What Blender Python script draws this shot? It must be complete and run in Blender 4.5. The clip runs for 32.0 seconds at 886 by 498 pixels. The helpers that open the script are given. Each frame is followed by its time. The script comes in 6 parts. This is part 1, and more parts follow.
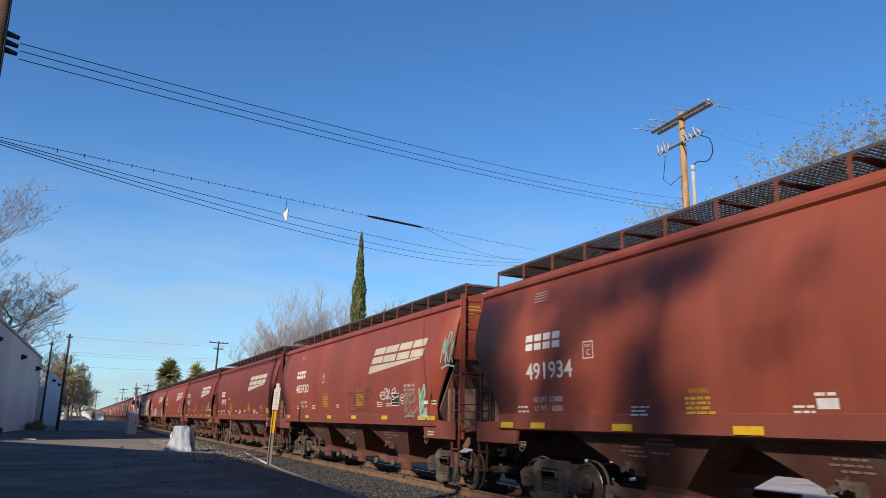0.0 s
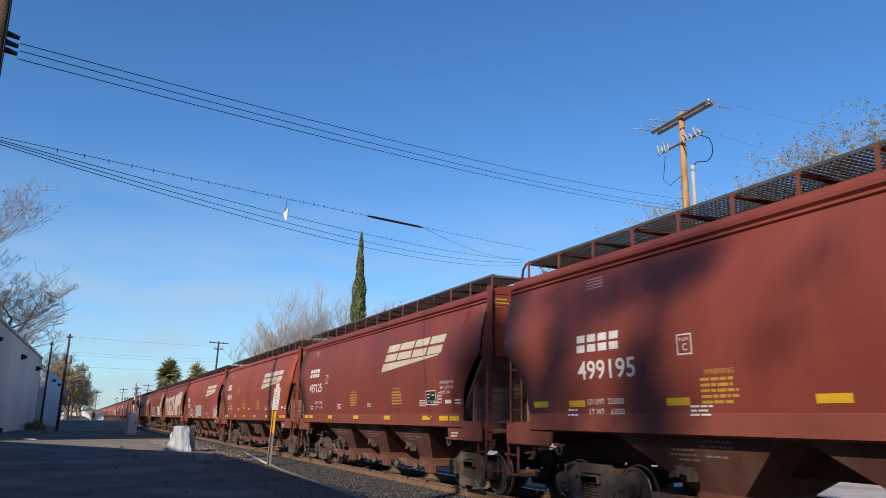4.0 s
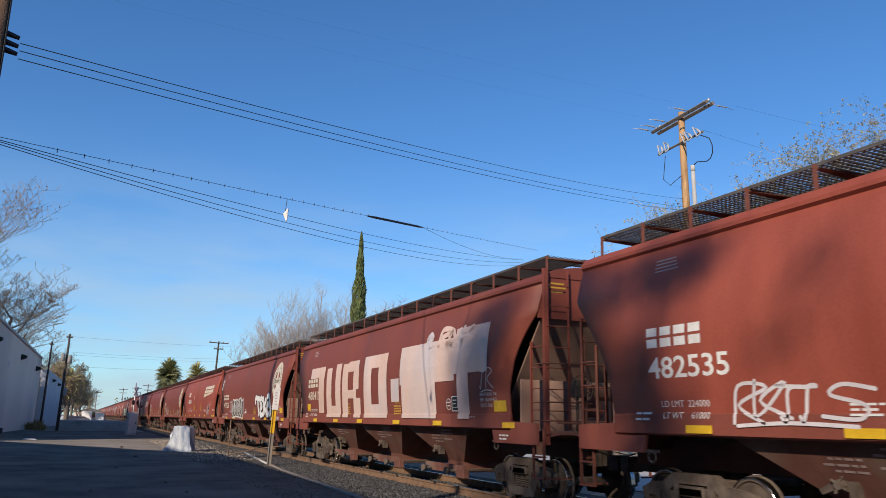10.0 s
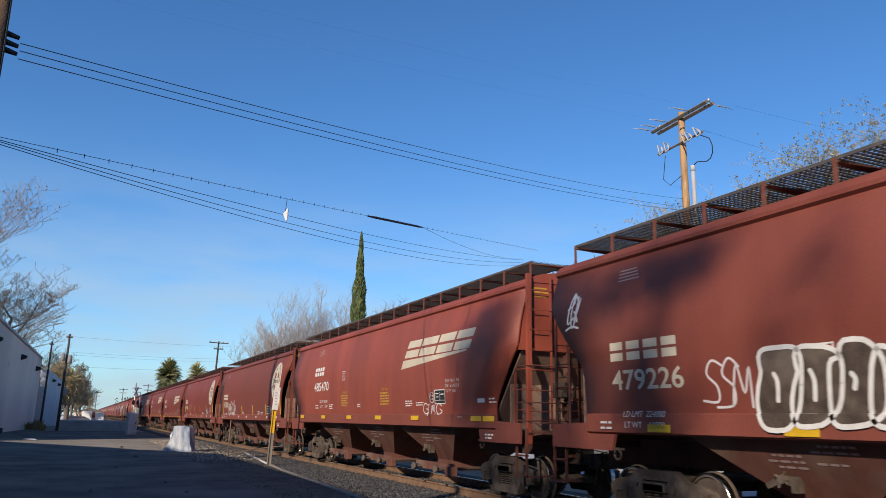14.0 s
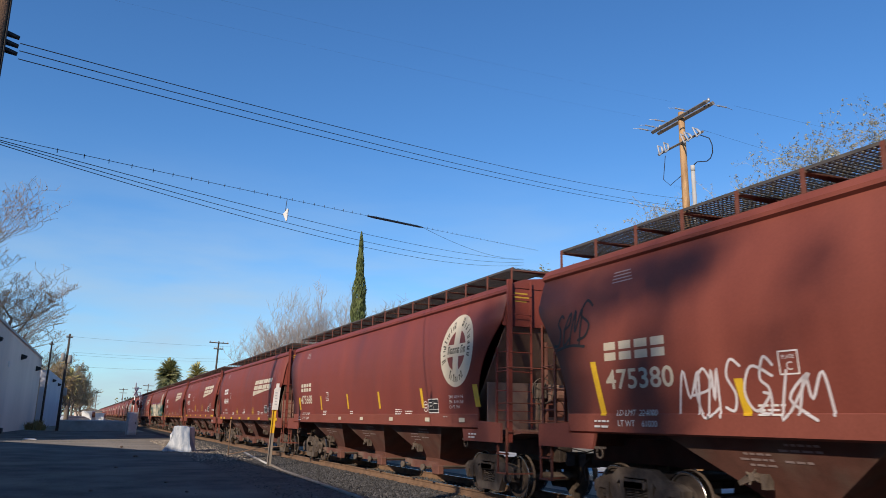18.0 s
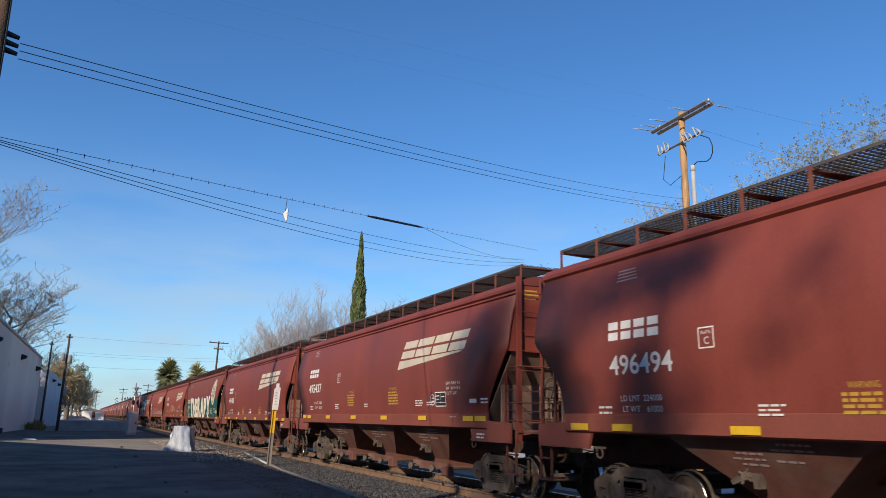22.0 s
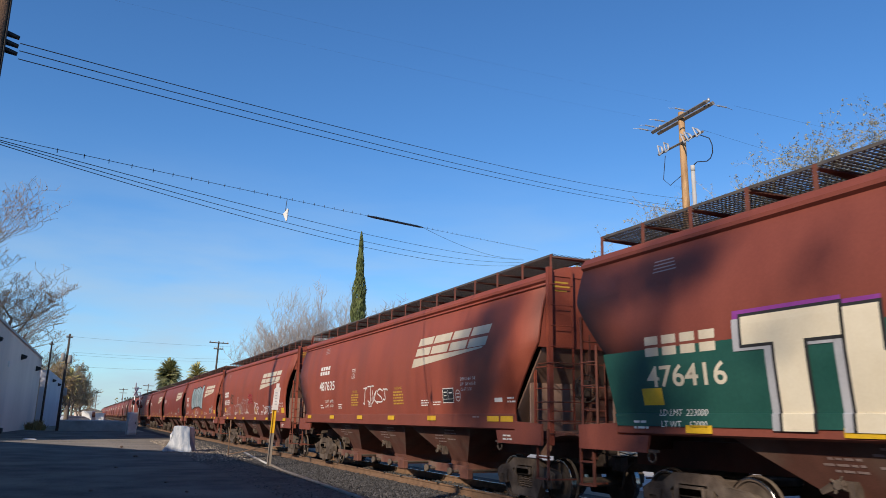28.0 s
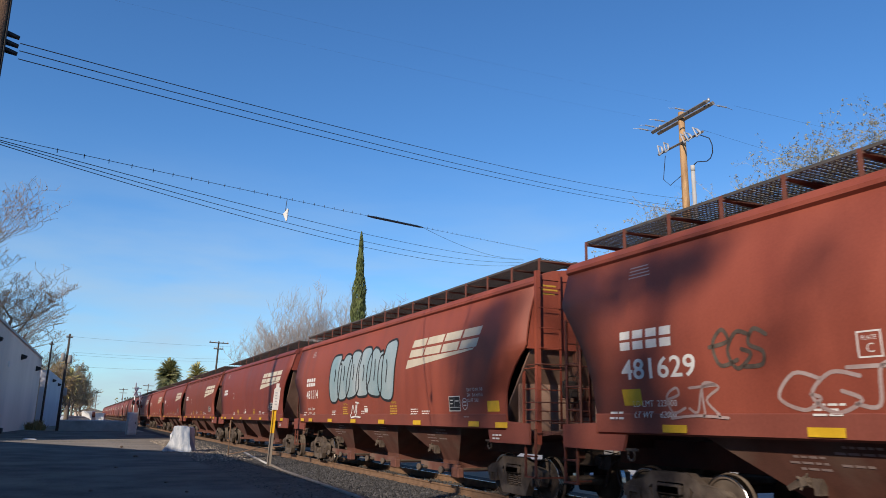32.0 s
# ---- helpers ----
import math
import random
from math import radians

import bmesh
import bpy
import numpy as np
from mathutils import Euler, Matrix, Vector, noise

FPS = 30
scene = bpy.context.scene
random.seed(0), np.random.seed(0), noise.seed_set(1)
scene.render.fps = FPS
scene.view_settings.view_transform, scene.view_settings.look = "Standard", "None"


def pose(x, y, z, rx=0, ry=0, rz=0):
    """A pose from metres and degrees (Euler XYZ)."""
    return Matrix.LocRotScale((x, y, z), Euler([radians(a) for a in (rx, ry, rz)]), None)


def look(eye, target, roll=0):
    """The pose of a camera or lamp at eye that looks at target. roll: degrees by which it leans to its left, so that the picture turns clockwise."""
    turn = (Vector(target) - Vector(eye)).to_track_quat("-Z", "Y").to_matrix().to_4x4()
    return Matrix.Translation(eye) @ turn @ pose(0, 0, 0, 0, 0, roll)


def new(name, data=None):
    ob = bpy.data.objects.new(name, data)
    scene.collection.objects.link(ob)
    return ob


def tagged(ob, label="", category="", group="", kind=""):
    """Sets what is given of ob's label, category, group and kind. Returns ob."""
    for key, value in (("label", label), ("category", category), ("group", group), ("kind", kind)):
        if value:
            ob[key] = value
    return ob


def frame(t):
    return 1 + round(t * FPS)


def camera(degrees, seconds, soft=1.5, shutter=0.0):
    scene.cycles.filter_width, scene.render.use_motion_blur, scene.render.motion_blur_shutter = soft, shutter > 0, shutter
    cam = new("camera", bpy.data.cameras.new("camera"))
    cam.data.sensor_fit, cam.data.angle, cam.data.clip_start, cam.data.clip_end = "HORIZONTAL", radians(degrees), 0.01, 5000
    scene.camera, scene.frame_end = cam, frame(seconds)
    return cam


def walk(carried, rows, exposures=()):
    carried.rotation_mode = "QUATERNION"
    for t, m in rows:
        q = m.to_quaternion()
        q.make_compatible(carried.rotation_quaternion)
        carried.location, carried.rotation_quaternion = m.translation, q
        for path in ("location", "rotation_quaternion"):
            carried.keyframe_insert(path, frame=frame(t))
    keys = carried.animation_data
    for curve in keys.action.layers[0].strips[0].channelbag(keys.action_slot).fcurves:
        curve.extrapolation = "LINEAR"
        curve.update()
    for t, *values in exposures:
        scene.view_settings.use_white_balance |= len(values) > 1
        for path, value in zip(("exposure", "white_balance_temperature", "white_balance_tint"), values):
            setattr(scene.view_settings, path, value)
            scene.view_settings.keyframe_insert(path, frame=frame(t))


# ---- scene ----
# ---- camera and its place ----
D_TRACK = 9.62          # the track's centre line, x
SPEED = 9.9             # the train, m/s towards -y
GROUND = -0.22          # the yard; rail tops lie at z = 0
cam = camera(61.25, 32.0, soft=0.7, shutter=0.12)
EYE = Vector((0.0, 0.0, 1.62))
YAW, PITCH = radians(24.86), radians(12.94)
AIM = EYE + Vector((math.sin(YAW) * math.cos(PITCH), math.cos(YAW) * math.cos(PITCH), math.sin(PITCH)))
STAND = look(EYE, AIM, 1.06)
walk(cam, [(0.0, STAND), (32.0, STAND)])

# ---- world, sun, exposure ----
SUN_AZ, SUN_EL = radians(51), radians(27)   # the way the light travels, from +y towards +x
SUN_WAY = Vector((math.sin(SUN_AZ) * math.cos(SUN_EL), math.cos(SUN_AZ) * math.cos(SUN_EL), -math.sin(SUN_EL)))
world = bpy.data.worlds.new("world")
scene.world = world
world.use_nodes = True
wn, wl = world.node_tree.nodes, world.node_tree.links
sky = wn.new("ShaderNodeTexSky")
sky.sky_type, sky.sun_disc = "NISHITA", False
sky.sun_elevation, sky.sun_rotation = SUN_EL, math.atan2(-SUN_WAY.x, -SUN_WAY.y)
sky.air_density, sky.dust_density, sky.ozone_density = 1.0, 0.15, 2.2
tone = wn.new("ShaderNodeHueSaturation")
tone.inputs["Saturation"].default_value = 1.12
wl.new(sky.outputs[0], tone.inputs["Color"])
# thin pale haze that thickens towards the horizon, in soft streaks
wco, wsep, wmap, wnoise = wn.new("ShaderNodeTexCoord"), wn.new("ShaderNodeSeparateXYZ"), wn.new("ShaderNodeMapping"), wn.new("ShaderNodeTexNoise")
wl.new(wco.outputs["Generated"], wsep.inputs[0])
wl.new(wco.outputs["Generated"], wmap.inputs[0])
wmap.inputs["Scale"].default_value = (1.6, 1.6, 7.0)
wl.new(wmap.outputs[0], wnoise.inputs[0])
wnoise.inputs["Scale"].default_value, wnoise.inputs["Detail"].default_value = 3.2, 8
low = wn.new("ShaderNodeMapRange")
low.interpolation_type = "SMOOTHSTEP"
low.inputs[1].default_value, low.inputs[2].default_value, low.inputs[3].default_value, low.inputs[4].default_value = 0.0, 0.36, 0.68, 0.0
wl.new(wsep.outputs[2], low.inputs[0])
wisp = wn.new("ShaderNodeMapRange")
wisp.inputs[1].default_value, wisp.inputs[2].default_value, wisp.inputs[3].default_value, wisp.inputs[4].default_value = 0.34, 0.70, 0.25, 1.45
wl.new(wnoise.outputs[0], wisp.inputs[0])
fac = wn.new("ShaderNodeMath")
fac.operation, fac.use_clamp = "MULTIPLY", True
wl.new(low.outputs[0], fac.inputs[0])
wl.new(wisp.outputs[0], fac.inputs[1])
haze = wn.new("ShaderNodeMix")
haze.data_type = "RGBA"
wl.new(fac.outputs[0], haze.inputs[0])
deep = wn.new("ShaderNodeMix")
deep.data_type, deep.blend_type = "RGBA", "MULTIPLY"
deep.inputs[0].default_value, deep.inputs[7].default_value = 1.0, (0.62, 0.92, 1.20, 1)
wl.new(tone.outputs[0], deep.inputs[6])
wl.new(deep.outputs[2], haze.inputs[6])
haze.inputs[7].default_value = (3.7, 4.75, 5.75, 1)
wl.new(haze.outputs[2], wn["Background"].inputs[0])
wn["Background"].inputs[1].default_value = 0.127
sun = new("sun", bpy.data.lights.new("sun", "SUN"))
sun.data.energy, sun.data.angle, sun.data.color = 5.0, radians(0.8), (1.0, 0.85, 0.68)
sun.matrix_world = look(Vector((0, 0, 60)), Vector((0, 0, 60)) + SUN_WAY)
scene.view_settings.exposure = 0.0


# ---- materials ----
def material(name, low, high, rough=0.7, metal=0.0, scale=3.0, fine=40.0, bump=0.15, depth=0.01, streak=0.0, dirt=None, dirt_amount=0.5, spec=0.4, pieces=0.0):
    """Two colours mixed by coarse and fine noise, with relief; streak stretches the coarse noise upright; dirt is a third colour in patches."""
    m = bpy.data.materials.new(name)
    m.use_nodes = True
    n, l = m.node_tree.nodes, m.node_tree.links
    b = n["Principled BSDF"]
    b.inputs["Metallic"].default_value = metal
    b.inputs["Specular IOR Level"].default_value = spec
    co = n.new("ShaderNodeTexCoord")
    mp = n.new("ShaderNodeMapping")
    l.new(co.outputs["Object"], mp.inputs[0])
    mp.inputs["Scale"].default_value = (1, 1, 1.0 - 0.9 * streak)
    n1, n2 = n.new("ShaderNodeTexNoise"), n.new("ShaderNodeTexNoise")
    n1.inputs["Scale"].default_value, n1.inputs["Detail"].default_value = scale, 5
    n2.inputs["Scale"].default_value, n2.inputs["Detail"].default_value = fine, 3
    l.new(mp.outputs[0], n1.inputs[0])
    l.new(co.outputs["Object"], n2.inputs[0])
    mixf = n.new("ShaderNodeMath")
    mixf.operation = "MULTIPLY_ADD"
    l.new(n2.outputs[0], mixf.inputs[0])
    mixf.inputs[1].default_value = 0.45
    l.new(n1.outputs[0], mixf.inputs[2])
    ramp = n.new("ShaderNodeMapRange")
    ramp.inputs[1].default_value, ramp.inputs[2].default_value = 0.45, 1.0
    l.new(mixf.outputs[0], ramp.inputs[0])
    mx = n.new("ShaderNodeMix")
    mx.data_type = "RGBA"
    mx.inputs[6].default_value, mx.inputs[7].default_value = (*low, 1), (*high, 1)
    l.new(ramp.outputs[0], mx.inputs[0])
    out = mx.outputs[2]
    if dirt:
        n3 = n.new("ShaderNodeTexNoise")
        n3.inputs["Scale"].default_value, n3.inputs["Detail"].default_value = scale * 0.35, 6
        l.new(mp.outputs[0], n3.inputs[0])
        r3 = n.new("ShaderNodeMapRange")
        r3.inputs[1].default_value, r3.inputs[2].default_value, r3.inputs[4].default_value = 0.48, 0.72, dirt_amount
        l.new(n3.outputs[0], r3.inputs[0])
        m3 = n.new("ShaderNodeMix")
        m3.data_type = "RGBA"
        l.new(r3.outputs[0], m3.inputs[0])
        l.new(out, m3.inputs[6])
        m3.inputs[7].default_value = (*dirt, 1)
        out = m3.outputs[2]
    if pieces:
        ge = n.new("ShaderNodeNewGeometry")
        hs = n.new("ShaderNodeHueSaturation")
        pv = n.new("ShaderNodeMapRange")
        pv.inputs[3].default_value, pv.inputs[4].default_value = 1 - pieces, 1 + pieces
        l.new(ge.outputs["Random Per Island"], pv.inputs[0])
        l.new(pv.outputs[0], hs.inputs["Value"])
        l.new(out, hs.inputs["Color"])
        out = hs.outputs[0]
    l.new(out, b.inputs["Base Color"])
    rr = n.new("ShaderNodeMapRange")
    rr.inputs[3].default_value, rr.inputs[4].default_value = max(0.05, rough - 0.12), min(1, rough + 0.12)
    l.new(n1.outputs[0], rr.inputs[0])
    l.new(rr.outputs[0], b.inputs["Roughness"])
    if bump:
        bp = n.new("ShaderNodeBump")
        bp.inputs["Strength"].default_value, bp.inputs["Distance"].default_value = bump, depth
        l.new(n2.outputs[0], bp.inputs["Height"])
        l.new(bp.outputs[0], b.inputs["Normal"])
    return m


M = {}
for key, args in dict(
    paint_a=dict(low=(0.231, 0.051, 0.031), high=(0.346, 0.084, 0.051), rough=0.55, scale=1.3, fine=25, bump=0.08, streak=0.85, dirt=(0.134, 0.0460, 0.0361), dirt_amount=0.6, spec=0.34),
    paint_b=dict(low=(0.179, 0.039, 0.027), high=(0.254, 0.059, 0.040), rough=0.55, scale=1.1, fine=22, bump=0.08, streak=0.85, dirt=(0.103, 0.0368, 0.0327), dirt_amount=0.6, spec=0.34),
    paint_c=dict(low=(0.220, 0.050, 0.029), high=(0.323, 0.080, 0.047), rough=0.6, scale=1.5, fine=30, bump=0.08, streak=0.85, dirt=(0.154, 0.0552, 0.0387), dirt_amount=0.6, spec=0.34),
    paint_d=dict(low=(0.165, 0.041, 0.027), high=(0.235, 0.063, 0.041), rough=0.6, scale=1.2, fine=26, bump=0.08, streak=0.85, dirt=(0.115, 0.045, 0.034), dirt_amount=0.6, spec=0.34),
    paint_dust=dict(low=(0.185, 0.049, 0.032), high=(0.268, 0.079, 0.054), rough=0.7, scale=1.0, fine=25, bump=0.08, streak=0.8, dirt=(0.154, 0.0552, 0.0430), dirt_amount=0.6, spec=0.34),
    rail_paint=dict(low=(0.125, 0.040, 0.028), high=(0.21, 0.068, 0.046), rough=0.7, scale=4, fine=40, bump=0.1, dirt=(0.13, 0.08, 0.06), dirt_amount=0.6, spec=0.2),
    pole_dark=dict(low=(0.03, 0.024, 0.02), high=(0.09, 0.07, 0.055), rough=0.9, scale=6, fine=40, bump=0.3),
    grit=dict(low=(0.06, 0.056, 0.05), high=(0.17, 0.155, 0.14), rough=0.9, scale=6, fine=60, bump=0.2, pieces=0.6),
    under=dict(low=(0.10, 0.040, 0.029), high=(0.18, 0.074, 0.053), rough=0.85, scale=2.5, fine=50, bump=0.2, dirt=(0.20, 0.155, 0.12), dirt_amount=0.7),
    frame=dict(low=(0.045, 0.034, 0.028), high=(0.13, 0.098, 0.078), rough=0.85, scale=5, fine=60, bump=0.3, dirt=(0.22, 0.18, 0.145), dirt_amount=0.7, spec=0.2),
    tread=dict(low=(0.35, 0.33, 0.32), high=(0.55, 0.53, 0.5), rough=0.25, metal=1.0, scale=8, fine=60, bump=0.03),
    grate=dict(low=(0.07, 0.062, 0.056), high=(0.14, 0.125, 0.11), rough=0.6, metal=0.3, scale=6, fine=60, bump=0.1),
    white=dict(low=(0.62, 0.60, 0.56), high=(0.8, 0.78, 0.74), rough=0.6, scale=5, fine=40, bump=0.05),
    cream=dict(low=(0.52, 0.455, 0.34), high=(0.65, 0.585, 0.46), rough=0.6, scale=2, fine=30, bump=0.05, streak=0.8, dirt=(0.42, 0.33, 0.24), dirt_amount=0.5),
    yellow=dict(low=(0.58, 0.34, 0.015), high=(0.74, 0.46, 0.025), rough=0.5, scale=8, fine=60, bump=0.05),
    ochre=dict(low=(0.45, 0.26, 0.03), high=(0.55, 0.33, 0.05), rough=0.6, scale=8, fine=60, bump=0.0),
    black=dict(low=(0.015, 0.015, 0.016), high=(0.03, 0.03, 0.03), rough=0.7, scale=8, fine=60, bump=0.05),
    silver=dict(low=(0.30, 0.31, 0.33), high=(0.48, 0.48, 0.50), rough=0.45, scale=2, fine=30, bump=0.0, streak=0.6),
    chalk=dict(low=(0.55, 0.5, 0.5), high=(0.7, 0.66, 0.66), rough=0.7, scale=3, fine=30, bump=0.0),
    chalk_dim=dict(low=(0.30, 0.20, 0.18), high=(0.46, 0.36, 0.34), rough=0.7, scale=2, fine=30, bump=0.0),
    peach=dict(low=(0.56, 0.38, 0.30), high=(0.68, 0.52, 0.45), rough=0.6, scale=0.9, fine=14, bump=0.0, streak=0.5, dirt=(0.40, 0.48, 0.58), dirt_amount=0.85),
    green=dict(low=(0.010, 0.062, 0.048), high=(0.022, 0.10, 0.076), rough=0.55, scale=1.2, fine=20, bump=0.0),
    purple=dict(low=(0.18, 0.03, 0.2), high=(0.25, 0.05, 0.28), rough=0.6, scale=3, fine=20, bump=0.0),
    rail=dict(low=(0.13, 0.075, 0.045), high=(0.25, 0.155, 0.095), rough=0.8, scale=4, fine=50, bump=0.15),
    wood=dict(low=(0.07, 0.05, 0.04), high=(0.15, 0.11, 0.08), rough=0.9, scale=3, fine=30, bump=0.4, depth=0.02),
    asphalt=dict(low=(0.042, 0.038, 0.034), high=(0.15, 0.135, 0.115), rough=0.95, scale=0.8, fine=16, bump=1.0, depth=0.03, dirt=(0.20, 0.175, 0.145), dirt_amount=0.75, spec=0.2),
    dirt=dict(low=(0.17, 0.145, 0.11), high=(0.32, 0.27, 0.21), rough=0.95, scale=0.3, fine=30, bump=0.6, depth=0.03, dirt=(0.12, 0.11, 0.055), dirt_amount=0.4),
    gravel=dict(low=(0.018, 0.018, 0.02), high=(0.05, 0.048, 0.046), rough=0.9, scale=2, fine=60, bump=0.6, depth=0.03),
    pale_stones=dict(low=(0.16, 0.13, 0.10), high=(0.34, 0.29, 0.23), rough=0.9, scale=6, fine=60, bump=0.3, pieces=0.5),
    stones=dict(low=(0.02, 0.021, 0.024), high=(0.085, 0.08, 0.078), rough=0.9, scale=6, fine=60, bump=0.3, pieces=0.6),
    concrete=dict(low=(0.34, 0.335, 0.33), high=(0.52, 0.51, 0.49), rough=0.85, scale=1.2, fine=40, bump=0.25, dirt=(0.2, 0.19, 0.18), dirt_amount=0.5),
    stucco=dict(low=(0.68, 0.55, 0.455), high=(0.80, 0.66, 0.555), rough=0.9, scale=0.25, fine=20, bump=0.2, streak=0.6, dirt=(0.40, 0.37, 0.34), dirt_amount=0.6),
    stucco_pale=dict(low=(0.46, 0.46, 0.50), high=(0.58, 0.57, 0.60), rough=0.9, scale=0.3, fine=20, bump=0.2, streak=0.6),
    pole_new=dict(low=(0.20, 0.095, 0.035), high=(0.60, 0.38, 0.19), rough=0.85, scale=7, fine=30, bump=0.4, streak=0.9, dirt=(0.2, 0.11, 0.05), dirt_amount=0.6),
    pole_old=dict(low=(0.035, 0.02, 0.012), high=(0.30, 0.17, 0.095), rough=0.9, scale=9, fine=40, bump=0.6, depth=0.02, streak=0.9),
    grey_wood=dict(low=(0.12, 0.10, 0.085), high=(0.23, 0.2, 0.17), rough=0.9, scale=5, fine=40, bump=0.3),
    steel=dict(low=(0.42, 0.43, 0.44), high=(0.58, 0.58, 0.58), rough=0.5, metal=0.6, scale=5, fine=40, bump=0.05),
    cable=dict(low=(0.012, 0.012, 0.014), high=(0.03, 0.03, 0.03), rough=0.6, scale=5, fine=40, bump=0.0),
    bark_pale=dict(low=(0.30, 0.27, 0.23), high=(0.55, 0.52, 0.46), rough=0.9, scale=2, fine=20, bump=0.3),
    bark=dict(low=(0.10, 0.08, 0.065), high=(0.20, 0.165, 0.135), rough=0.9, scale=3, fine=20, bump=0.4),
    twig_pale=dict(low=(0.27, 0.23, 0.205), high=(0.42, 0.37, 0.335), rough=0.9, scale=3, fine=20, bump=0.0),
    twig=dict(low=(0.20, 0.16, 0.13), high=(0.32, 0.265, 0.22), rough=0.9, scale=3, fine=20, bump=0.0),
    leaf_grey=dict(low=(0.17, 0.155, 0.09), high=(0.31, 0.285, 0.18), rough=0.8, scale=1, fine=10, bump=0.0, pieces=0.45),
    kerb=dict(low=(0.24, 0.235, 0.225), high=(0.36, 0.35, 0.335), rough=0.85, scale=1.2, fine=40, bump=0.25, dirt=(0.15, 0.14, 0.13), dirt_amount=0.5),
    post_grey=dict(low=(0.17, 0.145, 0.12), high=(0.30, 0.26, 0.215), rough=0.8, scale=5, fine=40, bump=0.1, dirt=(0.22, 0.12, 0.07), dirt_amount=0.5),
    dusty=dict(low=(0.24, 0.145, 0.108), high=(0.36, 0.235, 0.18), rough=0.85, scale=2.0, fine=40, bump=0.15, streak=0.6, dirt=(0.12, 0.06, 0.045), dirt_amount=0.7),
    leaf_brown=dict(low=(0.22, 0.15, 0.06), high=(0.38, 0.27, 0.11), rough=0.8, scale=1, fine=10, bump=0.0, pieces=0.4),
    leaf_olive=dict(low=(0.11, 0.11, 0.035), high=(0.20, 0.18, 0.065), rough=0.8, scale=1, fine=10, bump=0.0, pieces=0.4),
    cypress=dict(low=(0.055, 0.08, 0.025), high=(0.13, 0.15, 0.05), rough=0.85, scale=1.5, fine=12, bump=0.0, pieces=0.45),
    palm=dict(low=(0.27, 0.26, 0.08), high=(0.52, 0.46, 0.20), rough=0.7, scale=1, fine=10, bump=0.0, pieces=0.4),
    tan_wall=dict(low=(0.42, 0.30, 0.21), high=(0.55, 0.42, 0.31), rough=0.9, scale=1, fine=25, bump=0.2),
    glass=dict(low=(0.03, 0.035, 0.04), high=(0.05, 0.055, 0.06), rough=0.12, scale=1, fine=10, bump=0.0),
    roofing=dict(low=(0.10, 0.095, 0.09), high=(0.18, 0.17, 0.16), rough=0.9, scale=1, fine=30, bump=0.3),
    red_lens=dict(low=(0.30, 0.02, 0.015), high=(0.4, 0.03, 0.02), rough=0.3, scale=3, fine=20, bump=0.0),
    car_white=dict(low=(0.62, 0.62, 0.62), high=(0.72, 0.72, 0.72), rough=0.3, scale=1, fine=10, bump=0.0),
    rubber=dict(low=(0.02, 0.02, 0.02), high=(0.04, 0.04, 0.04), rough=0.9, scale=4, fine=40, bump=0.1),
).items():
    M[key] = material(key, **args)


# ---- builders ----
def box(bm, x0, x1, y0, y1, z0, z1, bev=0.0):
    v = [bm.verts.new((x, y, z)) for z in (z0, z1) for y in (y0, y1) for x in (x0, x1)]
    fs = [bm.faces.new([v[i] for i in q]) for q in ((0, 2, 3, 1), (4, 5, 7, 6), (0, 1, 5, 4), (2, 6, 7, 3), (0, 4, 6, 2), (1, 3, 7, 5))]
    if bev:
        es = list({e for f in fs for e in f.edges})
        bmesh.ops.bevel(bm, geom=es, offset=bev, segments=1, affect="EDGES")
    return v


def tube(bm, pts, radii, sides=6, cap=True):
    """A tube through points, with a radius at each."""
    if not isinstance(radii, (list, tuple)):
        radii = [radii] * len(pts)
    pts = [Vector(p) for p in pts]
    rings = []
    for i, p in enumerate(pts):
        d = (pts[min(i + 1, len(pts) - 1)] - pts[max(i - 1, 0)]).normalized()
        a = d.cross(Vector((0, 0, 1)) if abs(d.z) < 0.9 else Vector((1, 0, 0))).normalized()
        b = d.cross(a)
        rings.append([bm.verts.new(p + radii[i] * (math.cos(k * math.tau / sides) * a + math.sin(k * math.tau / sides) * b)) for k in range(sides)])
    for r, s in zip(rings, rings[1:]):
        for k in range(sides):
            bm.faces.new((r[k], s[k], s[(k + 1) % sides], r[(k + 1) % sides])).smooth = sides > 5
    if cap:
        bm.faces.new(rings[0])
        bm.faces.new(rings[-1][::-1])


def prism(bm, outline, axis, a, b):
    """A flat outline of (p, q) pushed along an axis from a to b: axis x takes (y, z), y takes (x, z), z takes (x, y)."""
    def at(p, q, s):
        return {"x": (s, p, q), "y": (p, s, q), "z": (p, q, s)}[axis]
    u = [bm.verts.new(at(p, q, a)) for p, q in outline]
    w = [bm.verts.new(at(p, q, b)) for p, q in outline]
    n = len(u)
    bm.faces.new(u[::-1])
    bm.faces.new(w)
    for i in range(n):
        bm.faces.new((u[i], u[(i + 1) % n], w[(i + 1) % n], w[i]))


def lathe(bm, prof, axis_pts, sides=20):
    """A turned form about the x axis at (y, z) = axis_pts: prof holds (x, radius)."""
    cy, cz = axis_pts
    rings = [[bm.verts.new((x, cy + r * math.cos(k * math.tau / sides), cz + r * math.sin(k * math.tau / sides))) for k in range(sides)] for x, r in prof]
    for r, s in zip(rings, rings[1:]):
        for k in range(sides):
            bm.faces.new((r[k], r[(k + 1) % sides], s[(k + 1) % sides], s[k]))
    bm.faces.new(rings[0][::-1])
    bm.faces.new(rings[-1])


MESHES = {}


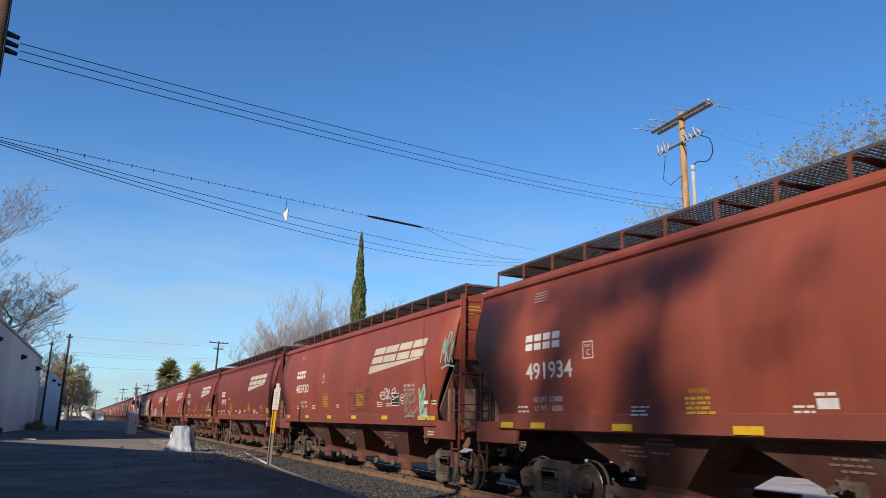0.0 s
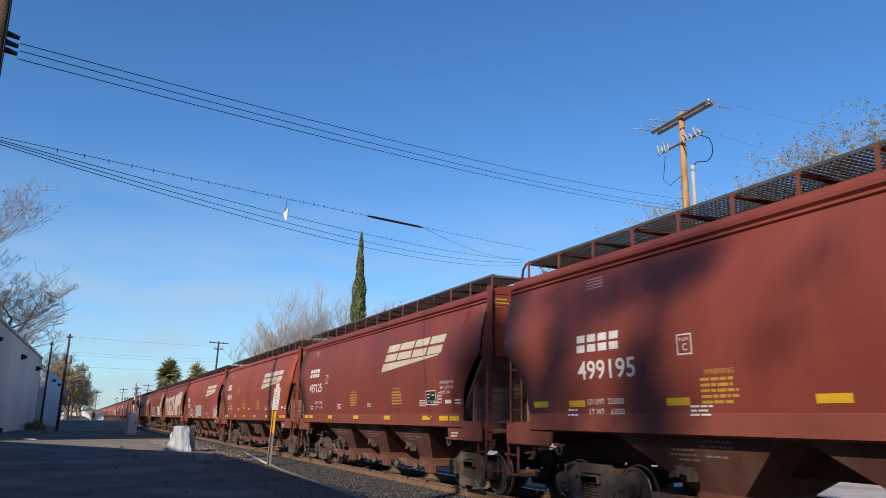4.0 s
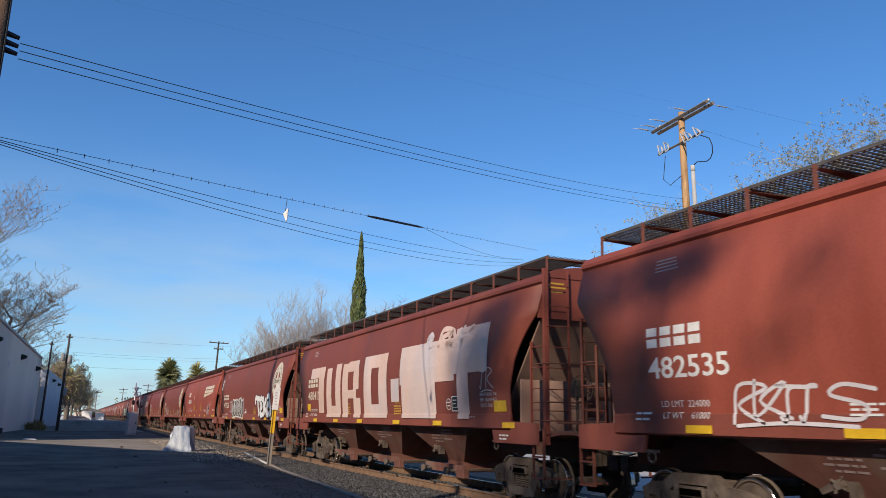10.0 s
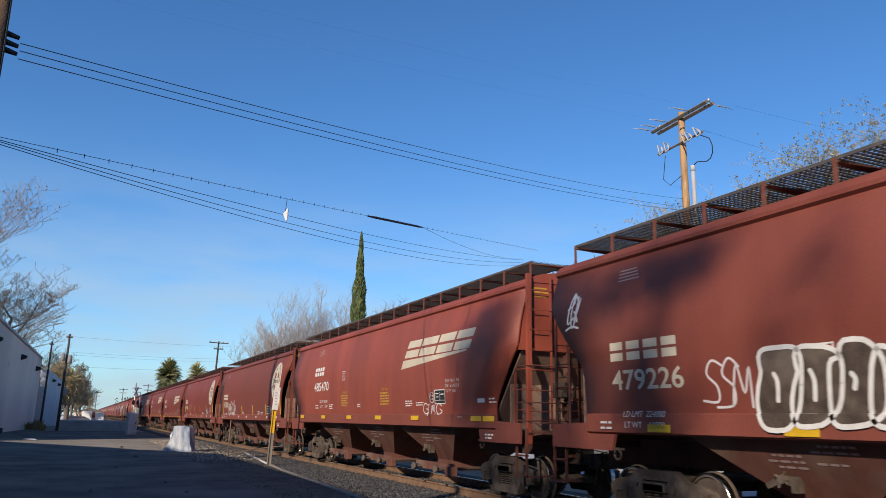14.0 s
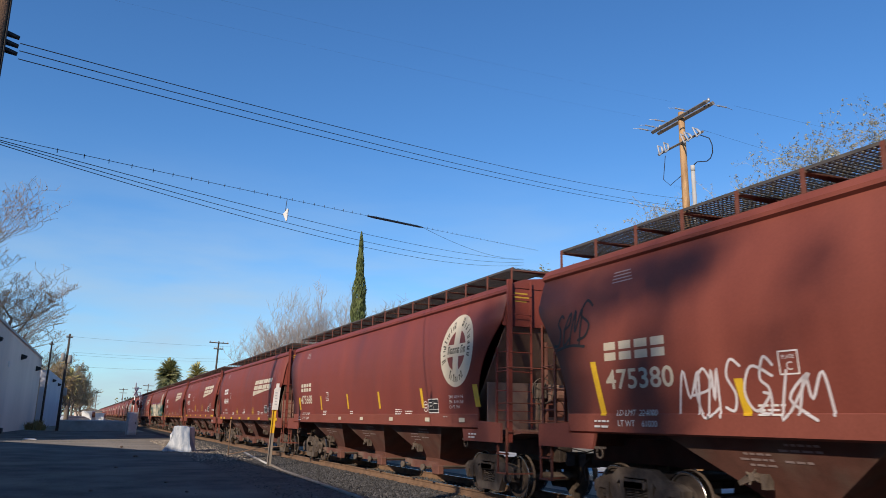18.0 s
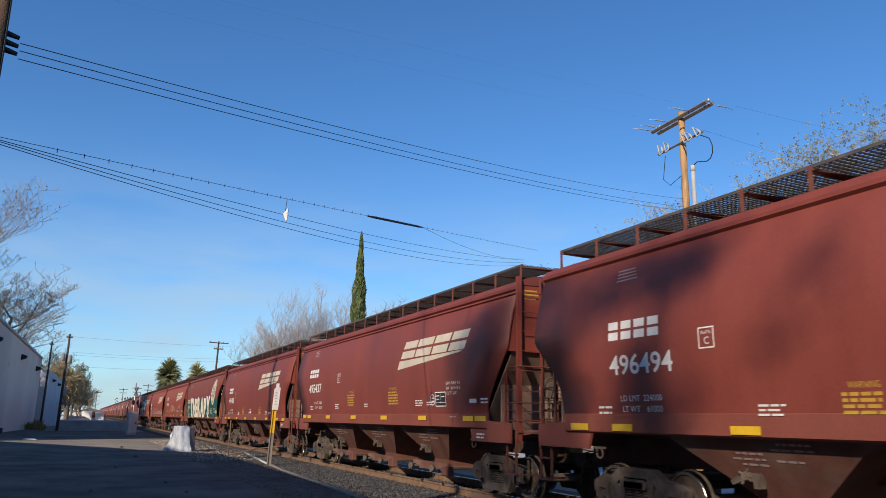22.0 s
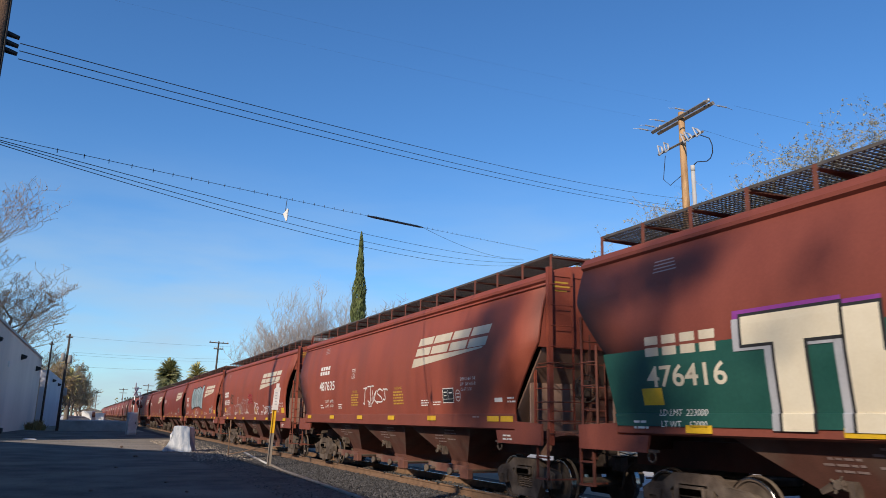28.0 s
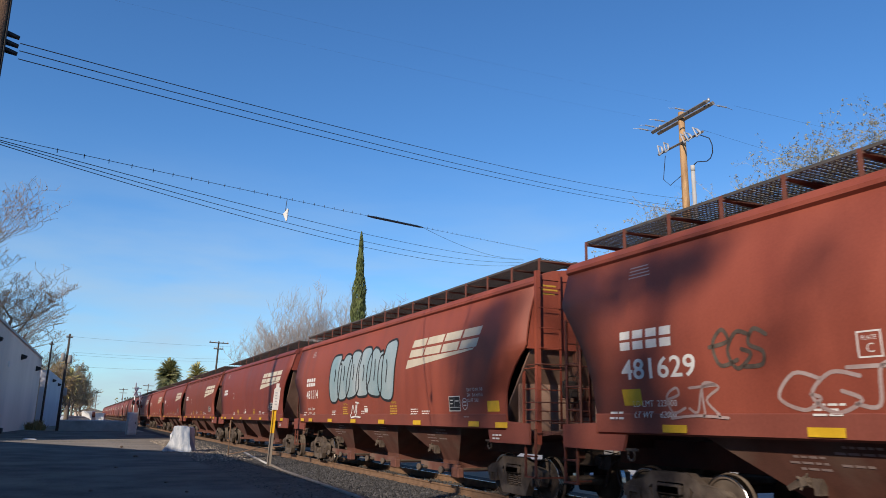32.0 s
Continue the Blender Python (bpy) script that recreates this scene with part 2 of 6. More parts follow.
def mesh_of(key, build, recalc=True):
    """The mesh of that key, built once."""
    if key not in MESHES:
        bm = bmesh.new()
        build(bm)
        if recalc:
            bmesh.ops.recalc_face_normals(bm, faces=bm.faces)
        me = bpy.data.meshes.new(str(key[0]) if isinstance(key, tuple) else str(key))
        bm.to_mesh(me)
        bm.free()
        MESHES[key] = me
    return MESHES[key]


def piece(name, key, build, mat, parent=None, at=None, label="", recalc=True):
    """One mesh object (shared data by key) under a thing or a part, with its own material."""
    me = mesh_of(key, build, recalc)
    if not me.materials:
        me.materials.append(M[mat])
    ob = new(name, me)
    if me.materials[0] != M[mat]:
        ob.material_slots[0].link = "OBJECT"
        ob.material_slots[0].material = M[mat]
    ob.parent = parent
    if at is not None:
        ob.matrix_basis = at if isinstance(at, Matrix) else Matrix.Translation(at)
    return tagged(ob, label) if label else ob


def part(name, bm, mat, parent=None, label=""):
    bmesh.ops.recalc_face_normals(bm, faces=bm.faces)
    me = bpy.data.meshes.new(name)
    bm.to_mesh(me)
    bm.free()
    me.materials.append(M[mat])
    ob = new(name, me)
    ob.parent = parent
    return tagged(ob, label) if label else ob


def thing(name, at, label, category, group="", kind=""):
    ob = new(name)
    ob.matrix_basis = at if isinstance(at, Matrix) else Matrix.Translation(at)
    ob.empty_display_size = 0.3
    return tagged(ob, label, category, group, kind)


# ---- ground, road, track ----
def flat(bm, x0, x1, y0, y1, z, nx=1, ny=1):
    vs = [[bm.verts.new((x0 + (x1 - x0) * i / nx, y0 + (y1 - y0) * j / ny, z)) for i in range(nx + 1)] for j in range(ny + 1)]
    for j in range(ny):
        for i in range(nx):
            bm.faces.new((vs[j][i], vs[j][i + 1], vs[j + 1][i + 1], vs[j + 1][i]))


bm = bmesh.new()
flat(bm, -2500, 2500, -2500, 2500, GROUND - 0.02, 8, 8)
tagged(part("ground", bm, "dirt"), "bare pale brown dirt ground reaching the horizon", "ground", kind="structure")


def road_edge(y):
    return 5.2 + 0.055 * y + 0.18 * math.sin(y * 0.7) + 0.1 * math.sin(y * 1.9 + 1) if y < 60 else 8.4


# Asphalt stops along the shade's edge; paler dirt beyond it brightens the sunlit strip.
def road_end(x):
    return min(64.0, 51.0 - 1.62 * x + 0.8 * math.sin(x * 1.7))


bm = bmesh.new()
rows = []
for j in range(91):
    f = j / 90
    row = []
    for a in range(9):
        x = (-9, -6, -4, -2, 0, 1.5, 3, 4.2, 5)[a]
        y = -30 + f * (road_end(x) + 30)
        if a == 8:
            x = min(road_edge(y), 8.3)
        row.append(bm.verts.new((x, y, GROUND + 0.01 * math.sin(x * 0.5 + y * 0.21) + (0.012 if x > -8 else 0.0))))
    rows.append(row)
for r, s in zip(rows, rows[1:]):
    for a in range(8):
        bm.faces.new((r[a], r[a + 1], s[a + 1], s[a]))
tagged(part("road", bm, "asphalt"), "worn dark asphalt yard road with dusty patches", "road", kind="structure")

# ballast bed: a low bank under the track
bm = bmesh.new()
prism(bm, [(D_TRACK - 3.3, GROUND - 0.03), (D_TRACK - 1.75, -0.20), (D_TRACK + 1.75, -0.20), (D_TRACK + 3.3, GROUND - 0.03)], "y", -60, 600)
tagged(part("ballast_bed", bm, "gravel"), "dark grey crushed stone ballast under the track", "ballast", kind="structure")

bm = bmesh.new()
flat(bm, -8.2, 6.8, 66, 96, GROUND - 0.008, 3, 6)
tagged(part("road_far", bm, "asphalt"), "worn dark asphalt beyond the sunlit dusty strip", "road", kind="structure")
track = thing("railway_track", (D_TRACK, 0, 0), "single railway track with rusty steel rails on wooden sleepers", "railway track", kind="structure")


def rail_mesh(bm):
    prism(bm, [(-0.08, -0.19), (0.08, -0.19), (0.08, -0.172), (0.012, -0.150), (0.012, -0.055), (0.037, -0.042), (0.037, -0.006), (0.028, 0),
               (-0.028, 0), (-0.037, -0.006), (-0.037, -0.042), (-0.012, -0.055), (-0.012, -0.150), (-0.08, -0.172)], "y", -60, 600)


for sx in (-0.753, 0.753):
    r = piece("rail", ("rail",), rail_mesh, "rail", track, (sx, 0, 0))
    piece("rail_head", ("rail_head",), lambda bm: prism(bm, [(-0.026, 0.0), (0.026, 0.0), (0.02, 0.004), (-0.02, 0.004)], "y", -60, 600), "tread", r, label="polished running surface")

# ---- the train ----
WHEEL_R = 0.457
PROFILE = [(1.48, 1.50), (1.62, 1.52), (1.80, 1.545), (2.1, 1.575), (2.5, 1.61), (2.95, 1.626), (3.3, 1.61), (3.6, 1.57), (3.9, 1.51), (4.2, 1.425), (4.45, 1.345), (4.62, 1.295)]


def half(z):
    return float(np.interp(z, [p[0] for p in PROFILE], [p[1] for p in PROFILE]))


CUTS = {  # the side sheet's end: height, distance in from the eave's end
    "a": [(1.48, 1.06), (1.8, 1.06), (2.3, 1.03), (2.8, 0.84), (3.1, 0.64), (3.4, 0.40), (3.8, 0.02), (4.62, 0.0)],
    "b": [(1.48, 0.95), (1.8, 0.93), (2.24, 0.86), (2.5, 0.70), (2.71, 0.52), (2.95, 0.25), (3.13, 0.02), (4.62, 0.0)],
    "c": [(1.48, 1.12), (1.8, 1.13), (2.45, 1.15), (2.62, 1.10), (3.0, 0.74), (3.36, 0.39), (3.77, 0.02), (4.0, 0.0), (4.62, 0.0)],
    "d": [(1.48, 1.05), (1.9, 1.02), (2.1, 0.92), (3.15, 0.03), (3.3, 0.0), (4.62, 0.0)],
}


def cut(style, z):
    c = CUTS[style]
    return float(np.interp(z, [p[0] for p in c], [p[1] for p in c]))


def sheet_mesh(style, L):
    """One side sheet of a hopper body, bowed outwards, cut back at both ends."""
    def build(bm):
        zs = [1.62 + (4.5 - 1.62) * i / 26 for i in range(27)]
        nu = 14
        grids = []
        for inset in (0.0, 0.03):
            g = []
            for z in zs:
                c = cut(style, z)
                g.append([bm.verts.new((-(half(z) - inset), -(c + (L - 2 * c) * k / nu), z)) for k in range(nu + 1)])
            for a, b in zip(g, g[1:]):
                for k in range(nu):
                    bm.faces.new((a[k], a[k + 1], b[k + 1], b[k])).smooth = True
            grids.append(g)
        o, i = grids
        for k in range(nu):
            bm.faces.new((o[0][k], i[0][k], i[0][k + 1], o[0][k + 1]))
        for r in range(26):
            bm.faces.new((o[r][0], o[r + 1][0], i[r + 1][0], i[r][0]))
            bm.faces.new((o[r][nu], i[r][nu], i[r + 1][nu], o[r + 1][nu]))
    return build


RIBBED = (3, 4, 13, 14, 16, 20, 23)


def eave_mesh(ribbed, L):
    def build(bm):
        e = 1.345
        prism(bm, [(-e + 0.04, 4.44), (-e - 0.012, 4.42), (-e - 0.06, 4.46), (-e - 0.062, 4.52), (-1.30, 4.64), (-1.24, 4.66), (-1.22, 4.46)], "y", -L, 0)
        if ribbed:
            prism(bm, [(-e - 0.05, 4.34), (-e - 0.075, 4.36), (-e - 0.06, 4.385), (-e - 0.02, 4.385), (-e - 0.0, 4.34)], "y", -L, 0)
    return build


def roof_mesh(L):
    def build(bm):
        top = [(-1.26, 4.64), (-1.13, 4.71), (-0.95, 4.765), (-0.55, 4.82), (0, 4.85), (0.55, 4.82), (0.95, 4.765), (1.13, 4.71), (1.26, 4.64)]
        prism(bm, top + [(1.2, 4.56), (-1.2, 4.56)], "y", -L + 0.01, -0.01)
    return build


def end_mesh(style, L):
    """Upright end sheet under the roof."""
    zc = 3.7 if style not in "bd" else 3.1
    def build(bm):
        w = half(zc) - 0.05
        prism(bm, [(-w, zc), (w, zc), (half(4.0) - 0.05, max(4.0, zc)), (1.27, 4.6), (0.6, 4.75), (-0.6, 4.75), (-1.27, 4.6), (-half(4.0) + 0.05, max(4.0, zc))], "y", -0.03, -0.07)
    return build


def hopper_mesh(length):
    """One discharge bay: sloping sheets drawn in to the outlet."""
    def build(bm):
        t, b = length / 2, 0.5
        top = [(-1.46, -t, 1.6), (1.46, -t, 1.6), (1.46, t, 1.6), (-1.46, t, 1.6)]
        mid = [(-0.75, -b, 0.62), (0.75, -b, 0.62), (0.75, b, 0.62), (-0.75, b, 0.62)]
        bot = [(-0.7, -b + 0.02, 0.46), (0.7, -b + 0.02, 0.46), (0.7, b - 0.02, 0.46), (-0.7, b - 0.02, 0.46)]
        rings = [[bm.verts.new(p) for p in r] for r in (top, mid, bot)]
        for r, s in zip(rings, rings[1:]):
            for i in range(4):
                bm.faces.new((r[i], r[(i + 1) % 4], s[(i + 1) % 4], s[i]))
        bm.faces.new(rings[0])
        bm.faces.new(rings[2][::-1])
    return build


def gate_mesh(bm):
    box(bm, -0.95, 0.95, -0.55, 0.55, 0.36, 0.46, 0.01)


def gate_rail_mesh(bm):
    box(bm, -0.04, 0.04, -1.15, 1.15, 0.46, 0.56)
    box(bm, -0.05, 0.05, -0.9, 0.9, 0.36, 0.47)
    box(bm, -0.12, 0.05, -1.3, -0.9, 0.26, 0.5, 0.02)


def gate_shaft_mesh(bm):
    tube(bm, [(-1.32, 0, 0.42), (-1.15, 0, 0.42), (1.15, 0, 0.42)], 0.035, 8)
    tube(bm, [(-1.38, 0, 0.42), (-1.30, 0, 0.42)], 0.09, 8)


def board_mesh(L0, L1):
    """Expanded-metal walkway: a frame with cross strands and long strands that leave small openings."""
    def build(bm):
        w0, w1, z = -1.22, -0.30, 5.02
        for w in (w0, w1):
            box(bm, w - 0.01, w + 0.01, -L1, -L0, z - 0.035, z + 0.012)
        n = int((L1 - L0) / 0.085)
        for k in range(n):
            y = L0 + k * (L1 - L0 - 0.05) / n
            box(bm, w0, w1, -y - 0.036, -y, z - 0.013, z)
        for w in [-1.17 + 0.088 * i for i in range(10)]:
            a = [bm.verts.new(p) for p in ((w, -L0, z + 0.003), (w + 0.036, -L0, z + 0.003), (w + 0.036, -L1, z + 0.003), (w, -L1, z + 0.003))]
            bm.faces.new(a)
    return build


def end_walk_mesh(bm):
    """The walkway across the car's front end, between the two long boards."""
    z = 5.015
    for y in (0.05, 0.62):
        box(bm, -0.29, 0.29, y - 0.008, y + 0.008, z - 0.022, z + 0.012)
    for k in range(8):
        box(bm, -0.29, 0.29, 0.07 + k * 0.07, 0.108 + k * 0.07, z - 0.007, z)
    for k in range(7):
        x = -0.27 + k * 0.082
        a = [bm.verts.new(p) for p in ((x, 0.05, z + 0.003), (x + 0.034, 0.05, z + 0.003), (x + 0.034, 0.62, z + 0.003), (x, 0.62, z + 0.003))]
        bm.faces.new(a)


def post_mesh(bm):
    prism(bm, [(-0.04, 4.62), (0.04, 4.62), (0.034, 5.02), (-0.034, 5.02)], "x", -1.243, -1.233)


def bracket_mesh(bm):
    prism(bm, [(-1.232, -0.04), (-1.232, 0.04), (-0.30, 0.10), (-0.30, -0.10)], "z", 4.955, 4.982)
    box(bm, -0.33, -0.30, -0.015, 0.015, 4.8, 4.985)


def ladder_mesh(style):
    """Corner ladder at the front: the corner post of angle iron, the end stile, the short side stile and thin rungs."""
    zs = 3.25 if style not in "bd" else 2.75
    def build(bm):
        cx = -1.37
        box(bm, cx - 0.05, cx + 0.05, 0.075, 0.085, 1.2, 4.72)
        box(bm, cx - 0.05, cx - 0.04, 0.0, 0.085, 1.2, 4.72)
        box(bm, -0.86, -0.81, 0.065, 0.075, 1.5, 4.72)
        box(bm, cx - 0.06, cx - 0.05, -0.47, -0.42, 1.55, zs)
        box(bm, cx - 0.06, cx - 0.02, -0.43, -0.42, 1.55, zs)
        for k in range(7):
            z = 1.85 + k * 0.42
            tube(bm, [(cx, 0.09, z), (-0.83, 0.09, z)], 0.010, 5)
            if z < zs:
                tube(bm, [(cx - 0.05, 0.06, z + 0.02), (cx - 0.055, -0.45, z + 0.02)], 0.010, 5)
    return build


def end_post_mesh(bm):
    prism(bm, [(-0.05, 0.0), (0.05, 0.0), (0.05, 0.015), (0.015, 0.015), (0.015, 0.10), (-0.015, 0.10), (-0.015, 0.015), (-0.05, 0.015)], "z", 1.46, 3.4)


def bulkhead_mesh(deep):
    def build(bm):
        box(bm, -1.42, 1.42, -deep - 0.04, -deep, 1.38, 2.5, 0.008)
    return build


def slope_mesh(style):
    zc = 3.7 if style not in "bd" else 3.1
    def build(bm):
        w = half(zc) - 0.16
        run = (zc - 1.5) * 0.80
        v = [(-w, -0.075, zc - 0.001), (w, -0.075, zc - 0.001), (w, -0.075 - run, 1.5), (-w, -0.075 - run, 1.5)]
        a = [bm.verts.new(p) for p in v]
        b = [bm.verts.new((p[0], p[1] - 0.05, p[2])) for p in v]
        bm.faces.new(a)
        bm.faces.new(b[::-1])
        for i in range(4):
            bm.faces.new((a[i], a[(i + 1) % 4], b[(i + 1) % 4], b[i]))
    return build


def brake_wheel_mesh(bm):
    n = 20
    tube(bm, [(0.6 + 0.27 * math.cos(k * math.tau / n), 0.16, 2.3 + 0.27 * math.sin(k * math.tau / n)) for k in range(n + 1)], 0.014, 5)
    for k in range(4):
        t = k * math.pi / 2 + 0.4
        tube(bm, [(0.6, 0.14, 2.3), (0.6 + 0.27 * math.cos(t), 0.16, 2.3 + 0.27 * math.sin(t))], 0.010, 4)
    box(bm, 0.47, 0.73, -0.15, 0.13, 2.13, 2.47, 0.02)
    tube(bm, [(0.6, 0.0, 2.2), (0.6, -0.02, 1.44)], 0.03, 6)


def tow_eye_mesh(bm):
    n = 12
    tube(bm, [(-1.5, 0.085 * math.cos(k * math.tau / n), 1.13 + 0.085 * math.sin(k * math.tau / n)) for k in range(n + 1)], 0.022, 6)
    box(bm, -1.52, -1.48, -0.16, 0.16, 1.2, 1.24)


def stencil_mesh(bm):
    for k, (w, x) in enumerate(((0.34, -1.2), (0.40, -1.22), (0.30, -1.19))):
        box(bm, x, x + w, -0.028, -0.0255, 4.42 - k * 0.085, 4.455 - k * 0.085)


def short_ladder_mesh(bm):
    """Low corner ladder at the rear: two stiles and rungs under the cut-back sheet."""
    cx = -1.40
    for y, top in ((0.04, 3.55), (-0.40, 3.0)):
        box(bm, cx - 0.03, cx + 0.03, y - 0.008, y + 0.008, 1.5, top)
        box(bm, cx - 0.03, cx - 0.018, y - 0.05, y + 0.008, 1.5, top)
    box(bm, -0.88, -0.82, 0.06, 0.075, 1.5, 3.6)
    for k in range(5):
        z = 1.85 + k * 0.42
        tube(bm, [(cx, 0.09, z), (-0.85, 0.09, z)], 0.012, 5)
        if z < 3.0:
            tube(bm, [(cx - 0.03, 0.04, z + 0.02), (cx - 0.03, -0.40, z + 0.02)], 0.012, 5)


def grab_mesh(bm):
    """Long grab irons across the car's end, bent back to the sheet at their tips."""
    for z, x1 in ((2.78, 1.30), (2.02, -0.30), (1.66, 1.30)):
        tube(bm, [(-1.40, -0.44, z), (-1.43, 0.10, z), (-1.38, 0.14, z), (x1 - 0.04, 0.14, z), (x1, 0.05, z)], 0.013, 5)


def end_lines_mesh(bm):
    rng = random.Random(9)
    for k in range(5):
        x = 0.15
        while x < 0.72 - 0.06 * (k % 2):
            w = rng.uniform(0.05, 0.16)
            box(bm, x, x + w, -0.028, -0.0255, 3.98 - k * 0.075, 4.012 - k * 0.075)
            x += w + 0.035


def hopper_stencil_mesh(bm):
    """Stencilled lines on the sloping side of a discharge bay."""
    rng = random.Random(4)
    for y0, z0, rows, wide in ((-0.85, 1.38, 2, 0.55), (0.0, 1.24, 3, 0.42), (-0.62, 1.16, 1, 0.4)):
        for k in range(rows):
            y, z = y0, z0 - k * 0.075
            while y < y0 + wide:
                w = rng.uniform(0.06, 0.18)
                a = [(-(1.46 - (1.6 - q) * 0.7245) - 0.006, yy, q) for yy, q in ((y, z), (y + w, z), (y + w, z + 0.03), (y, z + 0.03))]
                bm.faces.new([bm.verts.new(p) for p in a])
                y += w + 0.03


def gate_lever_mesh(bm):
    """Capstan socket and lock lever that work one outlet gate."""
    lathe(bm, [(-1.15, 0.02), (-1.15, 0.06), (-1.09, 0.08), (-1.0, 0.05), (-0.85, 0.05)], (0.42, 0.94), 8)
    for a in range(4):
        t = a * math.pi / 2 + 0.5
        tube(bm, [(-1.12, 0.42, 0.94), (-1.13, 0.42 + 0.12 * math.cos(t), 0.94 + 0.12 * math.sin(t))], [0.022, 0.016], 5)
    prism(bm, [(0.20, 0.99), (0.52, 0.99), (0.74, 0.86), (0.70, 0.80), (0.5, 0.88), (0.22, 0.86)], "x", -1.08, -1.05)
    box(bm, -1.10, -0.95, 0.22, 0.30, 0.78, 0.99)


def step_mesh(bm):
    for y in (0.06, -0.32):
        box(bm, -1.47, -1.43, y - 0.02, y + 0.02, 0.55, 1.5)
    for z in (0.55, 0.95):
        box(bm, -1.49, -1.41, -0.33, 0.08, z, z + 0.03)
    box(bm, -1.44, -0.85, 0.10, 0.14, 0.55, 0.58)
    tube(bm, [(-1.46, 0.12, 1.42), (-0.85, 0.12, 1.42)], 0.012, 5)


def platform_mesh(bm):
    prism(bm, [(-1.06, 1.22), (-1.06, 1.45), (0.10, 1.47), (0.12, 1.425), (0.42, 1.425), (0.42, 1.395), (0.10, 1.36), (-0.02, 1.36)], "x", -1.3, 1.3)


def coupler_mesh(bm):
    box(bm, -0.16, 0.16, -1.6, 0.25, 0.78, 1.12, 0.02)
    box(bm, -0.07, 0.07, 0.2, 0.52, 0.80, 0.98)
    prism(bm, [(-0.2, 0.48), (0.14, 0.46), (0.22, 0.66), (0.1, 0.74), (0.02, 0.62), (-0.06, 0.62), (-0.1, 0.72), (-0.2, 0.7)], "z", 0.74, 1.02)
    tube(bm, [(-0.3, 0.2, 0.95), (-0.32, 0.42, 0.75), (-0.28, 0.55, 0.50), (-0.22, 0.68, 0.42)], 0.025, 6)
    tube(bm, [(-1.38, 0.2, 1.2), (-0.6, 0.22, 1.0), (-0.12, 0.35, 1.08)], 0.012, 5)
    bmesh.ops.translate(bm, vec=(0, -0.15, 0), verts=bm.verts)


def sill_mesh(style, L):
    """Side sill: a raised band along the sheet's foot that runs into a deep flush panel at each end."""
    c = cut(style, 1.6)
    def build(bm):
        prism(bm, [(-1.50, 1.46), (-1.545, 1.49), (-1.56, 1.78), (-1.535, 1.80), (-1.49, 1.62), (-1.40, 1.47)], "y", -L + c, -c)
        for end in (0, 1):
            out = [(-c - 0.78, 1.455), (-c - 0.70, 1.19), (-0.03, 1.19), (-0.03, 1.60), (-c + 0.004, 1.64), (-c + 0.004, 1.455)]
            if end:
                out = [(-L - y, z) for y, z in out]
            prism(bm, out, "x", -1.556, -1.50)
    return build


def wheelset_mesh(bm):
    for s in (-1, 1):
        lathe(bm, [(s * 0.68, 0.485), (s * 0.705, 0.485), (s * 0.725, WHEEL_R + 0.004), (s * 0.83, WHEEL_R - 0.006), (s * 0.832, 0.40), (s * 0.80, 0.385), (s * 0.775, 0.22), (s * 0.82, 0.14), (s * 0.84, 0.13)], (0, 0), 28)
    lathe(bm, [(-1.08, 0.06), (-1.08, 0.085), (-0.85, 0.085), (-0.7, 0.095), (0.7, 0.095), (0.85, 0.085), (1.08, 0.085), (1.08, 0.06)], (0, 0), 12)
    for a in range(3):
        t = a * math.tau / 3
        for s in (-1.085, 1.085):
            box(bm, s - 0.012, s + 0.012, 0.04 * math.cos(t) - 0.012, 0.04 * math.cos(t) + 0.012, 0.04 * math.sin(t) - 0.012, 0.04 * math.sin(t) + 0.012)


def rim_mesh(s):
    """A thin polished band round one tread."""
    def build(bm):
        n = 28
        for prof in ([(s * 0.728, WHEEL_R + 0.006), (s * 0.829, WHEEL_R - 0.002), (s * 0.836, WHEEL_R - 0.01), (s * 0.836, WHEEL_R - 0.028)],):
            rings = [[bm.verts.new((x, r * math.cos(k * math.tau / n), r * math.sin(k * math.tau / n))) for k in range(n)] for x, r in prof]
            for a, b in zip(rings, rings[1:]):
                for k in range(n):
                    bm.faces.new((a[k], a[(k + 1) % n], b[(k + 1) % n], b[k]))
    return build


def side_frame_mesh(bm):
    """Cast side frame: arched top chord, dropped middle, axle-box ends, with the window for the springs."""
    x0, x1 = -1.10, -0.94
    top = [(-1.16, 0.62), (-0.97, 0.71), (-0.66, 0.75), (-0.42, 0.90), (0.42, 0.90), (0.66, 0.75), (0.97, 0.71), (1.16, 0.62)]
    prism(bm, top + [(1.14, 0.44), (0.98, 0.56), (0.80, 0.56), (0.60, 0.56), (0.36, 0.74), (-0.36, 0.74), (-0.60, 0.56), (-0.80, 0.56), (-0.98, 0.56), (-1.14, 0.44)], "x", x0, x1)
    prism(bm, [(-0.76, 0.60), (-0.52, 0.64), (-0.32, 0.30), (0.32, 0.30), (0.52, 0.64), (0.76, 0.60), (0.48, 0.13), (-0.48, 0.13)], "x", x0, x1)
    for y in (-0.36, 0.36):
        box(bm, x0, x1, y - 0.06, y + 0.06, 0.28, 0.76)
    for y in (-0.89, 0.89):
        prism(bm, [(y - 0.2, 0.62), (y + 0.2, 0.62), (y + 0.17, 0.36), (y + 0.10, 0.33), (y + 0.10, 0.52), (y - 0.10, 0.52), (y - 0.10, 0.33), (y - 0.17, 0.36)], "x", x0 - 0.02, x1 + 0.03)


def spring_mesh(bm):
    n = 60
    tube(bm, [(-1.02 + 0.07 * math.cos(k * math.tau / 10), 0.07 * math.sin(k * math.tau / 10), 0.30 + 0.28 * k / n) for k in range(n + 1)], 0.018, 4)


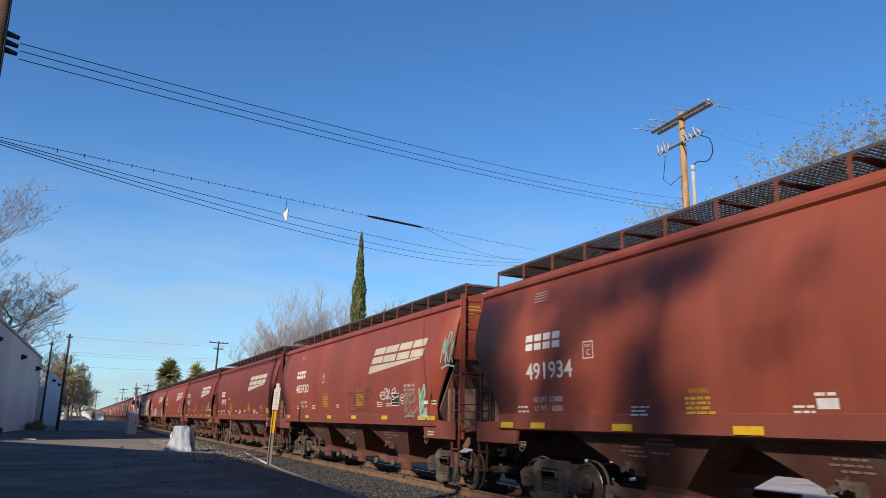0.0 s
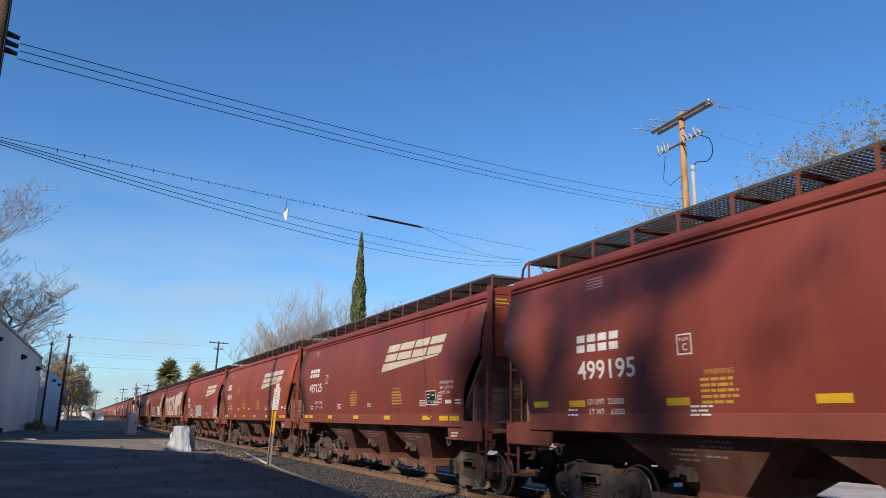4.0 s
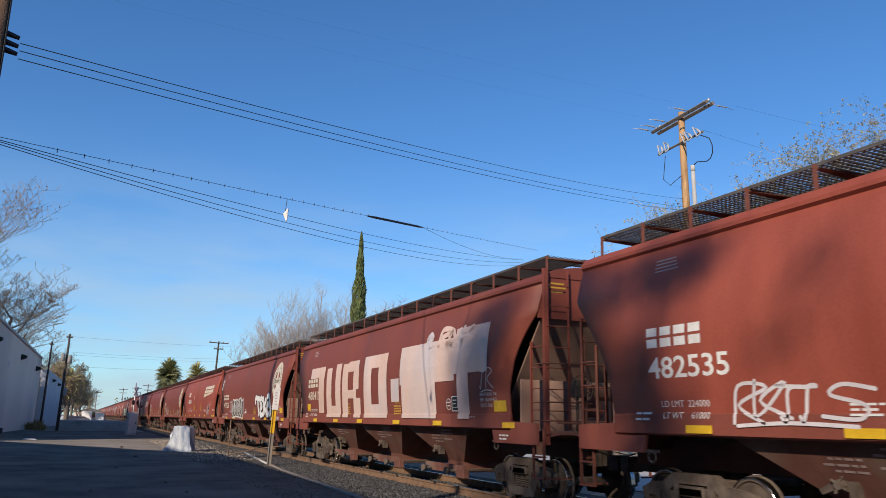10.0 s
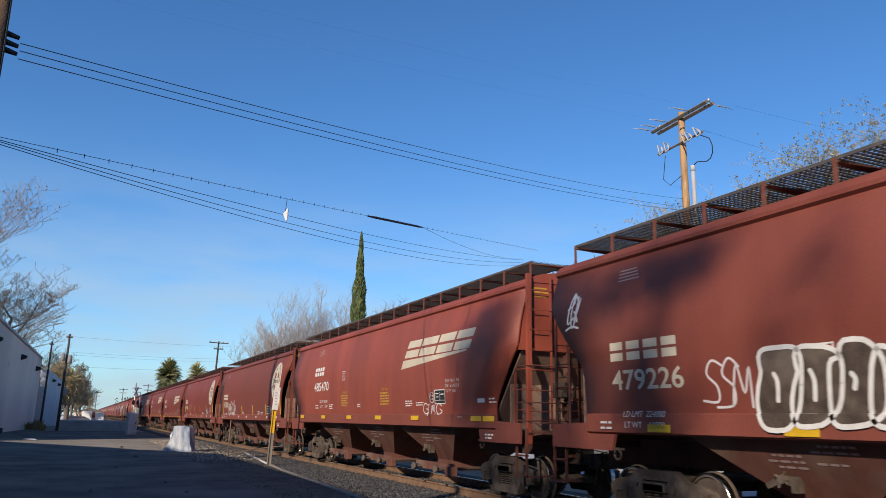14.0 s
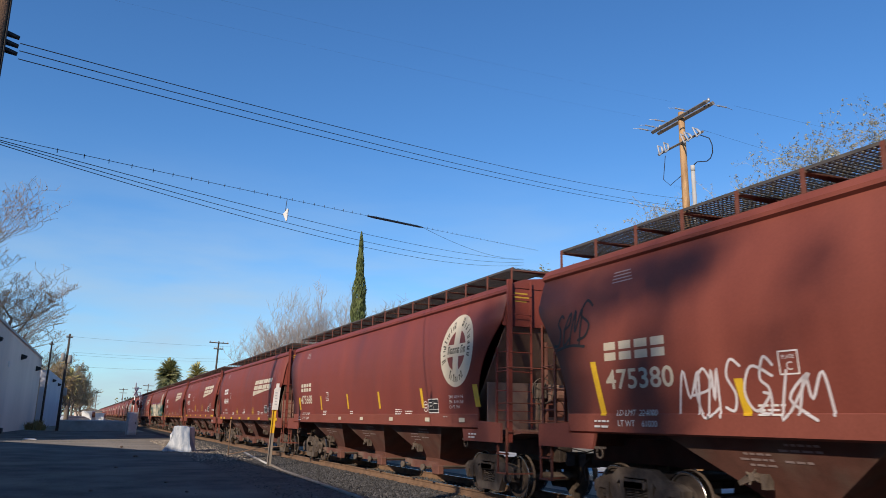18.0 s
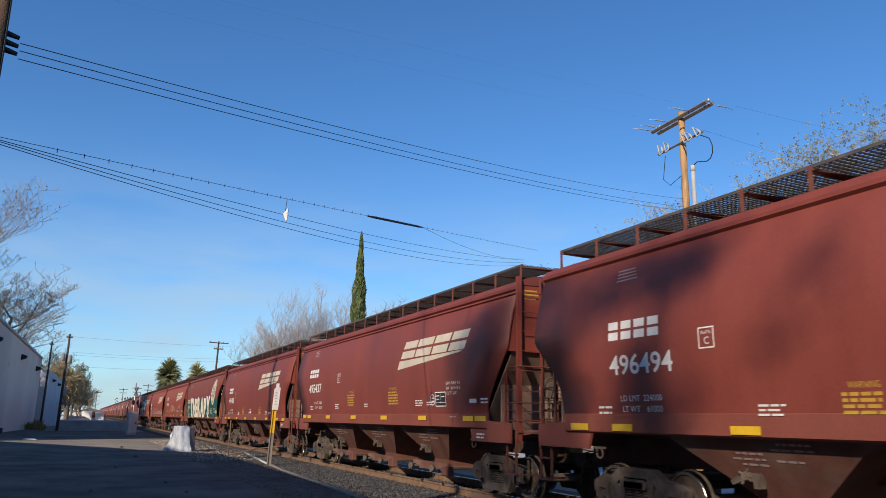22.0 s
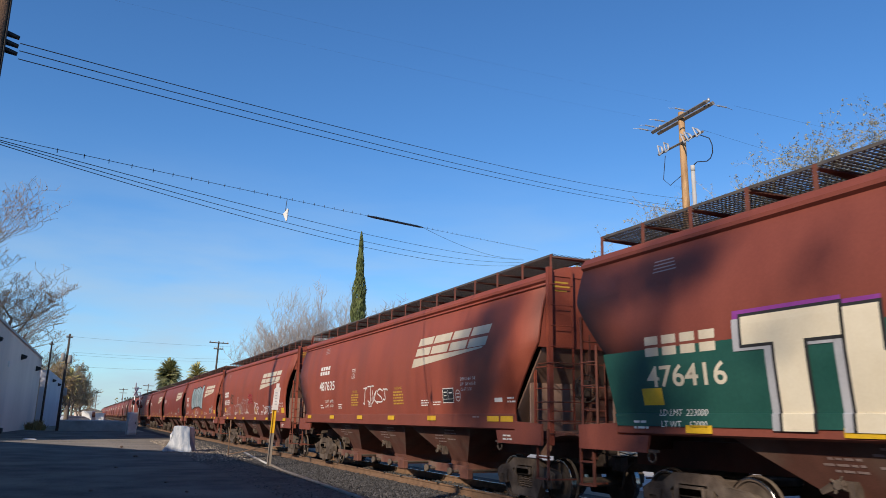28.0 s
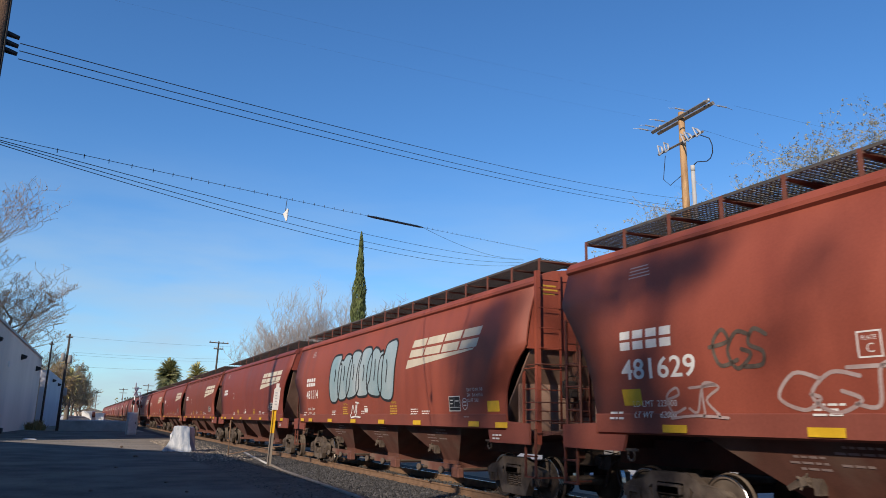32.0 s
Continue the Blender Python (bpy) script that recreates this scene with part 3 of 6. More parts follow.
def bolster_mesh(bm):
    box(bm, -1.16, 1.16, -0.28, 0.28, 0.56, 0.70, 0.02)
    box(bm, -0.9, 0.9, -0.34, 0.34, 0.7, 0.82, 0.02)
    box(bm, -1.16, -1.10, -0.24, 0.24, 0.58, 0.72)
    tube(bm, [(-0.5, -0.6, 0.45), (0.5, -0.6, 0.45)], 0.05, 6)
    tube(bm, [(-0.5, 0.6, 0.45), (0.5, 0.6, 0.45)], 0.05, 6)


def gear_mesh(bm):
    lathe(bm, [(-0.75, 0.0001), (-0.75, 0.15), (-0.1, 0.16), (-0.1, 0.0001)], (-0.45, 2.25), 14)
    tube(bm, [(-0.9, -0.3, 1.55), (-0.9, -0.35, 2.2), (-0.6, -0.4, 2.3)], 0.025, 6)
    box(bm, -0.3, 0.1, -0.6, -0.35, 1.75, 2.1, 0.02)
    tube(bm, [(-1.2, 0.18, 1.62), (1.2, 0.18, 1.62)], 0.02, 6)


TRUCK_IN, TRUCK_OUT = 2.32, 1.4
WHEELSETS = []


def truck(car, y, spin, full):
    tr = thing("truck", (0, y, 0), "", "")
    for k in ("label", "category"):
        if k in tr:
            del tr[k]
    tr.parent = car
    for s in ((1, -1) if full else (1,)):
        fr = piece("side_frame", ("side_frame",), side_frame_mesh, "frame", tr, None if s == 1 else pose(0, 0, 0, 0, 0, 180))
        for y in ((-0.2, 0.0, 0.2) if full and s == 1 else ()):
            piece("spring", ("spring",), spring_mesh, "frame", tr, (0, y, 0))
    piece("bolster", ("bolster",), bolster_mesh, "frame", tr)
    for dy in (-0.89, 0.89):
        ws = piece("wheelset", ("wheelset",), wheelset_mesh, "frame", tr, (0, dy, WHEEL_R))
        WHEELSETS.append((ws, spin))
        if full:
            for sd in (-1, 1):
                piece("rim", ("rim", sd), rim_mesh(sd), "tread", ws, label="polished steel wheel rim")
    return tr


def hopper_car(style, L, paint, rear, label, full=True, ribbed=False):
    """A covered hopper; its origin is the eave's rear end, over the track's centre, and it runs to -y."""
    car = thing("hopper_car", (D_TRACK, rear, 0), label, "hopper car", "cars of the train")
    flip = Matrix.Translation((0, -L, 0)) @ pose(0, 0, 0, 0, 0, 180)
    for m in (None, flip):
        piece("side_sheet", ("side_sheet", style, L), sheet_mesh(style, L), paint, car, m)
        piece("eave", ("eave", ribbed, L), eave_mesh(ribbed, L), paint, car, m)
        piece("side_sill", ("side_sill", style, L), sill_mesh(style, L), "paint_dust", car, m)
        piece("end_sheet", ("end_sheet", style), end_mesh(style, L), paint, car, m)
        piece("slope_sheet", ("slope_sheet", style), slope_mesh(style), "dusty", car, m)
        piece("end_platform", ("end_platform",), platform_mesh, "under", car, m)
        if full:
            piece("bulkhead", ("bulkhead", style in "ac"), bulkhead_mesh(0.85 if style in "ac" else 0.62), "dusty", car, m, "dusty brown bulkhead plate")
            for x in (-0.36, 0.36):
                base = m if m is not None else Matrix.Identity(4)
                piece("end_post", ("end_post",), end_post_mesh, "under", car, base @ Matrix.Translation((x, -0.12, 0)))
        piece("coupler", ("coupler",), coupler_mesh, "frame", car, m)
        if full:
            piece("corner_ladder", ("short_ladder",), short_ladder_mesh, "rail_paint", car, m)
            piece("corner_step", ("corner_step",), step_mesh, "rail_paint", car, m)
            piece("brake_gear", ("brake_gear",), gear_mesh, "under", car, m)
    if full:
        piece("corner_ladder", ("corner_ladder_m", style), lambda bm: (ladder_mesh(style)(bm), bmesh.ops.transform(bm, matrix=Matrix.Diagonal((1, -1, 1, 1)), verts=bm.verts)), paint, car, (0, -L, 0))
        piece("stencil", ("stencil",), lambda bm: (stencil_mesh(bm), bmesh.ops.transform(bm, matrix=Matrix.Diagonal((1, -1, 1, 1)), verts=bm.verts)), "ochre", car, (0, -L, 0), "faded ochre stencil lines")
        piece("brake_wheel", ("brake_wheel",), brake_wheel_mesh, "frame", car, flip)
        tagged(piece("end_walkway", ("end_walkway",), end_walk_mesh, "grate", car, (0, -L, 0)), kind="stuff")
        for y in (-1.9, -L + 1.75):
            piece("tow_eye", ("tow_eye",), tow_eye_mesh, "frame", car, (0, y, 0))
        piece("corner_step", ("corner_step_m",), lambda bm: (step_mesh(bm), bmesh.ops.transform(bm, matrix=Matrix.Diagonal((1, -1, 1, 1)), verts=bm.verts)), "rail_paint", car, (0, -L, 0))
        back = Matrix.Diagonal((1, -1, 1, 1))
        piece("grab_iron", ("grab_iron",), lambda bm: (grab_mesh(bm), bmesh.ops.transform(bm, matrix=back, verts=bm.verts)), "rail_paint", car, (0, -L, 0))
        tagged(piece("end_lines", ("end_lines",), lambda bm: (end_lines_mesh(bm), bmesh.ops.transform(bm, matrix=back, verts=bm.verts)), "chalk", car, (0, -L, 0)), kind="stuff")
    piece("roof", ("roof", L), roof_mesh(L), paint, car)
    inset, lead = 0.40, 0.03
    for m in ((None, flip) if full else (None,)):
        i0, i1 = (inset, lead) if m is None else (lead, inset)
        piece("running_board", ("running_board", L, i0), board_mesh(i0, L - i1), "grate", car, m)
        n = round((L - 0.5) / 1.16) if full else 9
        for k in range(n + 1):
            y = -(i0 + 0.05 + (L - i0 - i1 - 0.1) * k / n)
            base = m if m is not None else Matrix.Identity(4)
            piece("board_post", ("board_post",), post_mesh, "rail_paint", car, base @ Matrix.Translation((0, y, 0)))
            if full:
                piece("board_bracket", ("board_bracket",), bracket_mesh, "under", car, base @ Matrix.Translation((0, y, 0)))
    for m in ((None, flip) if full else ()):
        for y, s in (((-inset, 1),) if m is None else ((-L + inset, -1),)):
            base = m if m is not None else Matrix.Identity(4)
            if ribbed:
                piece("end_pipe", ("end_pipe", s), lambda bm: tube(bm, [(-1.2, 0, 5.02), (-1.2, 0.12 * s, 5.0), (-1.21, 0.24 * s, 4.9), (-1.22, 0.28 * s, 4.62)], 0.028, 7), paint, car, base @ Matrix.Translation((0, y, 0)))
    for f in (0.12, 0.5, 0.88):
        piece("roof_hatch", ("roof_hatch", L), lambda bm: box(bm, -0.26, 0.26, -L * 0.15, L * 0.15, 4.8, 4.96, 0.03), paint, car, (0, -L * f if 0.2 < f < 0.8 else -L * (0.2 if f < 0.5 else 0.8), 0))
    bay = (L - 6.4) / 3
    for k in range(3):
        y = -(3.2 + bay * (k + 0.5))
        h = piece("hopper", ("hopper", L), hopper_mesh(bay + 0.0), "under", car, (0, y, 0))
        piece("outlet_gate", ("outlet_gate",), gate_mesh, "under", h)
        if full:
            for x in (-1.05, 1.05):
                piece("gate_rail", ("gate_rail",), gate_rail_mesh, "under", h, (x, 0, 0))
            tagged(piece("hopper_stencil", ("hopper_stencil",), hopper_stencil_mesh, "chalk_dim", h), kind="stuff")
            piece("gate_lever", ("gate_lever",), gate_lever_mesh, "frame", h)
            for y in (-0.7, 0.7):
                piece("gate_shaft", ("gate_shaft",), gate_shaft_mesh, "frame", h, (0, y, 0))
    piece("center_sill", ("center_sill", L), lambda bm: box(bm, -0.32, 0.32, -L + 0.1, -0.1, 0.92, 1.36), "under", car)
    spin = rear < 450
    truck(car, -TRUCK_IN, spin, full)
    truck(car, -L + TRUCK_OUT, spin, full)
    return car


# rear end of each car at the start, style, length over the eaves, paint
GAP = 1.15
CARS = []
EDGES = [-4.2, 15.44, 34.69, 53.69, 71.02, 90.32, 110.5, 130.75, 150.95, 171.0, 191.04, 211.4, 230.64, 249.5, 268.5, 288.7, 308.5, 328.8]
STYLES = "c d d b b d a a c d a a b d b c d a".split()
PAINTS = "a c a b b a a d d a d b b b b d c c".split()


LOOKS = {
    2: "oxide red covered hopper car with mint green and chalk graffiti",
    4: "dark red covered hopper car with curved low end cuts",
    6: "red covered hopper car with silver bubble graffiti and tags",
    7: "red covered hopper car with large peach block-letter graffiti",
    8: "red covered hopper car with round emblem and white graffiti",
    10: "dark red covered hopper car with round cream emblem, slanting reflectors",
    11: "dark red covered hopper car with round cream emblem, slanting reflectors",
    13: "dark red covered hopper car, cream emblem, little graffiti",
    15: "covered hopper car with dark green graffiti piece and round emblem",
    16: "brownish red covered hopper car with thin white graffiti tags",
    17: "brownish red covered hopper car with a row of chalk tags",
    18: "brownish red covered hopper car with silver bubble graffiti",
}


def build_train():
    for k in range(1, 38):
        if k < len(EDGES):
            L = round(EDGES[k] - EDGES[k - 1] - GAP, 2)
            rear, st, pt = EDGES[k], STYLES[k], PAINTS[k]
        else:
            L, st, pt = 19.0, "ccba"[k % 4], "dbcb"[k % 4]
            rear = 328.8 + (k - 17) * (18.9 + GAP)
        L = min((16.2, 17.8, 18.1, 18.6, 18.9), key=lambda v: abs(v - L))
        c = hopper_car(st, L, "paint_" + pt, rear, LOOKS.get(k, "weathered oxide red steel covered hopper car with cream side emblem"), full=k < 19, ribbed=k in RIBBED)
        CARS.append((k, c, rear, L, st))


build_train()


# ---- loose stones, sleepers ----
def sleeper_mesh(bm):
    box(bm, -1.3, 1.3, -0.115, 0.115, -0.40, -0.19, 0.012)


for k in range(110):
    piece("sleeper", ("sleeper",), sleeper_mesh, "wood", track, (random.uniform(-0.06, 0.06), 4 + k * 0.52, random.uniform(-0.01, 0.012)))


def stone_field(name, count, xr, yr, z_of, size, mat, label, category):
    verts, faces = [], []
    rng = random.Random(name)
    for _ in range(count):
        x, y = rng.uniform(*xr), rng.uniform(*yr)
        s = size * rng.uniform(0.5, 1.4)
        b = len(verts)
        z = z_of(x, y)
        a = rng.uniform(0, 6.28)
        for k in range(4):
            verts.append((x + s * rng.uniform(0.7, 1.2) * math.cos(a + k * 1.571), y + s * rng.uniform(0.7, 1.2) * math.sin(a + k * 1.571), z - 0.2 * s))
        for k in range(3):
            verts.append((x + s * 0.5 * math.cos(a + 0.4 + k * 2.09), y + s * 0.5 * math.sin(a + 0.4 + k * 2.09), z + s * rng.uniform(0.45, 0.8)))
        faces += [(b, b + 1, b + 4), (b + 1, b + 5, b + 4), (b + 1, b + 2, b + 5), (b + 2, b + 6, b + 5), (b + 2, b + 3, b + 6), (b + 3, b + 4, b + 6), (b + 3, b, b + 4), (b + 4, b + 5, b + 6)]
    me = bpy.data.meshes.new(name)
    me.from_pydata(verts, [], faces)
    me.materials.append(M[mat])
    return tagged(new(name, me), label, category, kind="stuff")


def bank(x, y):
    d = abs(x - D_TRACK)
    return -0.20 if d < 1.75 else max(GROUND, -0.20 - (d - 1.75) * 0.02)


stone_field("ballast_stones", 20000, (6.2, 8.75), (12, 60), bank, 0.045, "stones", "loose dark grey crushed stones beside the rail", "gravel")
stone_field("ballast_stones_mid", 5000, (8.9, 10.4), (10, 50), lambda x, y: -0.20, 0.05, "stones", "loose grey crushed stones between the rails", "gravel")
stone_field("pale_gravel", 2600, (4.6, 8.2), (34, 62), lambda x, y: GROUND + 0.004, 0.06, "pale_stones", "scattered pale brown gravel at the edge of the yard", "gravel")
stone_field("edge_stones", 4200, (4.4, 6.5), (12, 36), lambda x, y: GROUND + 0.006, 0.032, "grit", "loose dark stones spilled along the road's edge", "gravel")
stone_field("yard_grit", 5000, (-6, 6.2), (12, 44), lambda x, y: GROUND + 0.004, 0.014, "grit", "sparse small stones and grit on the asphalt", "gravel")

stone_field("pale_grit", 1800, (-7, 6.5), (46, 66), lambda x, y: GROUND + 0.003, 0.02, "pale_stones", "scattered pale grit that helps brighten the sunlit dusty strip", "gravel")


def clod(x, y, s, mat, label, category):
    rng = random.Random(x * 31 + y)
    bm = bmesh.new()
    bmesh.ops.create_icosphere(bm, subdivisions=2, radius=s)
    for v in bm.verts:
        v.co *= 1 + 0.35 * noise.noise(v.co * (1.6 / s) + Vector((x, y, 0)))
        v.co.z = v.co.z * 0.6 + s * 0.35
    part("lump", bm, mat, thing("clod", pose(x, y, GROUND, 0, 0, rng.uniform(0, 360)), label, category))


for x, y, s in ((2.3, 37.24, 0.113), (2.29, 23.22, 0.053), (1.23, 29.86, 0.068), (0.35, 21.06, 0.048), (2.51, 20.24, 0.046), (2.19, 48.89, 0.092)):
    clod(x, y, s, "wood", "dark clod of dirt on the asphalt", "clod")
bm = bmesh.new()
box(bm, -0.4, 0.4, -0.25, 0.25, 0.01, 0.10, 0.03)
for v in bm.verts:
    v.co.z = max(0.0, v.co.z + 0.05 * noise.noise(v.co * 4))
part("crumpled_sheet", bm, "white", thing("litter", pose(-3.31, 61.89, GROUND, 0, 0, 20), "crumpled white litter lying on the ground", "litter"))

# old steel edging strip that runs from the marker post to the road
bm = bmesh.new()
tube(bm, [(5.45, 12.5, GROUND + 0.03), (6.13, 17.9, GROUND + 0.035), (6.55, 27.2, GROUND + 0.03), (6.93, 31.5, GROUND + 0.035), (7.4, 38, GROUND + 0.03)], 0.055, 6)
tagged(part("edging_pipe", bm, "post_grey"), "thin grey steel pipe lying along the ballast edge", "pipe")


# ---- marker post, peg, barrier ----
def marker_post():
    t = thing("marker_post", (6.72, 30.3, GROUND), "leaning steel marker post with yellow paint and a white sign plate", "marker post")
    def rod(bm, z0, z1, w):
        k = 0.04
        prism(bm, [(-w + k * z0, z0), (w + k * z0, z0), (w + k * z1, z1), (-w + k * z1, z1)], "y", -0.02, 0.02)
        prism(bm, [(-w + k * z0, z0), (-w + 0.02 + k * z0, z0), (-w + 0.02 + k * z1, z1), (-w + k * z1, z1)], "y", -0.06, -0.02)
        prism(bm, [(w - 0.02 + k * z0, z0), (w + k * z0, z0), (w + k * z1, z1), (w - 0.02 + k * z1, z1)], "y", -0.06, -0.02)
    bm = bmesh.new()
    rod(bm, -0.1, 1.25, 0.075)
    part("lower_post", bm, "post_grey", t)
    bm = bmesh.new()
    rod(bm, 1.25, 2.3, 0.073)
    part("upper_post", bm, "yellow", t, "yellow painted upper post")
    bm = bmesh.new()
    prism(bm, [(-0.03, 2.15), (0.21, 2.15), (0.265, 3.02), (0.21, 3.02), (0.205, 3.18), (0.09, 3.18), (0.085, 3.02), (0.02, 2.95)], "y", -0.075, -0.063)
    part("sign_plate", bm, "white", t, "white sign plate, faded")
    bm = bmesh.new()
    for k in range(5):
        box(bm, 0.06, 0.16 - 0.02 * (k % 2), -0.079, -0.076, 2.35 + k * 0.11, 2.39 + k * 0.11)
    part("sign_bars", bm, "silver", t)


def peg():
    t = thing("steel_peg", (6.62, 39.0, GROUND), "thin rusty steel rod with a slanting brace", "rod")
    bm = bmesh.new()
    tube(bm, [(0, 0, -0.1), (0.02, 0, 1.7)], 0.028, 6)
    part("rod", bm, "rail", t)
    bm = bmesh.new()
    tube(bm, [(0.0, 0.0, 0.05), (0.9, -3.0, 0.45), (1.6, -4.6, 0.62)], 0.022, 5)
    part("brace", bm, "rail", t)
    bm = bmesh.new()
    tube(bm, [(0.20, -8.2, 0.04), (0.75, -2.2, 0.05), (1.25, 2.6, 0.06)], 0.045, 6)
    part("strap", bm, "concrete", t, "pale grey bent steel strap on the ground")


def jersey_barrier():
    t = thing("concrete_barrier", pose(4.9, 43.0, GROUND, 0, 0, -22), "chipped white-painted concrete barrier block, paint streaked blue-grey", "barrier")
    bm = bmesh.new()
    prism(bm, [(-0.86, 0), (0.62, 0), (0.60, 0.15), (0.50, 0.55), (0.44, 1.28), (-0.40, 1.34), (-0.50, 0.6), (-0.78, 0.15)], "y", -0.55, 0.55)
    bmesh.ops.bevel(bm, geom=list(bm.edges), offset=0.04, segments=2, affect="EDGES")
    bmesh.ops.subdivide_edges(bm, edges=bm.edges, cuts=2, use_grid_fill=True)
    for v in bm.verts:
        n = noise.noise(v.co * 3.0)
        v.co += v.normal * (n * 0.07 + 0.05 * noise.noise(v.co * 1.3 + Vector((5, 2, 1))))
    part("block", bm, "barrier", t)
    bm = bmesh.new()
    for x in (-0.2, 0.2):
        tube(bm, [(x, -0.2, 1.25), (x, -0.2, 1.36), (x, 0.2, 1.36), (x, 0.2, 1.25)], 0.015, 5)
    part("lifting_loop", bm, "rail", t)


M["barrier"] = material("barrier", (0.26, 0.30, 0.36), (0.66, 0.67, 0.68), 0.8, scale=6.5, fine=24, bump=0.5, streak=0.8, dirt=(0.07, 0.12, 0.22), dirt_amount=0.95)
marker_post()
peg()
jersey_barrier()


# ---- poles and wires ----
def wire(name, a, b, sag, r, label, mat="cable", n=24):
    a, b = Vector(a), Vector(b)
    bm = bmesh.new()
    tube(bm, [a.lerp(b, k / n) - Vector((0, 0, sag * 4 * (k / n) * (1 - k / n))) for k in range(n + 1)], r, 5)
    return tagged(part(name, bm, mat), label, "cable", "overhead cables")


def insulator(bm, p, up=1):
    x, y, z = p
    tube(bm, [(x, y, z), (x, y, z + up * 0.08), (x, y, z + up * 0.16)], [0.05, 0.07, 0.035], 8)


def corner_pole():
    t = thing("utility_pole", (22.72, 23.94, GROUND), "tan wooden utility pole with crossarms and grey pipe, unseen, added for a second stripe of shade", "utility pole", "utility poles")
    bm = bmesh.new()
    tube(bm, [(0, 0, -0.3), (0, 0, 5), (0, 0, 11), (0.0, 0, 15.5)], [0.20, 0.185, 0.16, 0.135], 14)
    part("pole", bm, "pole_new", t)
    d = Vector((-0.06, -1.0, 0)).normalized()
    s = Vector((1.0, -0.06, 0)).normalized()
    for off in (-0.17, 0.17):
        bm = bmesh.new()
        a, b = -d * 1.85 + s * off, d * 1.85 + s * off
        tube(bm, [(a.x, a.y, 15.2), (b.x, b.y, 15.24)], 0.098, 4)
        part("crossarm", bm, "grey_wood", t, "weathered grey timber crossarm")
    bm = bmesh.new()
    a, b = -d * 1.5 - s * 0.16, d * 1.5 - s * 0.16
    tube(bm, [(a.x, a.y, 13.98), (b.x, b.y, 14.02)], 0.06, 4)
    arm = part("lower_crossarm", bm, "grey_wood", t, "weathered grey timber crossarm")
    for f in (-1.05, -0.62, 0.6, 0.85, 1.4):
        bm = bmesh.new()
        p = d * f - s * 0.3
        e = 0.16 if f > 0 else 0.08
        tube(bm, [(p.x + 0.05, p.y + e, 14.22), (p.x, p.y, 14.06), (p.x - 0.05, p.y - e, 13.9)], [0.035, 0.06, 0.035], 8)
        tube(bm, [(p.x - 0.18, p.y + e, 14.24), (p.x - 0.2, p.y - e * 0.6, 13.72)], 0.035, 6)
        tube(bm, [(p.x + 0.05, p.y + e, 14.2), (p.x - 0.2, p.y + e, 14.24)], 0.025, 5)
        tube(bm, [(p.x - 0.05, p.y - e, 13.9), (p.x - 0.2, p.y - e * 0.6, 13.76)], 0.025, 5)
        part("fuse_cutout", bm, "silver", t, "pale porcelain fuse cutout")
    for f in (-1.75, -1.5, 1.5, 1.78):
        bm = bmesh.new()
        p = d * f
        insulator(bm, (p.x, p.y, 15.3))
        part("insulator", bm, "steel", t)
    bm = bmesh.new()
    tube(bm, [(0.27, -0.24, 0.2), (0.27, -0.24, 12.95)], 0.09, 10)
    tube(bm, [(0.27, -0.24, 12.7), (0.27, -0.24, 12.97)], 0.098, 10)
    part("riser_pipe", bm, "concrete", t, "pale grey pipe, unseen, added for a second stripe of shade")
    bm = bmesh.new()
    p = d * 1.4 - s * 0.3
    tube(bm, [(0.27, -0.26, 12.96), (0.28, -0.5, 13.06), (0.28, -0.8, 12.98), (0.26, -1.1, 12.9), (0.22, -1.35, 12.95), (0.16, -1.55, 13.15), (0.1, -1.6, 13.45), (0.02, -1.55, 13.75), (p.x, p.y, 13.9)], 0.022, 5)
    p = -d * 0.85 - s * 0.3
    tube(bm, [(0.0, 0.16, 12.6), (-0.2, 0.7, 12.25), (-0.3, 1.0, 12.6), (p.x, p.y, 13.7)], 0.016, 5)
    part("jumper_cable", bm, "cable", t)
    for k, (f, side) in enumerate(((-1.75, -1), (-1.3, -1), (0.8, -1), (1.75, 1), (-0.6, -1))):
        bm = bmesh.new()
        p = d * f + Vector((0, 0, 15.22))
        w = s * side
        q = p + w * 1.3 + Vector((0, 0, -0.06))
        tube(bm, [p, p + w * 0.45, p + w * 0.5, p + w * 0.62, p + w * 0.66, p + w * 0.78, p + w * 0.83, p + w * 0.95, p + w * 1.0, q], [0.012, 0.012, 0.04, 0.04, 0.018, 0.04, 0.018, 0.04, 0.012, 0.01], 6)
        part("strain_insulator", bm, "steel", t)


def leaning_pole(at, h, r, lean, arms, label, mat="grey_wood"):
    t = thing("utility_pole", at, label, "utility pole", "utility poles")
    bm = bmesh.new()
    tube(bm, [(0, 0, -0.3), (lean * 0.5, 0, h * 0.5), (lean, 0, h)], [r, r * 0.85, r * 0.65], 10)
    part("pole", bm, mat, t)
    for z, w, az in arms:
        bm = bmesh.new()
        c, s = math.cos(radians(az)) * w, math.sin(radians(az)) * w
        x = lean * z / h
        tube(bm, [(x - c, -s - 0.15, z), (x + c, s - 0.15, z)], 0.07, 4)
        part("crossarm", bm, "grey_wood", t)
        for f in (-0.9, -0.45, 0.45, 0.9):
            bm = bmesh.new()
            insulator(bm, (x + c * f, s * f - 0.15, z + 0.05))
            part("insulator", bm, "steel", t)
    return t


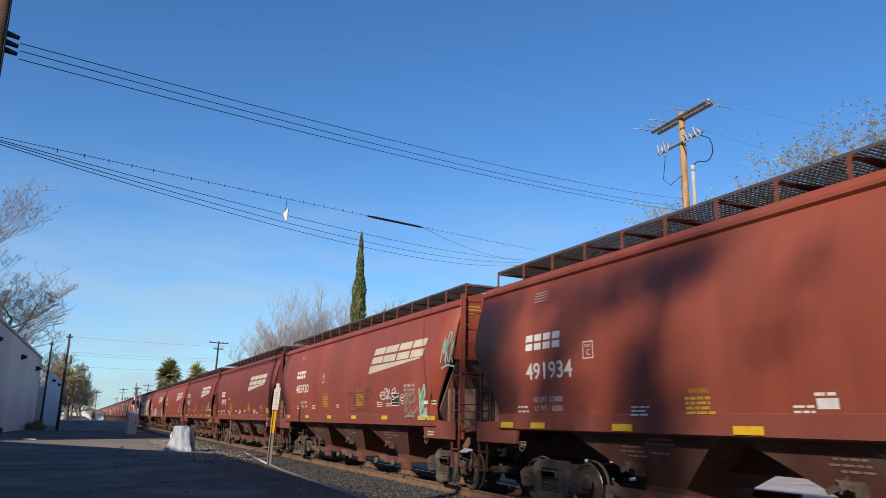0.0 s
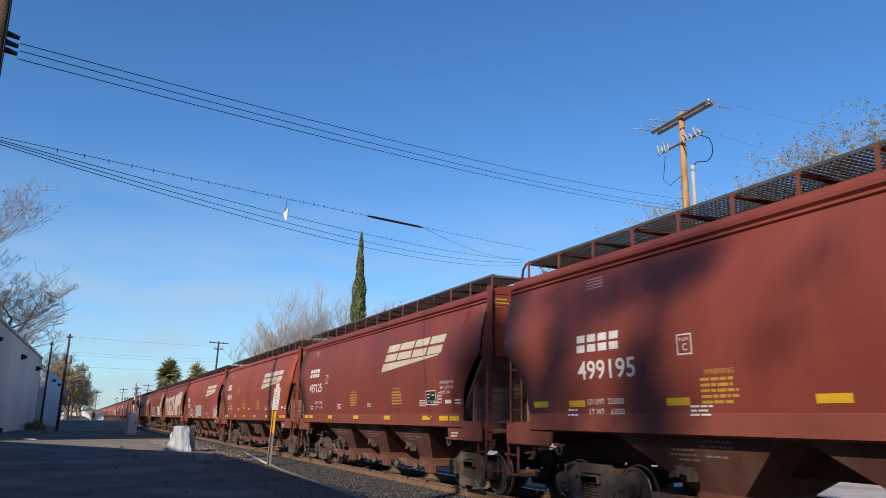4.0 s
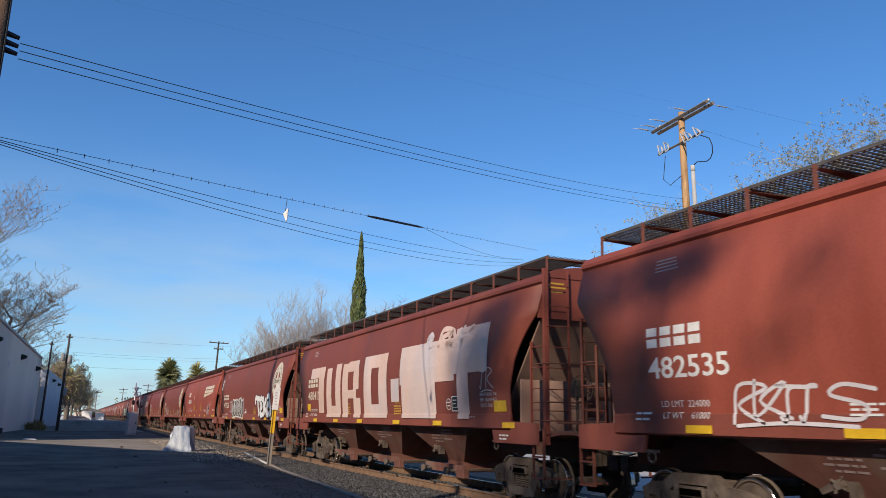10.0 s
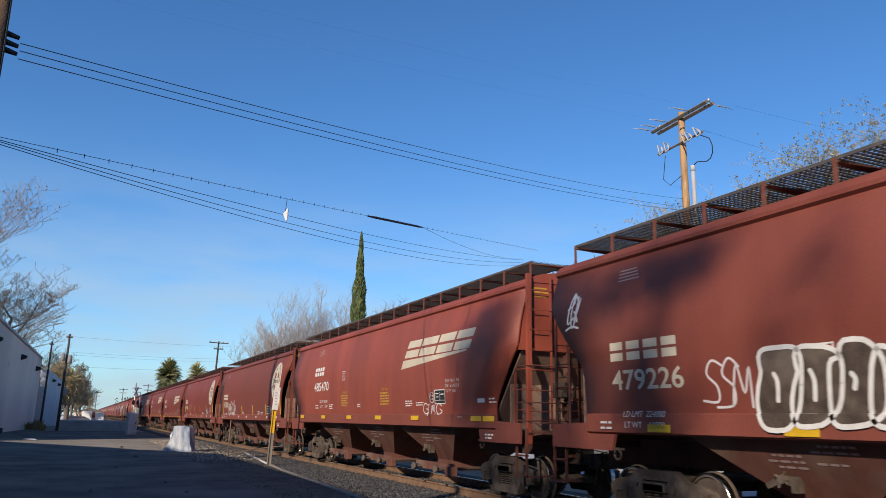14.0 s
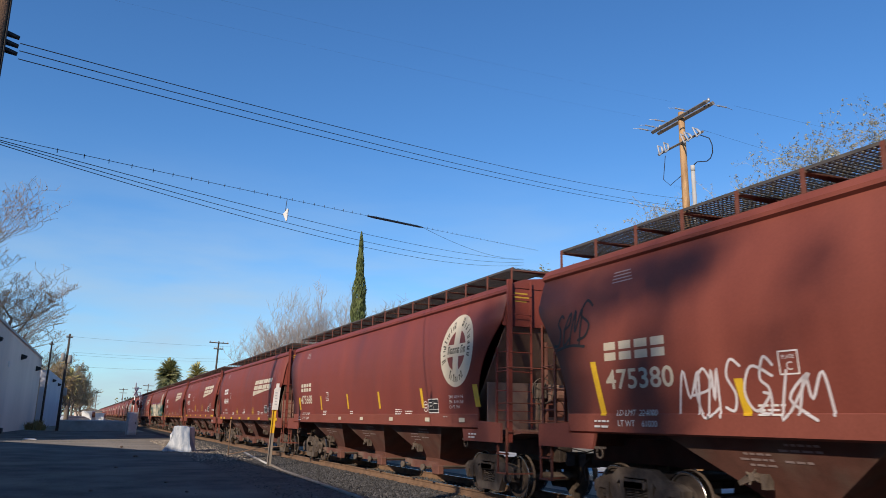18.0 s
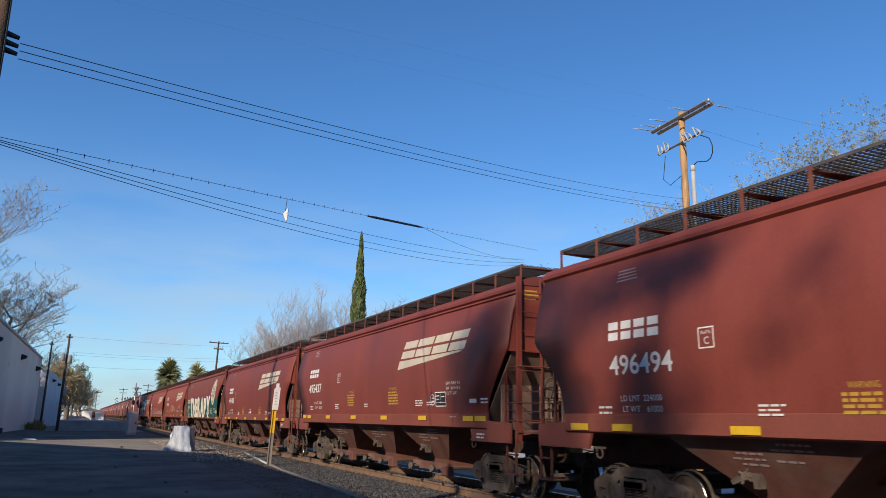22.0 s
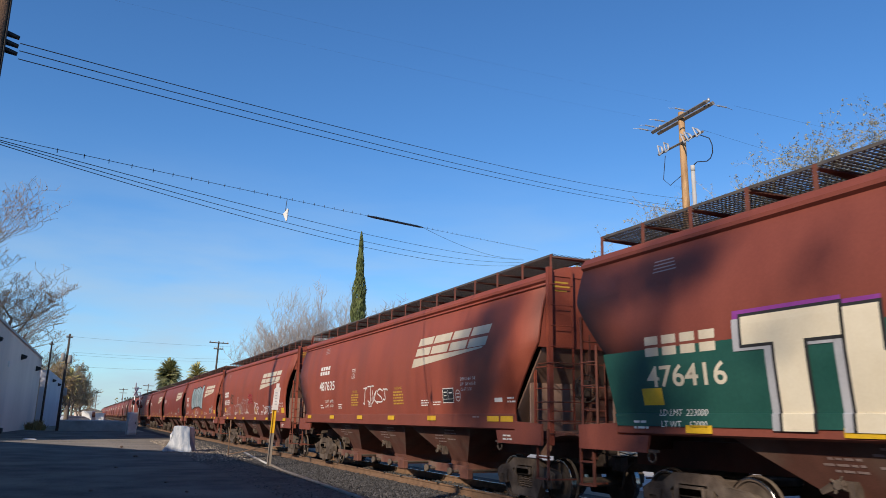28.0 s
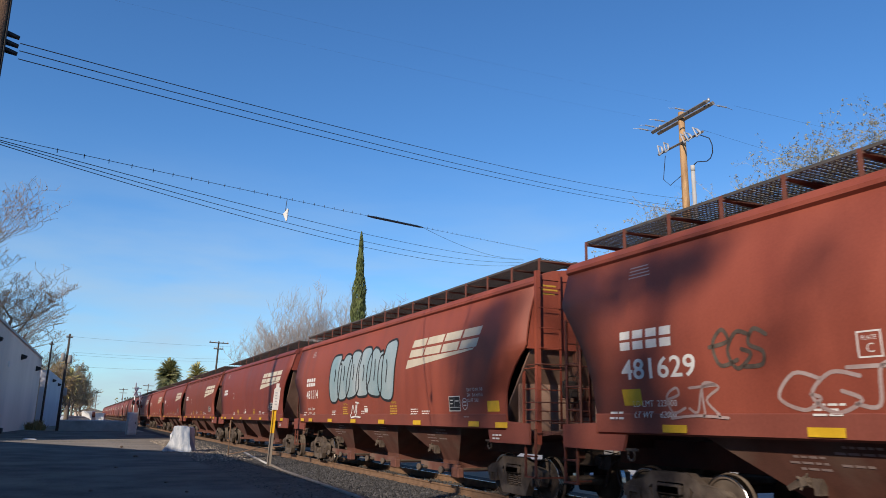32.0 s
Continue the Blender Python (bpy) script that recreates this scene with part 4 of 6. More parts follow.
corner_pole()
near = leaning_pole((-1.505, 9.592, GROUND), 7.55, 0.19, 0.04, [], "dark weathered wooden utility pole with cable brackets", "pole_old")
for z in (6.26, 6.15, 6.05):
    bm = bmesh.new()
    tube(bm, [(0.13, 0, z), (0.30, 0.045, z - 0.02)], [0.04, 0.025], 6)
    part("bracket", bm, "cable", near)
bm = bmesh.new()
tube(bm, [(0.16, -0.05, 7.3), (0.17, -0.06, 6.0), (0.165, -0.05, 5.0), (0.18, -0.05, 0.3)], 0.014, 5)
part("ground_wire", bm, "cable", near)
far_left = leaning_pole((-2.6, 97.0, GROUND), 10.9, 0.17, 0.1, [(10.5, 0.35, 20)], "dark wooden utility pole carrying grey transformers", "pole_dark")
for x, z, r in ((-0.32, 8.2, 0.24), (0.42, 8.0, 0.24), (0.35, 4.3, 0.2)):
    bm = bmesh.new()
    tube(bm, [(x, -0.3, z - 0.45), (x, -0.3, z - 0.4), (x, -0.3, z + 0.35), (x, -0.3, z + 0.45)], [r * 0.8, r, r, r * 0.5], 12)
    part("transformer", bm, "kerb", far_left, "grey transformer can")
leaning_pole((-4.9, 110, GROUND), 11.0, 0.15, 0.1, [(10.6, 0.5, 60)], "thin dark wooden utility pole beside a building", "pole_dark")
leaning_pole((14.9, 103, GROUND), 11.6, 0.16, 0.25, [(11.4, 1.3, 10), (10.6, 0.6, 10)], "dark wooden utility pole beyond the train", "pole_dark")
for x, y, h in ((2.5, 230, 8.2), (9.5, 240, 9.5), (11.5, 210, 9), (12.8, 190, 9), (0.8, 300, 9)):
    leaning_pole((x, y, GROUND), h, 0.15, 0.05, [(h - 0.4, 1.2, 15), (h - 1.4, 1.0, 15)], "distant wooden utility pole with crossarms")

for k, dz in enumerate((0.0, -0.11, -0.23)):
    wire("power_cable", (-1.188, 9.636, 5.955 + dz * 0.88), (22.60 + 0.05 * k, 24.0, 11.05 - 0.16 * k + (0.2 if k == 0 else 0)), 0.27, 0.0062, "black overhead cable between two poles")
for k, (dz, zz) in enumerate(((0.0, 8.93), (-0.02, 8.83), (-0.05, 8.7))):
    wire("service_cable", (-1.258, 9.592, 4.70 + dz), (17.6, 29.1, zz), (0.27, 0.42, 0.5)[k], 0.0052, "thin black overhead cable between two poles")
wire("lashed_cable", (-1.258, 9.592, 4.735), (18.2, 28.8, 9.4), 0.04, 0.004, "thin cable lashed to a support strand with small ties")
wire("drop_cable", (8.072, 18.802, 6.932), (17.6, 29.1, 8.98), 0.25, 0.005, "thin black cable leaving the splice case")
for (ax, ay, az), far in (((21.4, 25.0, 15.2), (-20, 24.7, 15.5)), ((21.4, 23.1, 15.2), (-20, 23.3, 15.5))):
    wire("line_wire", (ax, ay, az), far, 0.4, 0.0012, "thin power line wire from the pole's crossarm", "cable", 30)
wire("line_wire", (24.0, 22.1, 15.15), (60, 17, 15.6), 0.9, 0.003, "thin power line wire from the pole's crossarm", "cable", 30)
wire("line_wire", (22.6, 22.6, 13.95), (62, 22.0, 13.5), 0.7, 0.004, "thin power line wire from the pole's crossarm", "cable", 30)
for k, (za, zb) in enumerate(((10.4, 11.2), (8.6, 9.4), (8.3, 8.7), (7.0, 7.4))):
    wire("street_cable", (-2.5, 97, za), (40, 118 - 3 * k, zb + 2.2), 0.7, 0.008, "thin black overhead cable across the street", "cable", 30)
bm = bmesh.new()
for k in range(62):
    f = 0.03 + 0.94 * k / 61
    p = Vector((-1.258, 9.592, 4.735)).lerp(Vector((18.2, 28.8, 9.4)), f)
    tube(bm, [p + Vector((0, 0, 0.01)), p + Vector((0.0, 0, -0.05))], 0.005, 4)
tagged(part("cable_ties", bm, "cable"), "small black ties along the lashed cable", "cable tie", kind="stuff")
bm = bmesh.new()
a, b = Vector((5.576, 16.339, 6.337)), Vector((8.072, 18.802, 6.932))
tube(bm, [a, a.lerp(b, 0.06), a.lerp(b, 0.1), a.lerp(b, 0.9), a.lerp(b, 0.94), b], [0.015, 0.025, 0.03, 0.03, 0.025, 0.015], 8)
tagged(part("splice_case", bm, "cable"), "slim black cable splice case on the strand", "splice case")


def hung_shoes():
    t = thing("hanging_shoes", (3.095, 13.89, 5.735), "pair of white sneakers hung by their laces from a cable", "shoes")
    bm = bmesh.new()
    tube(bm, [(0, 0, 0.02), (-0.02, 0, -0.24)], 0.006, 4)
    part("laces", bm, "cable", t)
    for rx, dx, dz in ((-82, 0.035, -0.26), (68, -0.03, -0.36)):
        bm = bmesh.new()
        prism(bm, [(-0.14, 0), (0.14, 0), (0.15, 0.05), (0.05, 0.07), (-0.02, 0.13), (-0.13, 0.14), (-0.15, 0.04)], "y", -0.045, 0.045)
        bmesh.ops.bevel(bm, geom=list(bm.edges), offset=0.015, segments=2, affect="EDGES")
        sh = part("shoe", bm, "white", t)
        sh.matrix_basis = pose(dx, 0, dz, 0, rx, -20) @ Matrix.Diagonal((0.57, 0.57, 0.57, 1))


hung_shoes()


# ---- trees ----
def raw(name, verts, faces, mat, parent, label="", smooth=False):
    me = bpy.data.meshes.new(name)
    me.from_pydata(verts, [], faces)
    if smooth:
        me.polygons.foreach_set("use_smooth", [True] * len(me.polygons))
    me.materials.append(M[mat])
    ob = new(name, me)
    ob.parent = parent
    return tagged(ob, label) if label else ob


def limb(verts, faces, pts, radii, sides):
    base = len(verts)
    for i, p in enumerate(pts):
        d = (pts[min(i + 1, len(pts) - 1)] - pts[max(i - 1, 0)]).normalized()
        a = d.cross(Vector((0, 0, 1)) if abs(d.z) < 0.9 else Vector((1, 0, 0))).normalized()
        b = d.cross(a)
        for k in range(sides):
            verts.append(p + radii[i] * (math.cos(k * math.tau / sides) * a + math.sin(k * math.tau / sides) * b))
    for i in range(len(pts) - 1):
        for k in range(sides):
            faces.append((base + i * sides + k, base + i * sides + (k + 1) % sides, base + (i + 1) * sides + (k + 1) % sides, base + (i + 1) * sides + k))


def tree(at, height, seed, spread=0.5, trunk_r=0.3, levels=4, kids=(6, 5, 5, 5), bark="bark", leaf=None, leaf_n=2, leaf_s=0.12, label="", up=0.35, first=0.25, twig="twig", droop=0.0, name="tree", thin=0.006):
    """A tapered trunk, limbs that fork down to twigs, and leaves on the twigs where there are any."""
    rng = random.Random(seed)
    t = thing(name, at, label, "tree")
    tv, tf, bv, bf, lv, lf = [], [], [], [], [], []

    def grow(p, d, length, r, lev):
        n = 4 if lev < 2 else 3
        pts, rad = [p.copy()], [r]
        q, dd = p.copy(), d.copy()
        for i in range(n):
            dd = (dd + Vector((rng.uniform(-1, 1), rng.uniform(-1, 1), rng.uniform(-0.6, 0.9))) * (0.16 + 0.07 * lev) + Vector((0, 0, up * 0.12 - droop * 0.1 * lev))).normalized()
            q = q + dd * (length / n)
            pts.append(q.copy())
            rad.append(r * (1 - 0.62 * (i + 1) / n))
        if lev <= 1:
            limb(tv, tf, pts, rad, 8 if lev == 0 else 6)
        else:
            limb(bv, bf, pts, rad, 4 if lev == 2 else 3)
        if lev >= levels:
            if leaf:
                for _ in range(leaf_n):
                    c = pts[rng.randint(1, n)] + Vector((rng.gauss(0, 1), rng.gauss(0, 1), rng.gauss(0, 1))) * leaf_s * 0.8
                    u = Vector((rng.gauss(0, 1), rng.gauss(0, 1), rng.gauss(0, 1))).normalized()
                    w = u.orthogonal().normalized()
                    s = leaf_s * rng.uniform(0.5, 1.2)
                    b = len(lv)
                    lv.extend((c - u * s, c - w * s * 0.6, c + u * s, c + w * s * 0.6))
                    lf.append((b, b + 1, b + 2, b + 3))
            return
        m = kids[min(lev, len(kids) - 1)]
        for k in range(m):
            f = first + (1 - first) * (k + rng.uniform(0.2, 1.0)) / m if lev == 0 else 0.2 + 0.8 * (k + rng.random()) / m
            i = min(int(f * n), n - 1)
            s = pts[i].lerp(pts[i + 1], f * n - i)
            az = rng.uniform(0, math.tau) if lev else k * 2.4 + rng.uniform(-0.4, 0.4)
            side = Vector((math.cos(az), math.sin(az), 0))
            nd = (dd * (1 - spread) * 0.9 + side * spread * 1.3 + Vector((0, 0, up))).normalized()
            grow(s, nd, length * (rng.uniform(0.45, 0.68) if lev else rng.uniform(0.42, 0.62)), max(rad[i] * 0.55, thin), lev + 1)

    grow(Vector((0, 0, -0.2)), Vector((rng.uniform(-0.08, 0.08), rng.uniform(-0.08, 0.08), 1)), height * 0.72, trunk_r, 0)
    raw("trunk", tv, tf, bark, t, smooth=True)
    if bv:
        raw("crown", bv, bf, twig, t)
    if lv:
        raw("foliage", lv, lf, leaf, t)
    return t


def cypress(at, height, width, seed):
    rng = random.Random(seed)
    t = thing("cypress_tree", at, "tall narrow dark green columnar cypress", "tree")
    bm = bmesh.new()
    tube(bm, [(0, 0, -0.2), (0, 0, 2), (0, 0, height * 0.96)], [0.2, 0.16, 0.02], 8)
    part("trunk", bm, "bark", t)
    lv, lf = [], []
    for _ in range(9000):
        f = rng.random() ** 1.25
        z = 0.5 + f * (height - 0.5)
        r = width * 0.5 * min(1.0, (1 - f) ** 0.75 * 1.12) * (0.88 + 0.2 * math.sin(z * 2.3 + seed) * math.sin(z * 0.9)) * math.sqrt(rng.uniform(0.4, 1.05))
        a = rng.uniform(0, math.tau)
        c = Vector((r * math.cos(a), r * math.sin(a), z))
        u = Vector((math.cos(a) * 0.25 + rng.gauss(0, 0.15), math.sin(a) * 0.25 + rng.gauss(0, 0.15), 1)).normalized()
        w = Vector((-math.sin(a) + rng.gauss(0, 0.5), math.cos(a) + rng.gauss(0, 0.5), 0)).normalized()
        s = rng.uniform(0.12, 0.30) * (1 - 0.45 * f)
        b = len(lv)
        lv.extend((c - u * s, c + w * s * 0.35, c + u * s, c - w * s * 0.35))
        lf.append((b, b + 1, b + 2, b + 3))
    raw("foliage", lv, lf, "cypress", t)


def palm(at, height, crown, seed, fronds=70):
    rng = random.Random(seed)
    t = thing("palm_tree", at, "date palm with a full crown of drooping green-gold fronds", "tree", "palms beyond the train")
    bm = bmesh.new()
    n = 12
    tube(bm, [(0, 0, height * k / n - 0.2) for k in range(n + 1)], [0.42 + 0.05 * (k % 2) for k in range(n + 1)], 9)
    part("trunk", bm, "bark", t)
    lv, lf = [], []
    for k in range(fronds):
        a = k * 2.399
        f0 = rng.random()
        tilt = radians(-30 + 112 * f0 + rng.uniform(-16, 16))
        L = crown * rng.uniform(0.62, 0.95) * (0.85 + 0.3 * math.sin(f0 * math.pi))
        d = Vector((math.cos(a) * math.cos(tilt), math.sin(a) * math.cos(tilt), math.sin(tilt)))
        side = Vector((-math.sin(a), math.cos(a), 0))
        p = Vector((0, 0, height - crown * 1.35 * (1 - f0)))
        for i in range(13):
            f = i / 13
            d = (d + Vector((0, 0, -0.075))).normalized()
            q = p + d * (L / 13)
            for s in (-1, 1):
                reach = L * 0.17 * math.sin(0.3 + f * 2.5)
                tip = q + side * s * reach + Vector((0, 0, -0.5 * reach)) + d * 0.2
                b = len(lv)
                lv.extend((p - d * 0.03, p + d * (L / 11), tip))
                lf.append((b, b + 1, b + 2))
            p = q
    raw("crown", lv, lf, "palm", t)


cypress((18.35, 55.0, GROUND), 16.3, 2.35, 3)
palm((11.6, 129.4, GROUND), 9.4, 2.15, 1, 460)
palm((18.4, 148.8, GROUND), 10.2, 2.3, 2, 200)
# bare trees behind the train
for x, y, h, sd in ((14.6, 75, 7.6, 11), (16.2, 74, 9.2, 14), (17.8, 73.5, 10.4, 12), (19.4, 73, 10.8, 13), (20.8, 72, 10.6, 15), (22.4, 71.5, 9.6, 16), (18.6, 78, 10.6, 18)):
    tree((x, y, GROUND), h * 1.03, sd, 0.50, 0.17, 4, (11, 7, 5, 4), "bark", None, label="bare winter tree with fine pale twigs", up=0.34, twig="twig_pale", thin=0.014)
tree((21.6, 70, GROUND), 8.2, 17, 0.5, 0.2, 4, (7, 6, 5, 4), "bark", "leaf_brown", 2, 0.22, "small tree with dry orange-brown leaves", up=0.4)
tree((26.6, 70, GROUND), 13.0, 19, 0.55, 0.24, 4, (7, 6, 5, 5), "bark", None, label="bare winter tree with fine pale twigs", up=0.3, twig="twig", thin=0.02)
# pale-limbed trees on the far side of the track
tree((37.4, 28.6, GROUND), 15.0, 21, 0.6, 0.3, 4, (12, 8, 6, 5), "bark_pale", "leaf_grey", 30, 0.074, "sycamore with pale limbs and sparse dry leaves", up=0.3, twig="bark_pale")
tree((41.0, 24.0, GROUND), 17.2, 22, 0.6, 0.32, 4, (12, 8, 6, 5), "bark_pale", "leaf_grey", 30, 0.074, "sycamore with pale limbs and sparse dry leaves", up=0.3, twig="bark_pale")
tree((26.6, 30.4, GROUND), 12.3, 23, 0.6, 0.24, 4, (11, 8, 6, 5), "bark_pale", "leaf_grey", 14, 0.055, "sycamore with pale limbs and sparse dry leaves", up=0.3, twig="bark_pale", thin=0.010)
tree((28.3, 36.4, GROUND), 9.8, 24, 0.45, 0.2, 4, (9, 6, 5, 4), "bark", "leaf_olive", 6, 0.12, "small tree with olive green leaves", up=0.4)
# the big tree behind the left building and the trees along the road
tree((-15.6, 106, GROUND), 27.5, 31, 0.50, 0.5, 5, (12, 7, 5, 4, 3), "bark", "leaf_brown", 1, 0.13, "very tall bare elm with a few dry leaves", up=0.28, thin=0.026, twig="twig")
tree((-10.2, 113, GROUND), 20.0, 32, 0.58, 0.4, 5, (10, 6, 5, 3, 3), "bark", "leaf_brown", 1, 0.10, "tall bare tree with a few dry orange leaves", up=0.22, thin=0.026, twig="twig")
for x, y, h, sd, lf in ((-3.8, 150, 10.5, 41, "leaf_brown"), (-2.2, 165, 11.5, 42, "leaf_grey"), (-0.6, 185, 9.5, 43, "leaf_grey"), (-4.5, 172, 12, 44, "leaf_olive"), (-1.2, 210, 10, 45, "leaf_olive")):
    tree((x, y, GROUND), h * 0.86, sd, 0.5, 0.25, 4, (11, 8, 6, 5), "bark", lf, 2, 0.15, "roadside tree with dull brown and olive leaves", up=0.3, thin=0.02)
palm((-3.0, 158, GROUND), 8.8, 2.2, 5, 50)


# ---- tall leafy trees added unseen behind the camera, between the sun and the train, to shade its side ----
def shade_tree(seed, dist, marks, label):
    """Clumps of leaves on limbs; each mark is a place on the train's side that the clump shades, with the clump's half sizes and its density."""
    rng = random.Random(seed)
    spots = [(Vector((D_TRACK - 1.58, y, z)) - SUN_WAY * dist, ry, rz, dens) for y, z, ry, rz, dens in marks]
    c = sum((s[0] for s in spots), Vector()) / len(spots)
    o = Vector((c.x - 1.0, c.y - 1.5, GROUND))
    t = thing("shade_tree", o, label, "tree")
    tv, tf, lv, lf = [], [], [], []
    low = min(s[0].z for s in spots)
    fork = Vector((0, 0, low * 0.55))
    limb(tv, tf, [Vector((0, 0, -0.2)), Vector((0.1, 0, low * 0.3)), fork], [0.42, 0.34, 0.26], 10)
    for p, ry, rz, dens in spots:
        q = p - o
        m = fork.lerp(q, 0.5) + Vector((rng.uniform(-0.4, 0.4), rng.uniform(-0.4, 0.4), -0.5))
        limb(tv, tf, [fork, m, q], [0.07, 0.035, 0.012], 6)
        for _ in range(int(300 * dens * ry * rz)):
            a, r = rng.uniform(0, math.tau), math.sqrt(rng.random()) * rng.uniform(0.6, 1.45)
            a = Vector((rng.gauss(0, 0.3), r * ry * math.cos(a), r * rz * math.sin(a)))
            u = Vector((rng.gauss(0, 1), rng.gauss(0, 1), rng.gauss(0, 1))).normalized()
            w = u.orthogonal().normalized()
            s = rng.uniform(0.06, 0.13)
            b = len(lv)
            lv.extend((q + a - u * s, q + a - w * s * 0.7, q + a + u * s, q + a + w * s * 0.7))
            lf.append((b, b + 1, b + 2, b + 3))
    raw("trunk", tv, tf, "bark", t, smooth=True)
    raw("foliage", lv, lf, "leaf_olive", t)


shade_tree(51, 38, [(9.65, 2.25, 0.6, 0.75, 2.4), (9.5, 1.6, 0.75, 0.5, 2.2), (9.6, 2.85, 0.4, 0.4, 1.4), (8.5, 4.2, 0.65, 0.4, 2.2), (9.4, 4.15, 0.7, 0.42, 2.4), (10.3, 4.1, 0.6, 0.4, 1.7), (9.0, 3.8, 0.7, 0.3, 1.5), (10.5, 3.75, 0.4, 0.3, 0.9), (9.8, 0.8, 0.9, 0.4, 2.0)], "tall leafy tree, unseen, added to shade the train")
shade_tree(52, 42, [(11.2, 4.2, 0.6, 0.35, 1.5), (12.2, 4.2, 0.6, 0.32, 1.2), (12.0, 3.3, 0.42, 0.7, 1.3), (12.3, 2.6, 0.5, 0.7, 1.4), (11.6, 2.05, 0.5, 0.5, 1.3), (12.6, 1.9, 0.55, 0.45, 1.3), (11.4, 3.4, 0.28, 0.5, 0.9), (12.5, 0.8, 1.5, 0.5, 2.0), (13.0, 0.1, 1.4, 0.4, 2.0)], "tall leafy tree, unseen, added to shade the train")
shade_tree(53, 42, [(14.6, 3.6, 0.6, 0.6, 1.6), (14.8, 2.8, 0.7, 0.8, 1.9), (15.5, 3.2, 0.6, 0.8, 1.7), (16.2, 2.6, 0.55, 0.8, 1.5), (15.4, 2.0, 0.9, 0.5, 1.6), (13.9, 2.2, 0.5, 0.6, 1.1), (13.8, 4.15, 0.5, 0.32, 1.0), (16.5, 3.4, 0.4, 0.5, 1.0), (14.6, 4.25, 0.6, 0.3, 1.2), (15.2, 0.9, 1.1, 0.5, 1.8)], "tall leafy tree, unseen, added to shade the train")
shade_tree(54, 40, [(6.15, 3.85, 0.25, 0.4, 0.5), (6.5, 3.35, 0.26, 0.42, 0.55), (6.9, 2.85, 0.28, 0.42, 0.5), (7.5, 2.3, 0.3, 0.4, 0.4), (2.6, 3.0, 0.7, 0.8, 1.5), (1.0, 4.0, 0.8, 0.5, 1.5), (-2.0, 2.5, 0.9, 0.8, 1.5)], "tall leafy tree, unseen, added to shade the train")
# unseen pole and pipe, set on the sun's line for two shadow stripes
shade_pole = leaning_pole((-12.9, 19.9, GROUND), 19.6, 0.26, 0.0, [(16.6, 1.2, 10)], "tall wooden pole, unseen, added to throw a stripe of shade on the train", "pole_old")
bm = bmesh.new()
tube(bm, [(0.0, 0.62, 0.2), (0.0, 0.60, 14.5), (0.0, 0.15, 15.4)], 0.11, 8)
part("riser_pipe", bm, "concrete", shade_pole, "grey pipe, unseen, added for a second stripe of shade")


# ---- buildings ----
def wall_prism(name, foot, z0, z1, mat, parent):
    bm = bmesh.new()
    if not isinstance(z1, (list, tuple)):
        z1 = [z1] * len(foot)
    lo = [bm.verts.new((x, y, z0)) for x, y in foot]
    hi = [bm.verts.new((x, y, z)) for (x, y), z in zip(foot, z1)]
    n = len(foot)
    for i in range(n):
        bm.faces.new((lo[i], lo[(i + 1) % n], hi[(i + 1) % n], hi[i]))
    bm.faces.new(hi)
    return part(name, bm, mat, parent)


def left_warehouse():
    t = thing("warehouse", (0, 0, GROUND), "plain grey stucco warehouse with a sloping parapet and wall lamps", "building")
    wall_prism("wall", [(-8.32, 57.6), (-5.75, 111.5), (-24, 112), (-24, 86)], -0.2, [10.2, 8.85, 8.85, 10.2], "stucco", t)
    bm = bmesh.new()
    for s in range(20):
        f0, f1 = s / 20, (s + 1) / 20
        x0, x1, y0, y1 = -8.32 + 2.57 * f0, -8.32 + 2.57 * f1, 57.6 + 53.9 * f0, 57.6 + 53.9 * f1
        za, zb = 10.2 - 1.35 * f0, 10.2 - 1.35 * f1
        vs = [bm.verts.new(p) for p in ((x0 + 0.12, y0, za - 0.15), (x1 + 0.12, y1 - 0.01, zb - 0.15), (x1 + 0.12, y1 - 0.01, zb + 0.1), (x0 + 0.12, y0, za + 0.1), (x0 - 0.25, y0, za + 0.1), (x1 - 0.25, y1 - 0.01, zb + 0.1))]
        bm.faces.new(vs[:4])
        bm.faces.new((vs[3], vs[2], vs[5], vs[4]))
    part("coping", bm, "concrete", t, "grey metal coping along the parapet")
    for y, z in ((74.0, 7.9), (91.5, 7.6), (106, 7.2), (83, 6.4), (80, 0.35)):
        x = -8.32 + 2.57 * (y - 57.6) / 53.9
        bm = bmesh.new()
        if z > 7:
            prism(bm, [(x, z + 0.35), (x + 0.55, z + 0.2), (x + 0.5, z - 0.05), (x, z - 0.25)], "y", y - 0.4, y + 0.4)
            part("wall_lamp", bm, "black", t, "dark hooded wall lamp")
        elif z > 1:
            box(bm, x - 0.05, x + 0.12, y - 0.15, y + 0.15, z - 0.25, z + 0.25)
            part("vent_box", bm, "white", t, "small white vent box")
        else:
            box(bm, x + 0.15, x + 0.7, y - 0.55, y + 0.55, 0.02, 0.5, 0.03)
            part("floor_box", bm, "black", t, "dark box at the wall's foot")


